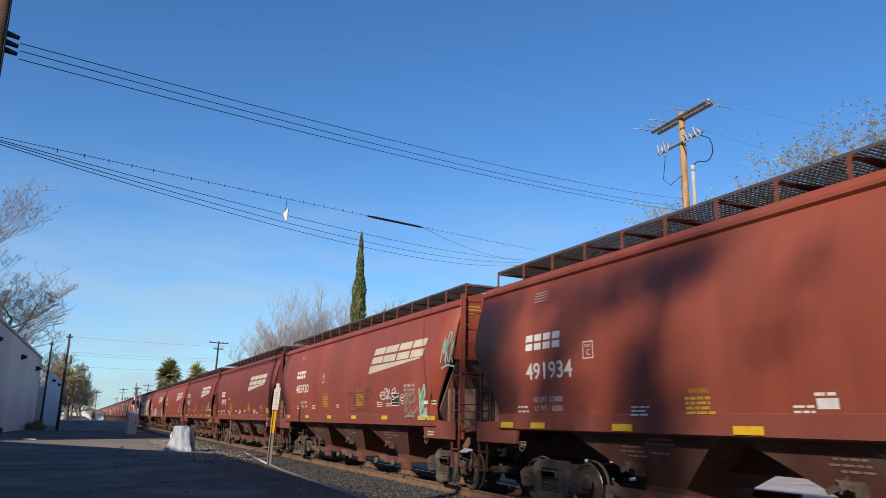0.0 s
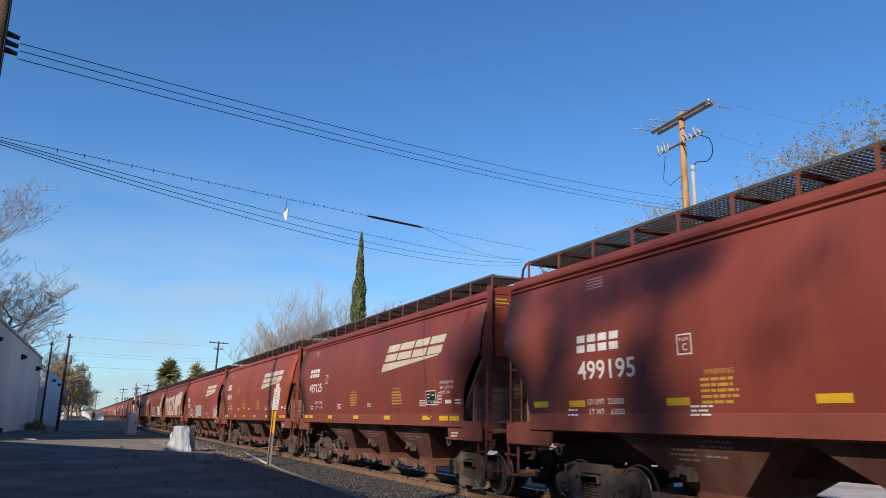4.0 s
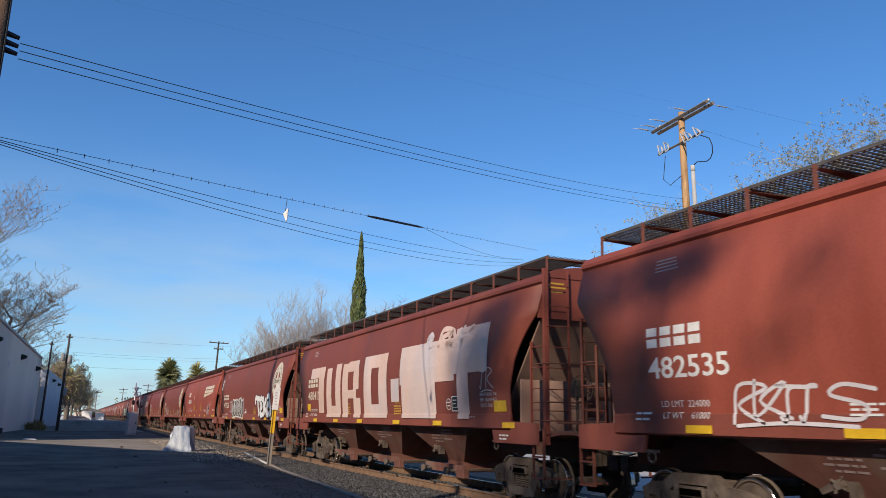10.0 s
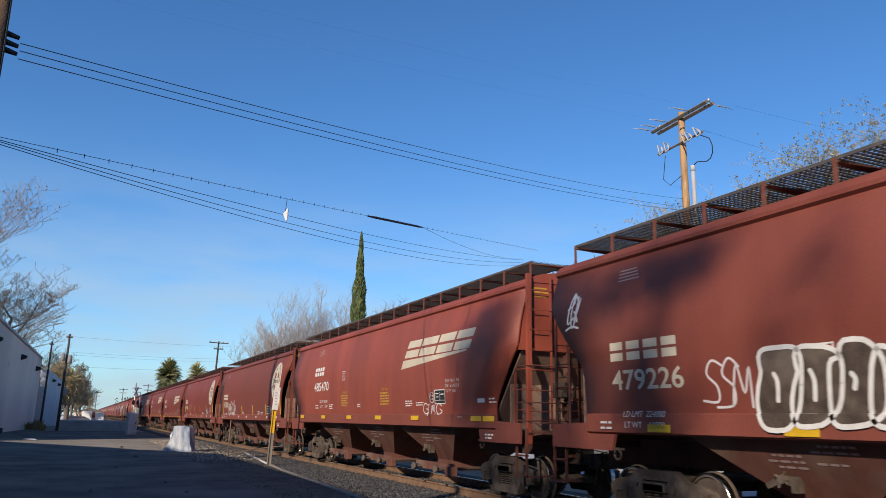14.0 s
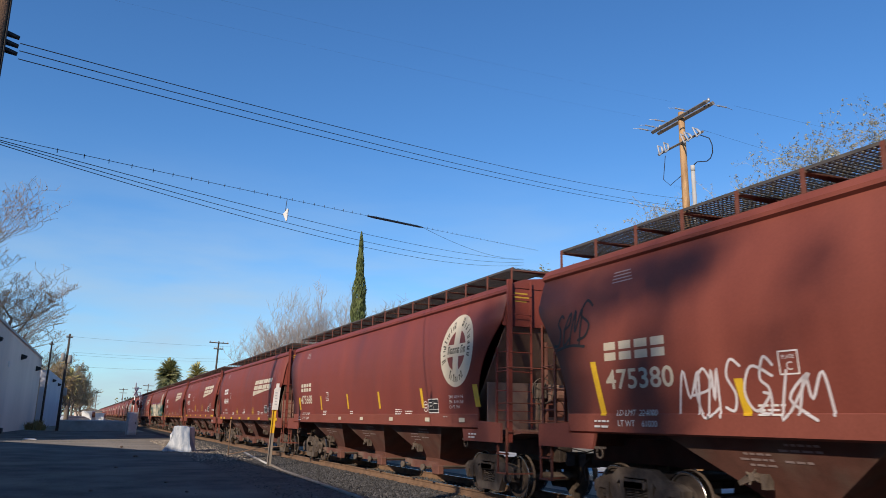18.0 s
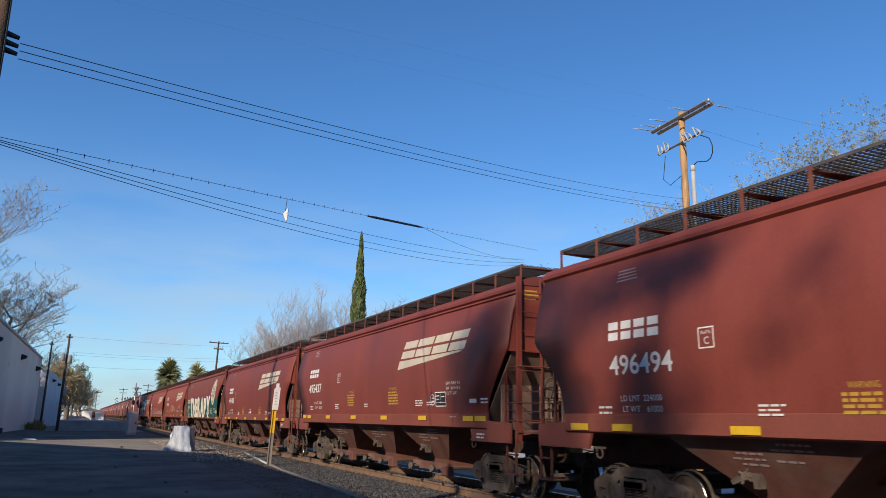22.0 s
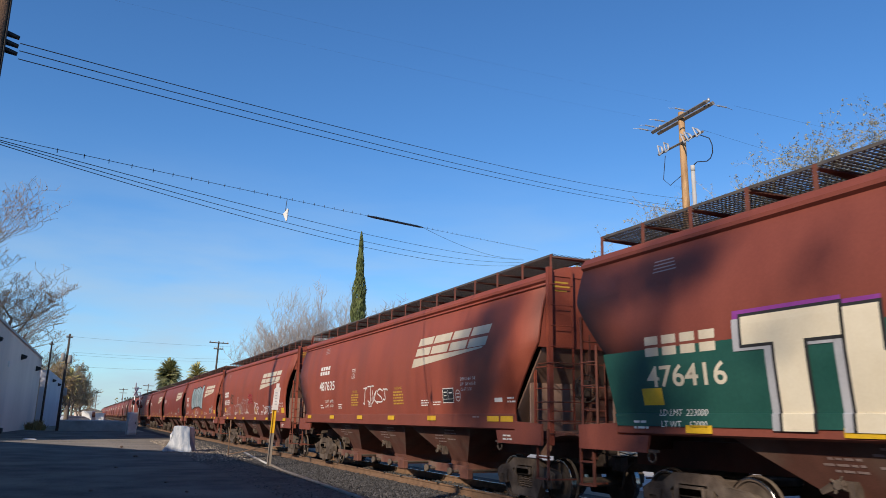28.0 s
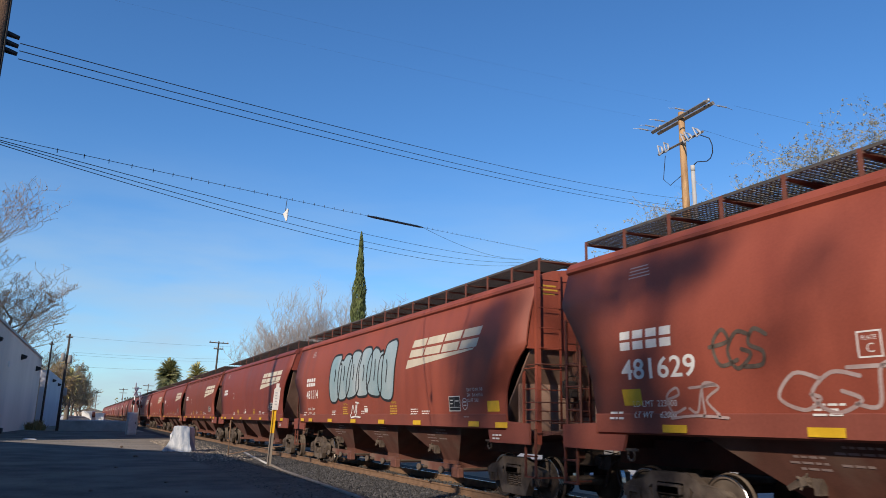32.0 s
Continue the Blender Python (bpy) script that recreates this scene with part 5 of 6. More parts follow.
def second_building():
    t = thing("pale_building", (0, 0, GROUND), "pale lilac-grey rendered building with dark wall lamps", "building")
    wall_prism("wall", [(-5.15, 121), (-3.6, 146), (-16, 147), (-17, 122)], -0.2, [7.9, 7.1, 7.1, 7.9], "stucco_pale", t)
    for y, z in ((127, 6.6), (135, 6.3)):
        bm = bmesh.new()
        x = -5.15 + 1.55 * (y - 121) / 25
        prism(bm, [(x, z + 0.3), (x + 0.5, z + 0.15), (x + 0.45, z - 0.05), (x, z - 0.2)], "y", y - 0.35, y + 0.35)
        part("wall_lamp", bm, "black", t)
    tan = thing("tan_shed", (0, 0, GROUND), "low tan shed behind the warehouse", "building")
    wall_prism("wall", [(-9, 114), (-5.9, 117), (-8, 120.5), (-12, 119)], -0.2, 6.6, "tan_wall", tan)


def shade_building():
    t = thing("shade_building", (0, 0, GROUND), "long plain stucco building, unseen, added to shade the yard", "building")
    # Out of view; the footprint is shaped to cast the near yard's shade.
    wall_prism("wall", [(-7.6, -45), (-7.6, 28.5), (-20, 49), (-24, 48), (-12, 27), (-12, -45)], -0.2, 9.25, "stucco", t)


def far_house():
    """The house across the track: lapped boards, a window, eaves."""
    t = thing("house", pose(25.9, 19.0, GROUND, 0, 0, -8), "tan brick house with white window frames and green fascia", "house")
    bm = bmesh.new()
    box(bm, 0.0, 9, -16, 9, -0.1, 4.7)
    part("wall", bm, "tan_wall", t)
    for k in range(34):
        piece("course", ("course",), lambda bm: box(bm, -0.03, 0.0, -16, 9, 0, 0.085), "brick", t, (0, 0, 0.1 + k * 0.115))
    for y in (-12, -7.5, -3, 1.2, 5.4):
        w = thing("window", (-0.06, y, 1.1), "", "")
        for k in ("label", "category"):
            if k in w:
                del w[k]
        w.parent = t
        bm = bmesh.new()
        for a in (-0.75, -0.03, 0.69):
            box(bm, -0.05, 0.03, a, a + 0.07, 0, 2.2)
        for z in (0.0, 1.06, 2.13):
            box(bm, -0.045, 0.03, -0.75, 0.76, z, z + 0.07)
        part("window_frame", bm, "white", w)
        bm = bmesh.new()
        box(bm, -0.012, 0.02, -0.7, 0.7, 0.03, 2.15)
        part("pane", bm, "glass", w)
        bm = bmesh.new()
        box(bm, -0.12, 0.03, -0.85, 0.85, -0.08, 0.0)
        part("sill", bm, "white", w)
    bm = bmesh.new()
    box(bm, -0.7, 9.5, -16.5, 9.5, 4.15, 4.45)
    part("fascia", bm, "green_paint", t, "pale green painted fascia")
    bm = bmesh.new()
    prism(bm, [(-0.9, 4.45), (9.8, 4.45), (4.5, 6.3)], "y", -16.8, 9.8)
    part("roof", bm, "roofing", t)


M["brick"] = material("brick", (0.40, 0.24, 0.16), (0.58, 0.40, 0.28), 0.85, scale=6, fine=40, bump=0.2)
M["green_paint"] = material("green_paint", (0.30, 0.36, 0.27), (0.40, 0.45, 0.35), 0.6, scale=2, fine=30, bump=0.05)
left_warehouse()
second_building()
shade_building()
far_house()

# low concrete loading kerb across the yard
t = thing("loading_kerb", (0, 0, GROUND), "low grey concrete kerb wall across the yard", "kerb wall")
bm = bmesh.new()
prism(bm, [(-2.7, 97.0), (4.5, 95.5), (4.65, 97.0), (4.2, 112), (-2.7, 112)], "z", -0.1, 1.12)
part("slab", bm, "kerb", t)
# pavement and street beyond the track
bm = bmesh.new()
flat(bm, 14.5, 24.5, -40, 120, GROUND + 0.01, 2, 8)
tagged(part("pavement", bm, "concrete"), "pale concrete pavement beyond the track", "pavement", kind="structure")


# ---- level crossing ----
def crossing_signal(x, y):
    t = thing("crossing_signal", pose(x, y, GROUND, 0, 0, 58), "level crossing signal mast with crossed boards and red lamps", "crossing signal")
    bm = bmesh.new()
    tube(bm, [(0, 0, -0.1), (0, 0, 5.1)], 0.07, 8)
    part("mast", bm, "steel", t)
    for a in (45, -45):
        bm = bmesh.new()
        box(bm, -0.6, 0.6, -0.1, -0.08, -0.1, 0.1)
        b = part("crossboard", bm, "white", t)
        b.matrix_basis = pose(0, 0, 4.2, 0, a, 0)
    for s in (-0.42, 0.42):
        bm = bmesh.new()
        tube(bm, [(s, -0.12, 3.1), (s, -0.16, 3.1)], 0.25, 14)
        d = part("lamp_disc", bm, "black", t)
        bm = bmesh.new()
        tube(bm, [(s, -0.165, 3.1), (s, -0.19, 3.1)], 0.11, 10)
        part("lens", bm, "red_lens", t)
    bm = bmesh.new()
    tube(bm, [(-0.6, -0.1, 3.1), (0.6, -0.1, 3.1)], 0.04, 6)
    part("lamp_arm", bm, "steel", t)
    bm = bmesh.new()
    box(bm, -0.2, 0.2, -0.1, 0.4, 0.3, 1.2, 0.02)
    part("mast_box", bm, "steel", t)


crossing_signal(4.5, 83.9)
crossing_signal(7.0, 118)
t = thing("signal_cabinet", pose(4.25, 80.0, GROUND, 0, 0, 12), "grey steel signal cabinet beside the crossing", "cabinet")
bm = bmesh.new()
box(bm, -0.42, 0.42, -0.35, 0.35, 0.0, 2.1, 0.03)
part("body", bm, "steel", t)
bm = bmesh.new()
box(bm, -0.36, 0.36, -0.375, -0.352, 0.15, 2.0, 0.01)
d = part("door", bm, "steel", t)
bm = bmesh.new()
box(bm, 0.24, 0.3, -0.42, -0.376, 1.0, 1.2)
part("handle", bm, "black", d)


def parked_van(x, y, turn, mat, label, h=2.1, n=0):
    t = thing("parked_van", pose(x, y, GROUND, 0, 0, turn), label, "van")
    bm = bmesh.new()
    prism(bm, [(-2.4, 0.35), (2.4, 0.35), (2.45, 1.0), (1.7, 1.15), (1.2, h), (-2.3, h), (-2.45, 1.0)], "y", -0.95, 0.95)
    bmesh.ops.bevel(bm, geom=list(bm.edges), offset=0.08, segments=2, affect="EDGES")
    part("body", bm, mat, t)
    bm = bmesh.new()
    prism(bm, [(-2.2, 1.25), (1.5, 1.25), (1.15, h - 0.2), (-2.1, h - 0.2)], "y", -0.965, 0.965)
    part("glazing", bm, "glass", t)
    for wx in (-1.5, 1.5):
        for s in (-0.85, 0.85):
            bm = bmesh.new()
            tube(bm, [(wx, s - 0.1, 0.33), (wx, s + 0.1, 0.33)], 0.33, 14)
            part("tyre", bm, "rubber", t)


parked_van(0.9, 172, 80, "car_white", "white van parked at the end of the road", 2.5)
parked_van(-1.4, 160, 30, "steel", "silver car parked by the trees", 1.5)
parked_van(3.4, 190, 85, "car_white", "white van parked at the end of the road", 2.2)

# dry weeds at the warehouse's far corner
def weeds(at, n, r, h, mat, label):
    rng = random.Random(n)
    t = thing("dry_bush", at, label, "bush")
    lv, lf = [], []
    for _ in range(n):
        a, q = rng.uniform(0, 6.28), r * math.sqrt(rng.random())
        p = Vector((q * math.cos(a), q * math.sin(a), 0))
        d = Vector((rng.gauss(0, 0.3), rng.gauss(0, 0.3), 1)).normalized() * h * rng.uniform(0.4, 1.1)
        w = Vector((rng.gauss(0, 1), rng.gauss(0, 1), 0)).normalized() * 0.05
        b = len(lv)
        lv.extend((p - w, p + w, p + d * 0.6 + w * 0.8, p + d))
        lf.append((b, b + 1, b + 2, b + 3))
    raw("tuft", lv, lf, mat, t)


weeds((-5.4, 100.0, GROUND), 260, 0.55, 1.0, "leaf_brown", "tuft of dry yellow-brown weeds")
weeds((-4.3, 97.5, GROUND), 240, 0.5, 0.9, "leaf_brown", "tuft of dry yellow-brown weeds")
weeds((-5.2, 110.0, GROUND), 160, 0.5, 1.3, "leaf_brown", "tuft of dry yellow-brown weeds")
# low houses and woods that close the distance
for k, (x, y, w, d, h, mt) in enumerate(((-14, 235, 9, 8, 5, "stucco_pale"), (16, 250, 10, 9, 5, "tan_wall"), (2.5, 420, 14, 10, 5, "stucco"), (30, 110, 12, 10, 5, "stucco_pale"), (34, 60, 12, 14, 5, "tan_wall"), (-22, 150, 10, 14, 6, "tan_wall"))):
    t = thing("house", (x, y, GROUND), "low plain house with a dark pitched roof", "house", "distant houses")
    bm = bmesh.new()
    box(bm, -w / 2, w / 2, -d / 2, d / 2, -0.1, h * 0.62)
    part("wall", bm, mt, t)
    bm = bmesh.new()
    prism(bm, [(-w / 2 - 0.4, h * 0.62), (w / 2 + 0.4, h * 0.62), (0, h)], "y", -d / 2 - 0.4, d / 2 + 0.4)
    part("roof", bm, "roofing", t)
    for s in (-0.25, 0.25):
        bm = bmesh.new()
        box(bm, s * w - 0.5, s * w + 0.5, -d / 2 - 0.03, -d / 2, 1.0, 2.2)
        part("window", bm, "glass", t)


def far_woods():
    rng = random.Random(77)
    lv, lf = [], []
    for k in range(300):
        a = rng.uniform(-1.2, 1.5)
        r = rng.uniform(330, 620)
        x, y = r * math.sin(a), r * math.cos(a)
        if -6 < x < 16:
            continue
        h = rng.uniform(6, 13)
        for _ in range(70):
            c = Vector((x + rng.gauss(0, h * 0.3), y + rng.gauss(0, 2), h * rng.uniform(0.1, 1.0) ** 0.8))
            u = Vector((rng.gauss(0, 1), rng.gauss(0, 0.4), rng.gauss(0, 1))).normalized() * rng.uniform(0.4, 1.0)
            w = u.orthogonal().normalized() * u.length * 0.7
            b = len(lv)
            lv.extend((c - u, c - w, c + u, c + w))
            lf.append((b, b + 1, b + 2, b + 3))
    ob = raw("far_woods", lv, lf, "leaf_olive", None)
    tagged(ob, "far belt of dull olive trees", "trees", kind="stuff")


far_woods()

# ---- markings on the cars ----
GLYPHS = {}


def glyphs(text, bold=0.0):
    """Flat outline of a line of text: points and faces, with its width, for a letter height of 1."""
    key = (text, bold)
    if key not in GLYPHS:
        cu = bpy.data.curves.new("text", "FONT")
        cu.body, cu.offset, cu.resolution_u, cu.fill_mode = text, bold, 3, "BOTH"
        ob = bpy.data.objects.new("text", cu)
        scene.collection.objects.link(ob)
        bpy.context.view_layer.update()
        me = bpy.data.meshes.new_from_object(ob.evaluated_get(bpy.context.evaluated_depsgraph_get()))
        pts = [(v.co.x / 0.69, v.co.y / 0.69) for v in me.vertices]
        fcs = [tuple(p.vertices) for p in me.polygons]
        bpy.data.objects.remove(ob)
        bpy.data.curves.remove(cu)
        bpy.data.meshes.remove(me)
        x0, x1 = min(p[0] for p in pts), max(p[0] for p in pts)
        GLYPHS[key] = ([(x - x0, y) for x, y in pts], fcs, x1 - x0)
    return GLYPHS[key]


FOLDS = [1.785, 1.795] + [1.9 + 0.12 * k for k in range(23)]


def skin(z):
    return 1.566 if z < 1.79 else half(z)


def mark(name, key, shapes, mat, car, u, z, lift=0.004, label=""):
    """A painted marking that follows the bowed side: shapes is a list of (points, faces) in metres from (u, z)."""
    def build(bm):
        for pts, fcs in shapes:
            vs = [bm.verts.new((p[0], p[1], 0)) for p in pts]
            for f in fcs:
                try:
                    bm.faces.new([vs[i] for i in f])
                except ValueError:
                    pass
        lo, hi = min(v.co.y for v in bm.verts) + z, max(v.co.y for v in bm.verts) + z
        for level in FOLDS:
            if lo + 0.002 < level < hi - 0.002 and (hi - lo > 0.2 or level < 1.8):
                geom = list(bm.verts) + list(bm.edges) + list(bm.faces)
                bmesh.ops.bisect_plane(bm, geom=geom, plane_co=(0, level - z, 0), plane_no=(0, 1, 0))
        for v in bm.verts:
            zz = z + v.co.y
            v.co = (-(skin(zz) + lift), -(u + v.co.x), zz)
    return piece(name, ("mark", key, round(u, 2), round(z, 2), lift), build, mat, car, label=label)


def rect(x0, y0, x1, y1, slant=0.0):
    return ([(x0 + slant * y0, y0), (x1 + slant * y0, y0), (x1 + slant * y1, y1), (x0 + slant * y1, y1)], [(0, 1, 2, 3)])


def words(car, text, u, z, h, mat="white", name="lettering", width=None, bold=0.0, slant=0.0, lift=0.004):
    pts, fcs, w = glyphs(text, bold)
    k = (width / (w * h)) if width else 1.0
    ob = mark(name, ("w", text, h, width, bold, slant), [([(x * h * k + slant * y * h, y * h) for x, y in pts], fcs)], mat, car, u, z, lift)
    return tagged(ob, kind="stuff")


def bars(car, u, z, w, rows, mat="white", name="stencil", gap=0.075, h=0.032, seed=0):
    """Lines of small stencilled print, as broken bars."""
    rng = random.Random(seed + int(u * 100))
    sh = []
    for k in range(rows):
        x = 0.0
        ww = w * rng.uniform(0.75, 1.0)
        while x < ww - 0.03:
            n = min(rng.uniform(0.06, 0.2), ww - x)
            sh.append(rect(x, -k * gap, x + n, -k * gap + h))
            x += n + 0.03
    return tagged(mark(name, ("bars", w, rows, gap, h, seed), sh, mat, car, u, z), kind="stuff")


def frame_of(w, h, t):
    return [rect(0, 0, w, t), rect(0, h - t, w, h), rect(0, t, t, h - t), rect(w - t, t, w, h - t)]


def plain_block(w, h, s):
    """A plain slanting block, split by one slit."""
    return [rect(0, 0, w, h * 0.43, s), rect(0, h * 0.57, w, h, s)]


def block_mark(car, u, z, h, mat, width):
    """The owner's initials, as four plain slit blocks."""
    for k in range(4):
        mark("owner_block", ("owner", h, k, width), plain_block(width * 0.205, h, 0.0), mat, car, u + k * width * 0.265, z)


def swoosh_logo(car, u, z, mat="cream"):
    """The owner's emblem: four slanting blocks over a long wedge."""
    s, h = 0.42, 0.47
    mark("emblem_wedge", "wedge", [([(0.0, -0.30), (4.05, -0.055), (4.12, -0.015), (0.12, -0.06)], [(0, 1, 2, 3)])], mat, car, u, z, label="cream wedge under the side emblem")
    for k in range(4):
        mark("emblem_block", ("eblock", k), plain_block((0.92, 1.0, 0.92, 0.9)[k], h, s), mat, car, u + (0.2, 1.2, 2.3, 3.32)[k], z, label="slanting cream block of the side emblem")


def disc(r, n=40, cx=0.0, cy=0.0):
    return ([(cx + r * math.cos(k * math.tau / n), cy + r * math.sin(k * math.tau / n)) for k in range(n)], [tuple(range(n))])


def ring(r0, r1, a0=0.0, a1=math.tau, n=40):
    pts = [(r * math.cos(a0 + (a1 - a0) * k / n), r * math.sin(a0 + (a1 - a0) * k / n)) for k in range(n + 1) for r in (r0, r1)]
    return (pts, [(2 * k, 2 * k + 1, 2 * k + 3, 2 * k + 2) for k in range(n)])


def round_logo(car, u, z, r=0.87, mat="cream"):
    """Round emblem: a pale disc with a cross between four dark quarters and a ring of plain bars."""
    em = mark("round_emblem", ("disc", r), [disc(r)], mat, car, u, z, 0.004, "round cream emblem with a cross and four dark quarters")
    q = []
    for k in range(4):
        c, s = (1, 1, -1, -1)[k], (1, -1, 1, -1)[k]
        a = [(0.17 * r * c, 0.17 * r * s)]
        for j in range(7):
            t = radians(18 + 54 * j / 6)
            a.append((0.56 * r * math.cos(t) * c, 0.56 * r * math.sin(t) * s))
        q.append((a, [tuple(range(len(a)))]))
    for k in range(4):
        mark("emblem_quarter", ("quarter", r, k), [q[k]], "paint_b", car, u, z, 0.007)
    b = []
    rng = random.Random(12)
    for a0, a1, n in ((205, 108, 10), (82, -18, 8), (238, 304, 7)):
        for k in range(n):
            a = radians(a0 + (a1 - a0) * (k + 0.5) / n)
            tall = 0.25 if k == 0 else rng.choice((0.14, 0.14, 0.2))
            inner = 0.68 if a0 < 220 else 0.86 - tall
            wide = rng.uniform(0.045, 0.07)
            b.append(ring(r * inner, r * (inner + tall), a - wide, a - wide * 0.2, 2))
            if rng.random() < 0.75:
                b.append(ring(r * inner, r * (inner + tall * rng.choice((0.6, 1.0))), a + wide * 0.35, a + wide, 2))
                b.append(ring(r * inner, r * (inner + 0.045), a - wide * 0.2, a + wide * 0.35, 2))
    for k in range(7):
        x = (-0.52 + k * 0.15 + (0.05 if k > 4 else 0)) * r
        top = 0.13 * r if k in (0, 5) else 0.07 * r
        b.append(rect(x, -0.09 * r, x + 0.045 * r, top))
        b.append(rect(x + 0.045 * r, top - 0.045 * r, x + 0.115 * r, top))
        b.append(rect(x + 0.08 * r, -0.09 * r, x + 0.115 * r, top - 0.07 * r))
    tagged(mark("emblem_bar", ("ringbars", r), b, "black_faded", car, u, z, 0.007), kind="stuff")


M["soot"] = material("soot", (0.10, 0.055, 0.03), (0.17, 0.09, 0.045), 0.8, scale=3, fine=30, bump=0.0)
M["mint"] = material("mint", (0.26, 0.46, 0.34), (0.38, 0.58, 0.46), 0.6, scale=2, fine=30, bump=0.0)
M["mint_dim"] = material("mint_dim", (0.20, 0.17, 0.13), (0.26, 0.26, 0.20), 0.7, scale=2, fine=30, bump=0.0)
M["cream_clean"] = material("cream_clean", (0.66, 0.58, 0.42), (0.76, 0.69, 0.53), 0.6, scale=1.5, fine=30, bump=0.0)
M["silver_teal"] = material("silver_teal", (0.20, 0.32, 0.35), (0.40, 0.45, 0.46), 0.5, scale=1.0, fine=30, bump=0.0, streak=0.5)
M["black_faded"] = material("black_faded", (0.06, 0.05, 0.035), (0.10, 0.085, 0.06), 0.7, scale=3, fine=30, bump=0.0)


def strokes(lines, w):
    """Sprayed lines of one width, each a ribbon with blunt rounded ends: lines of points."""
    sh = []
    for ln in lines:
        n = len(ln)
        left, right = [], []
        for i, (x, y) in enumerate(ln):
            (xa, ya), (xb, yb) = ln[max(i - 1, 0)], ln[min(i + 1, n - 1)]
            d = math.hypot(xb - xa, yb - ya) or 1
            nx, ny = -(yb - ya) / d * w / 2, (xb - xa) / d * w / 2
            if i in (0, n - 1):
                e = (-0.35 if i == 0 else 0.35) * w / d
                tx, ty = (xb - xa) * e, (yb - ya) * e
                ends = [(x + tx + nx * 0.5, y + ty + ny * 0.5), (x + tx - nx * 0.5, y + ty - ny * 0.5)]
            if i == 0:
                left.append(ends[0])
                right.append(ends[1])
            left.append((x + nx, y + ny))
            right.append((x - nx, y - ny))
            if i == n - 1:
                left.append(ends[0])
                right.append(ends[1])
        m = len(left)
        sh.append((left + right, [(k, m + k, m + k + 1, k + 1) for k in range(m - 1)]))
    return sh


def smooth_line(pts, n=5):
    """A rounded line through points."""
    out = []
    for i in range(len(pts) - 1):
        p0, p1, p2, p3 = pts[max(i - 1, 0)], pts[i], pts[i + 1], pts[min(i + 2, len(pts) - 1)]
        for k in range(n):
            t = k / n
            out.append(tuple(0.5 * (2 * b + (c - a) * t + (2 * a - 5 * b + 4 * c - d) * t * t + (3 * b - a - 3 * c + d) * t ** 3) for a, b, c, d in zip(p0, p1, p2, p3)))
    return out + [pts[-1]]


PEN = (  # pen paths in a unit cell
    ((0.1, 0.0), (0.3, 1.0), (0.5, 0.35), (0.75, 1.0), (0.9, 0.0)),
    ((0.9, 0.85), (0.4, 1.0), (0.15, 0.7), (0.75, 0.4), (0.7, 0.05), (0.1, 0.05)),
    ((0.15, 0.0), (0.2, 1.0), (0.8, 0.85), (0.3, 0.5), (0.9, 0.0)),
    ((0.85, 0.8), (0.35, 0.95), (0.1, 0.4), (0.5, 0.0), (0.9, 0.3), (0.6, 0.45)),
    ((0.1, 0.95), (0.9, 0.95), (0.5, 0.9), (0.45, 0.0), (0.2, 0.1)),
    ((0.2, 1.0), (0.2, 0.0), (0.75, 0.95), (0.3, 0.45), (0.95, 0.0)),
    ((0.1, 0.5), (0.7, 0.65), (0.5, 1.0), (0.15, 0.6), (0.4, 0.0), (0.95, 0.2)),
)


def scrawl(seed, w, h, n):
    """A quick sprayed signature: n joined pen shapes of uneven height, sometimes with an underline."""
    rng = random.Random(seed)
    out = []
    for k in range(n):
        x0, cw = w * (k - 0.3) / n, w / n * rng.uniform(1.5, 2.0) * rng.choice((1, 1, 0.6))
        y0, ch = h * rng.uniform(0.0, 0.15), h * rng.uniform(0.7, 0.98)
        lean = rng.uniform(0.05, 0.25)
        path = [(x0 + cw * (x + rng.uniform(-0.08, 0.08)) + lean * y * ch, y0 + ch * (y + rng.uniform(-0.06, 0.06))) for x, y in rng.choice(PEN)]
        out.append(smooth_line(path))
    if rng.random() < 0.5:
        out.append(smooth_line([(0.05 * w, -0.06 * h), (0.5 * w, 0.02 * h), (w, -0.04 * h)]))
    return out


def tag(car, seed, u, z, w, h, n, mat="chalk", thick=0.035, label="sprayed graffiti tag in loose lines", lift=0.006):
    tagged(mark("graffiti_tag", ("tag", seed, w, h, n, thick), strokes(scrawl(seed, w, h, n), thick), mat, car, u, z, lift, label), label, kind="stuff")


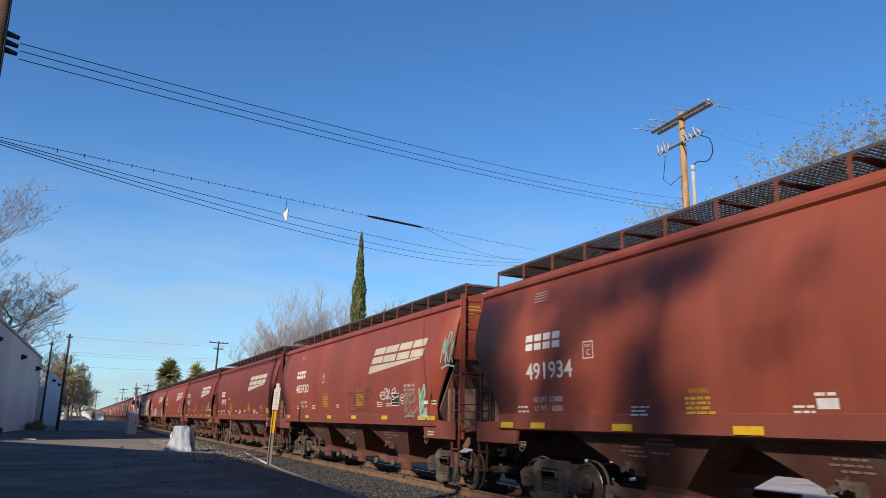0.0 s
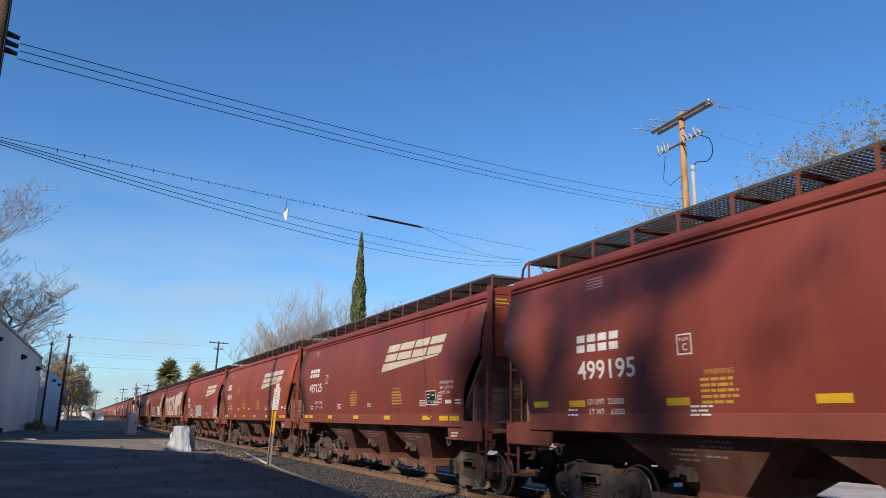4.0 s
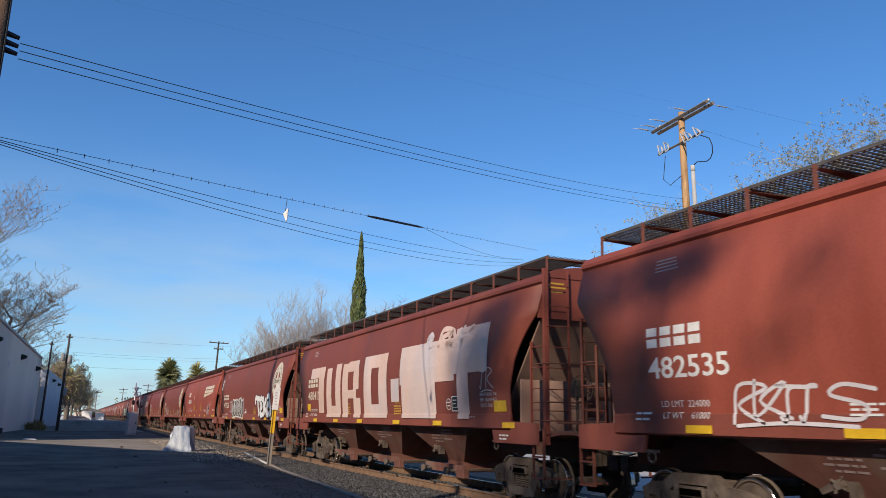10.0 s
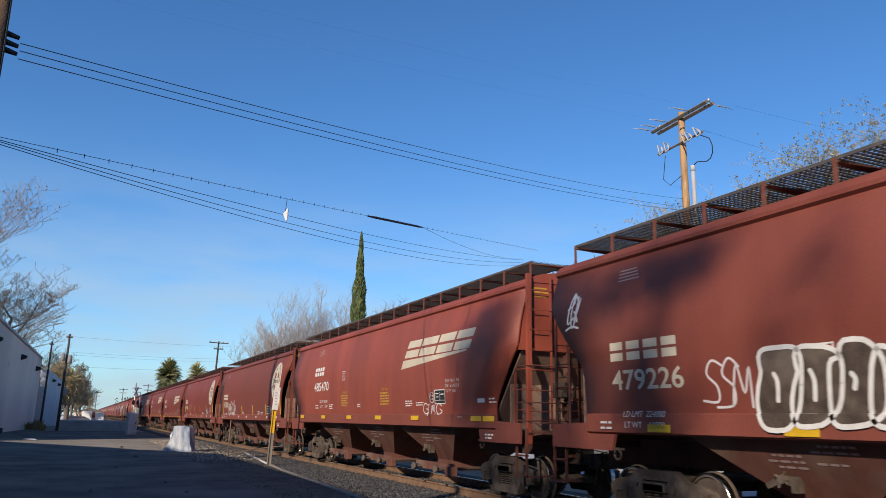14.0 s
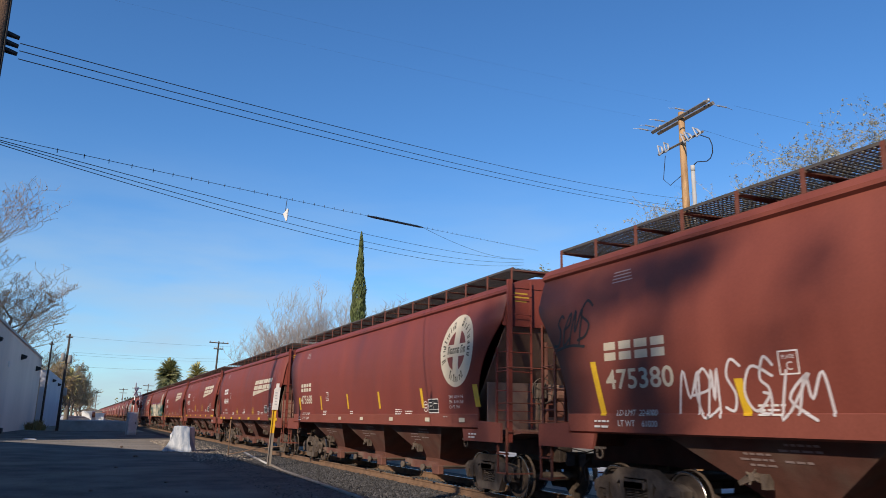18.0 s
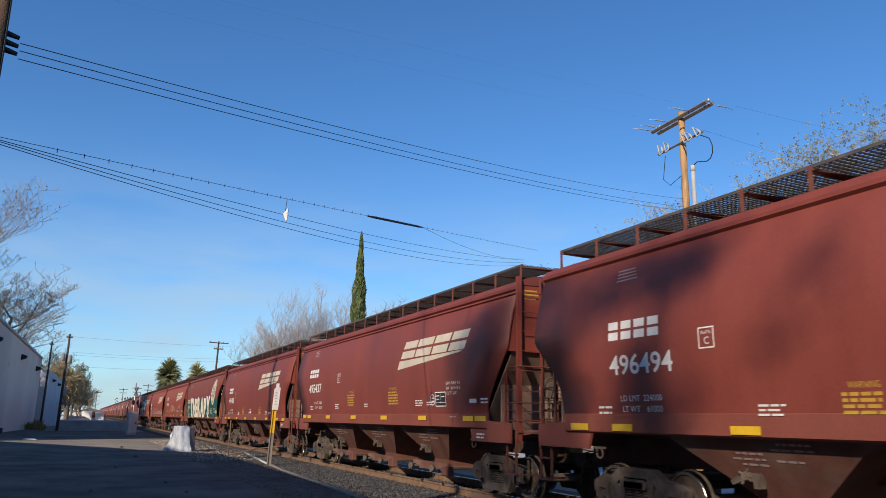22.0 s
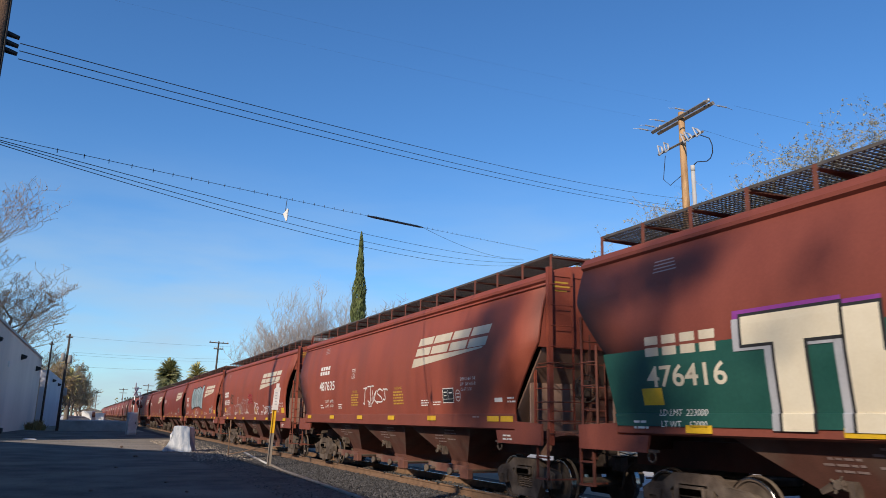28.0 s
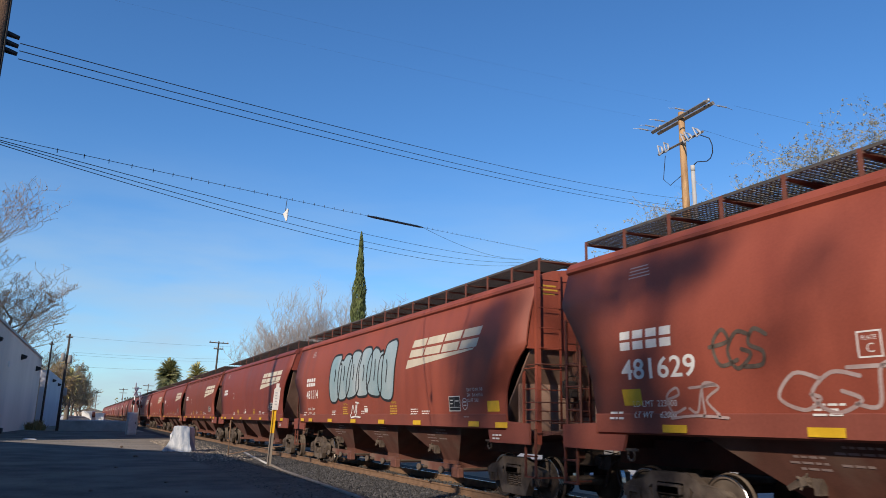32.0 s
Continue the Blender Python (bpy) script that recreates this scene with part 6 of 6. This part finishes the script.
def bubble(car, seed, u, z, w, h, n, fill, edge, thick=0.04):
    """Throw-up graffiti: swollen, leaning letters that overlap, filled with one colour and outlined in another."""
    rng = random.Random(seed)
    base, line = [], []
    for k in range(n):
        cx, cy = w * (k + 0.5) / n, h * 0.5
        rx, ry = w / n * 0.66, h * rng.uniform(0.42, 0.53)
        bite, lean, q = rng.uniform(0, 6.28), rng.uniform(0.05, 0.22), 0.62
        pts = []
        for t in range(36):
            a = t * math.tau / 36
            c, d = math.cos(a), math.sin(a)
            g = 1 - 0.30 * math.exp(-((a - bite + math.pi) % math.tau - math.pi) ** 2 * 9) + 0.06 * math.sin(3 * a + k)
            x = math.copysign(abs(c) ** q, c) * rx * g
            y = math.copysign(abs(d) ** q, d) * ry * g
            pts.append((cx + x + lean * y, cy + y))
        base.append((pts, [tuple(range(36))]))
        line.append(pts + [pts[0]])
        line.append(smooth_line([(cx - rx * 0.1, cy + ry * rng.uniform(0.2, 0.5)), (cx + rx * 0.02, cy + ry * 0.1), (cx - rx * 0.06, cy - ry * rng.uniform(0.1, 0.4))]))
    for i, b in enumerate(base):
        mark("graffiti_letter", ("bub", seed, w, h, n, i), [b], fill, car, u, z, 0.005 + 0.0012 * i)
    tagged(mark("graffiti_outline", ("bubl", seed, w, h, n), strokes(line, thick), edge, car, u, z, 0.014), kind="stuff")


def fat_word(car, text, u, z, h, width, fill, edge, shade=None, lift=0.006, step=0.0, fat=0.07, glow=None):
    """A sprayed word: fat letters over an outline, a thrown shade and a wider glow, letter by letter."""
    x = 0.0
    total = sum(glyphs(c, fat)[2] + 0.03 for c in text)
    k = width / (total * h)
    for i, c in enumerate(text):
        w = glyphs(c, fat)[2]
        hh = h * (1.36 if c.islower() else 1.0 - 0.04 * ((i * 7) % 3))
        dz = step * ((i * 5) % 3)
        layers = [("graffiti_letter", fat, 0.0, 0.0, fill, 0.008)]
        if edge:
            layers.append(("letter_edge", fat + 0.022, 0.0, 0.0, edge, 0.005))
        if shade:
            layers.append(("letter_shade", fat + 0.016, -0.13, -0.05, shade, 0.0025))
        if glow:
            layers.append(("letter_glow", fat + 0.04, -0.06, 0.02, glow, 0.0))
        for name, f, dx, dy, mat, up in layers:
            p2, f2, w2 = glyphs(c, f)
            mark(name, ("fw", name, c, h, width, i), [([(a * h * k - (w2 - w) * h * k / 2 + dx, max(b * hh + dy, -0.1)) for a, b in p2], f2)], mat, car, u + x, z + dz, lift + up)
        x += (w + 0.03) * h * k


NUMBERS = {1: "491934", 2: "485920", 3: "499195", 4: "497125", 5: "489219", 6: "482535", 7: "480412", 8: "479226", 9: "485470", 10: "475380", 11: "475668",
           12: "496494", 13: "495437", 14: "491408", 15: "476416", 16: "487635", 17: "481629", 18: "481114"}
ROUND = (8, 10, 11, 15)
# per car: owner mark (u, z, width), number width, plate (u, z), stencil panel (u, z), size lines (u, z), side emblem u
LAYOUT = {
    1: ((2.27, 3.03, 1.22), 1.62, (4.24, 2.75), None, (15.0, 2.22), None),
    2: ((2.95, 3.22, 1.30), 1.95, (6.80, 2.93), (13.97, 2.02), (14.97, 2.52), 12.0),
    3: ((2.71, 2.86, 1.19), 1.59, (5.30, 2.65), None, (14.54, 2.17), 11.29),
    4: ((1.82, 3.18, 1.24), 1.69, (4.00, 2.89), (13.2, 2.02), (14.1, 2.52), None),
    5: ((1.91, 3.22, 1.10), 1.53, (5.34, 2.93), (14.44, 2.04), (15.12, 2.55), 11.81),
    6: ((2.03, 2.80, 1.17), 1.67, (6.18, 2.41), (15.48, 1.80), (16.67, 2.31), 12.39),
    7: ((1.98, 2.80, 1.31), 1.65, None, (15.06, 1.85), (16.54, 2.18), None),
    8: ((1.94, 2.65, 1.60), 1.70, (5.9, 2.32), (15.40, 1.80), (16.59, 2.06), None),
    9: ((3.48, 3.21, 1.17), 1.91, (6.99, 2.93), (14.73, 2.03), (15.40, 2.55), 12.48),
    10: ((2.26, 2.67, 1.51), 1.66, (5.87, 2.27), (14.99, 1.80), (16.34, 2.16), None),
    11: ((2.30, 2.67, 1.48), 1.66, (5.87, 2.27), (15.11, 1.81), (16.37, 2.16), None),
    12: ((2.39, 3.00, 1.26), 1.54, (4.50, 2.71), (14.38, 1.84), (15.48, 2.22), 11.5),
    13: ((2.05, 3.17, 1.18), 1.70, (5.75, 2.87), (14.07, 1.97), (14.74, 2.49), 11.5),
    14: ((2.54, 3.00, 1.18), 1.60, (4.50, 2.72), None, (15.03, 2.22), 11.11),
    15: ((1.98, 2.67, 1.50), 1.66, (5.6, 2.30), (15.1, 1.81), (16.4, 2.10), None),
    16: ((3.11, 3.21, 1.18), 1.93, (6.96, 2.95), (14.12, 2.05), (15.14, 2.56), 12.15),
    17: ((1.86, 2.81, 1.22), 1.70, (6.16, 2.41), (15.46, 1.79), (16.68, 2.23), 12.32),
    18: ((2.0, 2.85, 1.20), 1.65, (6.0, 2.45), (15.2, 1.85), (16.2, 2.3), 12.46),
}
HIGH_BAND = (2, 4, 5, 9, 13, 16)     # reflectors on the sill's upper band, tall warning blocks


def mark_car(k, car, L, st):
    far = k > 18
    slanted = k in (10, 11)
    lead = "cream" if k in ROUND or k == 7 else "white"
    (u0, zm, bw), nw, plate, panel, sizes, emb = LAYOUT.get(k, ((2.0, 2.95, 1.2), 1.62, (5.2, 2.7), (L - 3.6, 1.95), (L - 2.9, 2.4), L - 6.0))
    high = k in HIGH_BAND
    block_mark(car, u0, zm, 0.31, lead, bw)
    zn = zm - 0.57 if high or k in (1, 12, 14) else zm - 0.47
    if not far:
        words(car, NUMBERS[k], u0, zn, 0.31, lead, "car_number", width=nw, bold=0.014)
        ul = u0 + (0.75 if high else 0.22)
        words(car, "LD LMT  22" + "43"[k % 2] + "000", ul, zn - 0.44, 0.095, "white", "load_stencil", width=1.0)
        words(car, "LT WT    6" + "12"[k % 2] + "000", ul + 0.03, zn - 0.61, 0.095, "white", "load_stencil", width=0.96)
        bars(car, ul - 0.62, zn - 0.55, 0.42, 2, "white", "stencil", 0.09, 0.035, 8)
    # roof-edge stencil lines
    mark("stencil", "dash3", [rect(0, -0.06 * j, 0.45 + 0.03 * j, -0.06 * j + 0.022) for j in range(4)], "chalk_dim", car, u0 + 0.1, 4.2)
    if plate:
        up, zp = plate
        mark("plate_frame", "plate", frame_of(0.31, 0.31, 0.02), "white", car, up, zp)
        if not far:
            words(car, "PLATE", up + 0.06, zp + 0.205, 0.05, "white", "plate_word", width=0.19)
            words(car, "C", up + 0.115, zp + 0.06, 0.105, "white", "plate_word")
    # reflectors
    if slanted:
        for j, uu in enumerate((2.0, 5.15, 8.35, 11.4, 14.65, 17.7)):
            tall = 0.92 if (k == 10 and j in (0, 5)) else 0.5
            w = 0.15 if tall > 0.6 or 0 < j < 5 else 0.24
            mark("reflector", ("slant", w, tall), [rect(0, 0, w, tall, -0.22)], "yellow", car, uu + 0.05, 1.76 if k == 10 else 1.95)
        for j, uu in enumerate((7.4, 9.7, 12.3, 14.9, 16.9)):
            mark("tab", ("tab",), [rect(0, 0, 0.3, 0.1)], "cream", car, uu, 1.60)
    else:
        zr, w = (1.63, 0.52) if high else (1.91, 0.5) if k == 3 else (1.51, 0.52)
        us = (1.7, 4.7, 7.75, 10.55, 13.4) if k in (2, 9, 16) else (1.38, 2.05, 4.6, 7.5, 10.35, 13.2) if high else (3.0, 5.6, 8.2, 11.4, 14.2) if k in (6, 7, 8, 15, 17) else (1.4, 2.6, 5.2, 7.85, 10.5, 13.2)
        for uu in us:
            mark("reflector", ("refl", w), [rect(0, 0, w, 0.115)], "yellow", car, uu - 0.25, zr)
        if k not in (3, 7, 8, 15, 17):
            for uu in (L - 1.95, L - 1.35) if high else (L - 2.4,):
                mark("reflector", ("refl", w), [rect(0, 0, w, 0.115)], "yellow", car, uu - 0.25, zr)
        if not high:
            mark("reflector", ("refl_low", w), [rect(0, 0, 0.52, 0.115)], "yellow", car, L - 1.38, 1.50)
        if k in (3, 7, 8, 15, 17, 18):
            mark("reflector", ("big_refl",), [rect(0, 0, 0.54, 0.23)], "yellow", car, L - 1.75, 1.84)
        if k in (17, 7, 15):
            mark("reflector", ("big_refl_s",), [rect(0, 0, 0.46, 0.26, -0.1)], "yellow", car, 1.85, 1.92)
    # warning blocks
    if not slanted:
        tall, wide = (0.44, 0.8) if high or k == 3 else (0.28, 0.58)
        zb = 2.03 if high else 1.9 if k == 3 else 1.80
        for uu in (6.9, 10.75) if high else (5.7, 11.35) if k == 3 else (6.7, 11.2):
            if not far:
                words(car, "WARNING", uu + 0.1, zb + tall, 0.075, "ochre", "warning_word", width=wide * 0.7)
            bars(car, uu, zb + tall - 0.09, wide, 5 if tall > 0.3 else 4, "ochre", "warning_block", tall / 5.5 if tall > 0.3 else tall / 4, 0.042, 1)
    # small stencils
    zs = 2.12 if high else 1.9
    bars(car, 5.45, zs - 0.02, 0.45, 3, "white", "stencil", 0.06, 0.028, 3)
    bars(car, 12.75, zs, 0.5, 3, "white", "stencil", 0.06, 0.028, 4)
    bars(car, 13.5, zs - 0.05, 0.55, 2, "white", "stencil", 0.06, 0.026, 5)
    bars(car, 8.6, zs - 0.04, 0.32, 2, "white", "stencil", 0.065, 0.03, 7)
    if high:
        mark("stencil_card", "card", [rect(0, 0, 0.34, 0.09)], "white", car, L - 1.85, 2.04)
        bars(car, L - 1.3, 2.1, 0.38, 2, "white", "stencil", 0.075, 0.035, 6)
    elif not slanted:
        mark("stencil_card", "card_tall", [rect(0, 0, 0.3, 0.13)], "white", car, 8.95, 1.84)
        bars(car, 8.93, 2.0, 0.34, 1, "white", "stencil", 0.06, 0.04, 9)
    # lines on the low end plate and on the sill
    bars(car, L - 1.5, 1.33, 0.4, 2, "white", "stencil", 0.07, 0.035, 10)
    bars(car, L - 2.9, 1.71, 0.35, 1, "chalk_dim", "stencil", 0.07, 0.03, 11)
    # consolidated stencil panel
    if panel:
        uc, zc = panel
        mark("stencil_panel", "panel", [rect(0, 0, 0.62, 0.36)], "black", car, uc, zc, 0.004)
        mark("panel_frame", "panel_frame", frame_of(0.62, 0.36, 0.022) + [rect(0.3, 0.1, 0.312, 0.31), rect(0.03, 0.09, 0.59, 0.1), rect(0.06, 0.25, 0.24, 0.275), rect(0.36, 0.23, 0.54, 0.255), rect(0.07, 0.17, 0.22, 0.19)], "white", car, uc, zc, 0.007)
        mark("seal_ring", "seal", [ring(0.12, 0.14)] + [rect(-0.08, -0.05, 0.08, -0.02), rect(-0.08, 0.03, 0.08, 0.06)], "white", car, uc + (0.85 if k % 2 == 0 else -0.18), zc + 0.17)
    if not far:
        us, zz = sizes
        for j, tx in enumerate(("EXW 10-8 H  9-8", "EW   8-6 H 15-0", "CU FT  5161")):
            words(car, tx, us, zz - 0.12 * j, 0.075, "white", "size_stencil", width=0.76 if j < 2 else 0.55)
    # emblems
    if k in ROUND:
        round_logo(car, {8: 16.45, 10: 16.75, 11: 16.78, 15: 15.9}[k], 3.3, 0.88)
    elif k != 7:
        swoosh_logo(car, emb if emb else L - 6.3, 3.03 if k == 12 else 3.31)


def graffiti():
    cars = {k: c for k, c, *_ in CARS}
    le = {k: L for k, c, r, L, st in CARS}
    c = cars[2]
    tag(c, 2, 13.05, 2.2, 1.3, 0.3, 4, "chalk", 0.035)
    tag(c, 3, 10.05, 1.9, 2.2, 0.62, 5, "soot", 0.05)
    tag(c, 5, 15.0, 1.75, 0.7, 0.7, 2, "mint_dim", 0.07)
    tag(c, 6, 16.0, 1.75, 0.55, 0.78, 2, "mint", 0.09, "sprayed mint green graffiti tag")
    tag(c, 4, 17.45, 2.95, 0.75, 0.75, 3, "mint", 0.05, "sprayed mint green graffiti tag")
    c = cars[6]
    bubble(c, 61, 7.2, 1.62, 3.2, 0.85, 5, "silver", "chalk", 0.05)
    tag(c, 62, 3.65, 1.66, 1.9, 0.55, 5, "chalk", 0.05)
    tag(c, 63, 16.4, 1.66, 1.3, 0.42, 5, "white", 0.045)
    tag(c, 64, 17.55, 1.75, 0.35, 0.6, 1, "white", 0.09)
    c = cars[7]
    boxy = [("hook", 2.3, [rect(0, 1.45, 1.9, 1.85), rect(1.15, 0.15, 1.85, 1.45)]),
            ("cup", 4.5, [rect(0, 0.0, 0.62, 1.75), rect(1.1, 0.0, 1.7, 1.85), rect(0.62, 0.0, 1.1, 0.4)]),
            ("arch", 6.4, [rect(0, 0.0, 0.62, 1.8), rect(0.62, 1.5, 1.7, 1.85), rect(1.2, 0.9, 1.75, 1.5), rect(0.62, 0.62, 1.5, 0.9), rect(1.2, 0.0, 1.9, 0.62)]),
            ("frame", 8.65, [rect(0, 0.0, 0.7, 1.9), rect(1.35, 0.0, 2.05, 1.9), rect(0.7, 1.5, 1.35, 1.9), rect(0.7, 0.0, 1.35, 0.4)]),
            ("dot", 11.05, [rect(0, 0.45, 0.62, 1.1)]),
            ("slab", 11.75, [rect(0, 0.9, 3.5, 1.95), rect(0.1, 0.0, 2.4, 0.9)]),
            ("tee", 15.25, [rect(0.0, 1.05, 1.7, 2.15), rect(0.15, 0.0, 0.75, 1.05)])]
    for j, (key, uu, sh) in enumerate(boxy):
        mark("graffiti_letter", ("boxy", key), sh, "peach", c, uu, 1.68, 0.010 + 0.001 * j, "sprayed block letter in peach and pale blue")
    tag(c, 71, 13.6, 3.45, 2.6, 0.45, 4, "peach", 0.14, lift=0.019)
    tag(c, 72, 16.6, 2.3, 0.55, 0.5, 2, "chalk", 0.02, lift=0.019)
    c = cars[8]
    brush = [(11.78, 1.15, [[(0.02, 0.70), (0.10, 0.93), (0.5, 0.90), (0.95, 0.86)], [(0.55, 0.88), (0.60, 0.45), (0.80, 0.12)]]),
             (12.75, 1.05, [[(0.85, 0.80), (0.45, 0.90), (0.25, 0.70), (0.62, 0.52), (0.22, 0.36), (0.38, 0.10), (0.90, 0.16)]]),
             (13.62, 1.05, [[(0.18, 0.90), (0.26, 0.12)], [(0.78, 0.84), (0.34, 0.48), (0.66, 0.30), (0.95, 0.10)]]),
             (14.38, 1.12, [[(0.30, 0.93), (0.66, 0.98), (0.80, 0.60), (0.88, 0.10)], [(0.78, 0.50), (0.40, 0.62), (0.18, 0.36), (0.40, 0.12), (0.80, 0.22)]])]
    for j, (uu, cw, lines) in enumerate(brush):
        for q, ln in enumerate(lines):
            path = smooth_line([(x * cw, y * 1.04) for x, y in ln], 4)
            up = 0.006 + 0.006 * j + 0.0012 * q
            mark("letter_edge", ("brush_edge", j, q), strokes([[(x + 0.025, y - 0.02) for x, y in path]], 0.37), "black", c, uu, 1.64, up)
            mark("graffiti_letter", ("brush", j, q), strokes([path], 0.26), "white", c, uu, 1.64, up + 0.003, "sprayed swelling white letter with black edge")
    bubble(c, 81, 5.05, 1.58, 3.3, 1.1, 6, "frame", "white", 0.065)
    tag(c, 82, 4.05, 1.85, 0.75, 0.7, 3, "chalk", 0.035)
    tag(c, 83, 15.35, 1.53, 1.7, 0.17, 8, "white", 0.03)
    tag(c, 84, 0.6, 3.35, 0.4, 0.7, 3, "white", 0.04)
    c = cars[10]
    tag(c, 101, 4.0, 1.72, 2.45, 0.72, 8, "chalk", 0.04)
    tag(c, 102, 0.8, 3.0, 0.9, 0.7, 4, "black", 0.05)
    c = cars[15]
    mark("green_field", "green_field", [([(1.15, 0), (le[15] - 1.15, 0), (le[15] - 0.8, 1.2), (le[15] - 2.5, 1.3), (12.0, 1.2), (9.0, 1.3), (4.0, 1.2), (0.9, 1.18)], [(0, 1, 2, 3, 4, 5, 6, 7)])], "green", c, 0.0, 1.60, 0.003, "dark green sprayed ground of a graffiti piece")
    fat_word(c, "THERAPY", 3.98, 1.67, 1.32, 10.9, "cream_clean", "black", "silver", 0.012, fat=0.055, glow="purple")
    c = cars[16]
    tag(c, 161, 8.15, 2.1, 1.6, 0.5, 4, "white", 0.04)
    tag(c, 162, 10.0, 2.2, 0.6, 0.4, 1, "white", 0.04)
    c = cars[17]
    tag(c, 171, 2.9, 1.75, 1.2, 0.5, 3, "chalk_dim", 0.04)
    tag(c, 172, 5.0, 1.8, 2.6, 0.6, 5, "chalk_dim", 0.05)
    tag(c, 177, 7.2, 1.85, 2.4, 0.75, 6, "chalk_dim", 0.03)
    tag(c, 173, 13.2, 1.8, 2.1, 0.38, 7, "white", 0.035)
    tag(c, 174, 3.9, 2.35, 0.9, 0.6, 3, "frame", 0.06)
    tag(c, 175, 9.4, 2.4, 1.3, 0.4, 3, "red_lens", 0.07)
    tag(c, 176, 11.1, 1.75, 1.0, 0.55, 3, "chalk", 0.05)
    tag(c, 178, 16.1, 1.85, 0.6, 0.3, 2, "chalk_dim", 0.05)
    c = cars[18]
    bubble(c, 181, 5.3, 2.2, 6.2, 1.75, 6, "silver_teal", "black", 0.07)
    tag(c, 182, 7.6, 1.7, 1.0, 0.45, 2, "white", 0.05)
    c = cars[9]
    tag(c, 91, le[9] - 4.9, 1.75, 1.0, 0.3, 4, "chalk", 0.03)


for k, car, rear, L, st in CARS:
    mark_car(k, car, L, st)
graffiti()


# ---- motion ----
def motions():
    for k, car, rear, L, st in CARS:
        walk(car, [(0.0, pose(D_TRACK, rear, 0)), (32.0, pose(D_TRACK, rear - SPEED * 32.0, 0))])
    turn = math.degrees(SPEED / WHEEL_R)
    for ws, near in WHEELSETS:
        if not near:
            continue
        y = ws.location.y
        walk(ws, [(k / 15, pose(0, y, WHEEL_R, (turn * k / 15) % 360)) for k in range(481)])


motions()
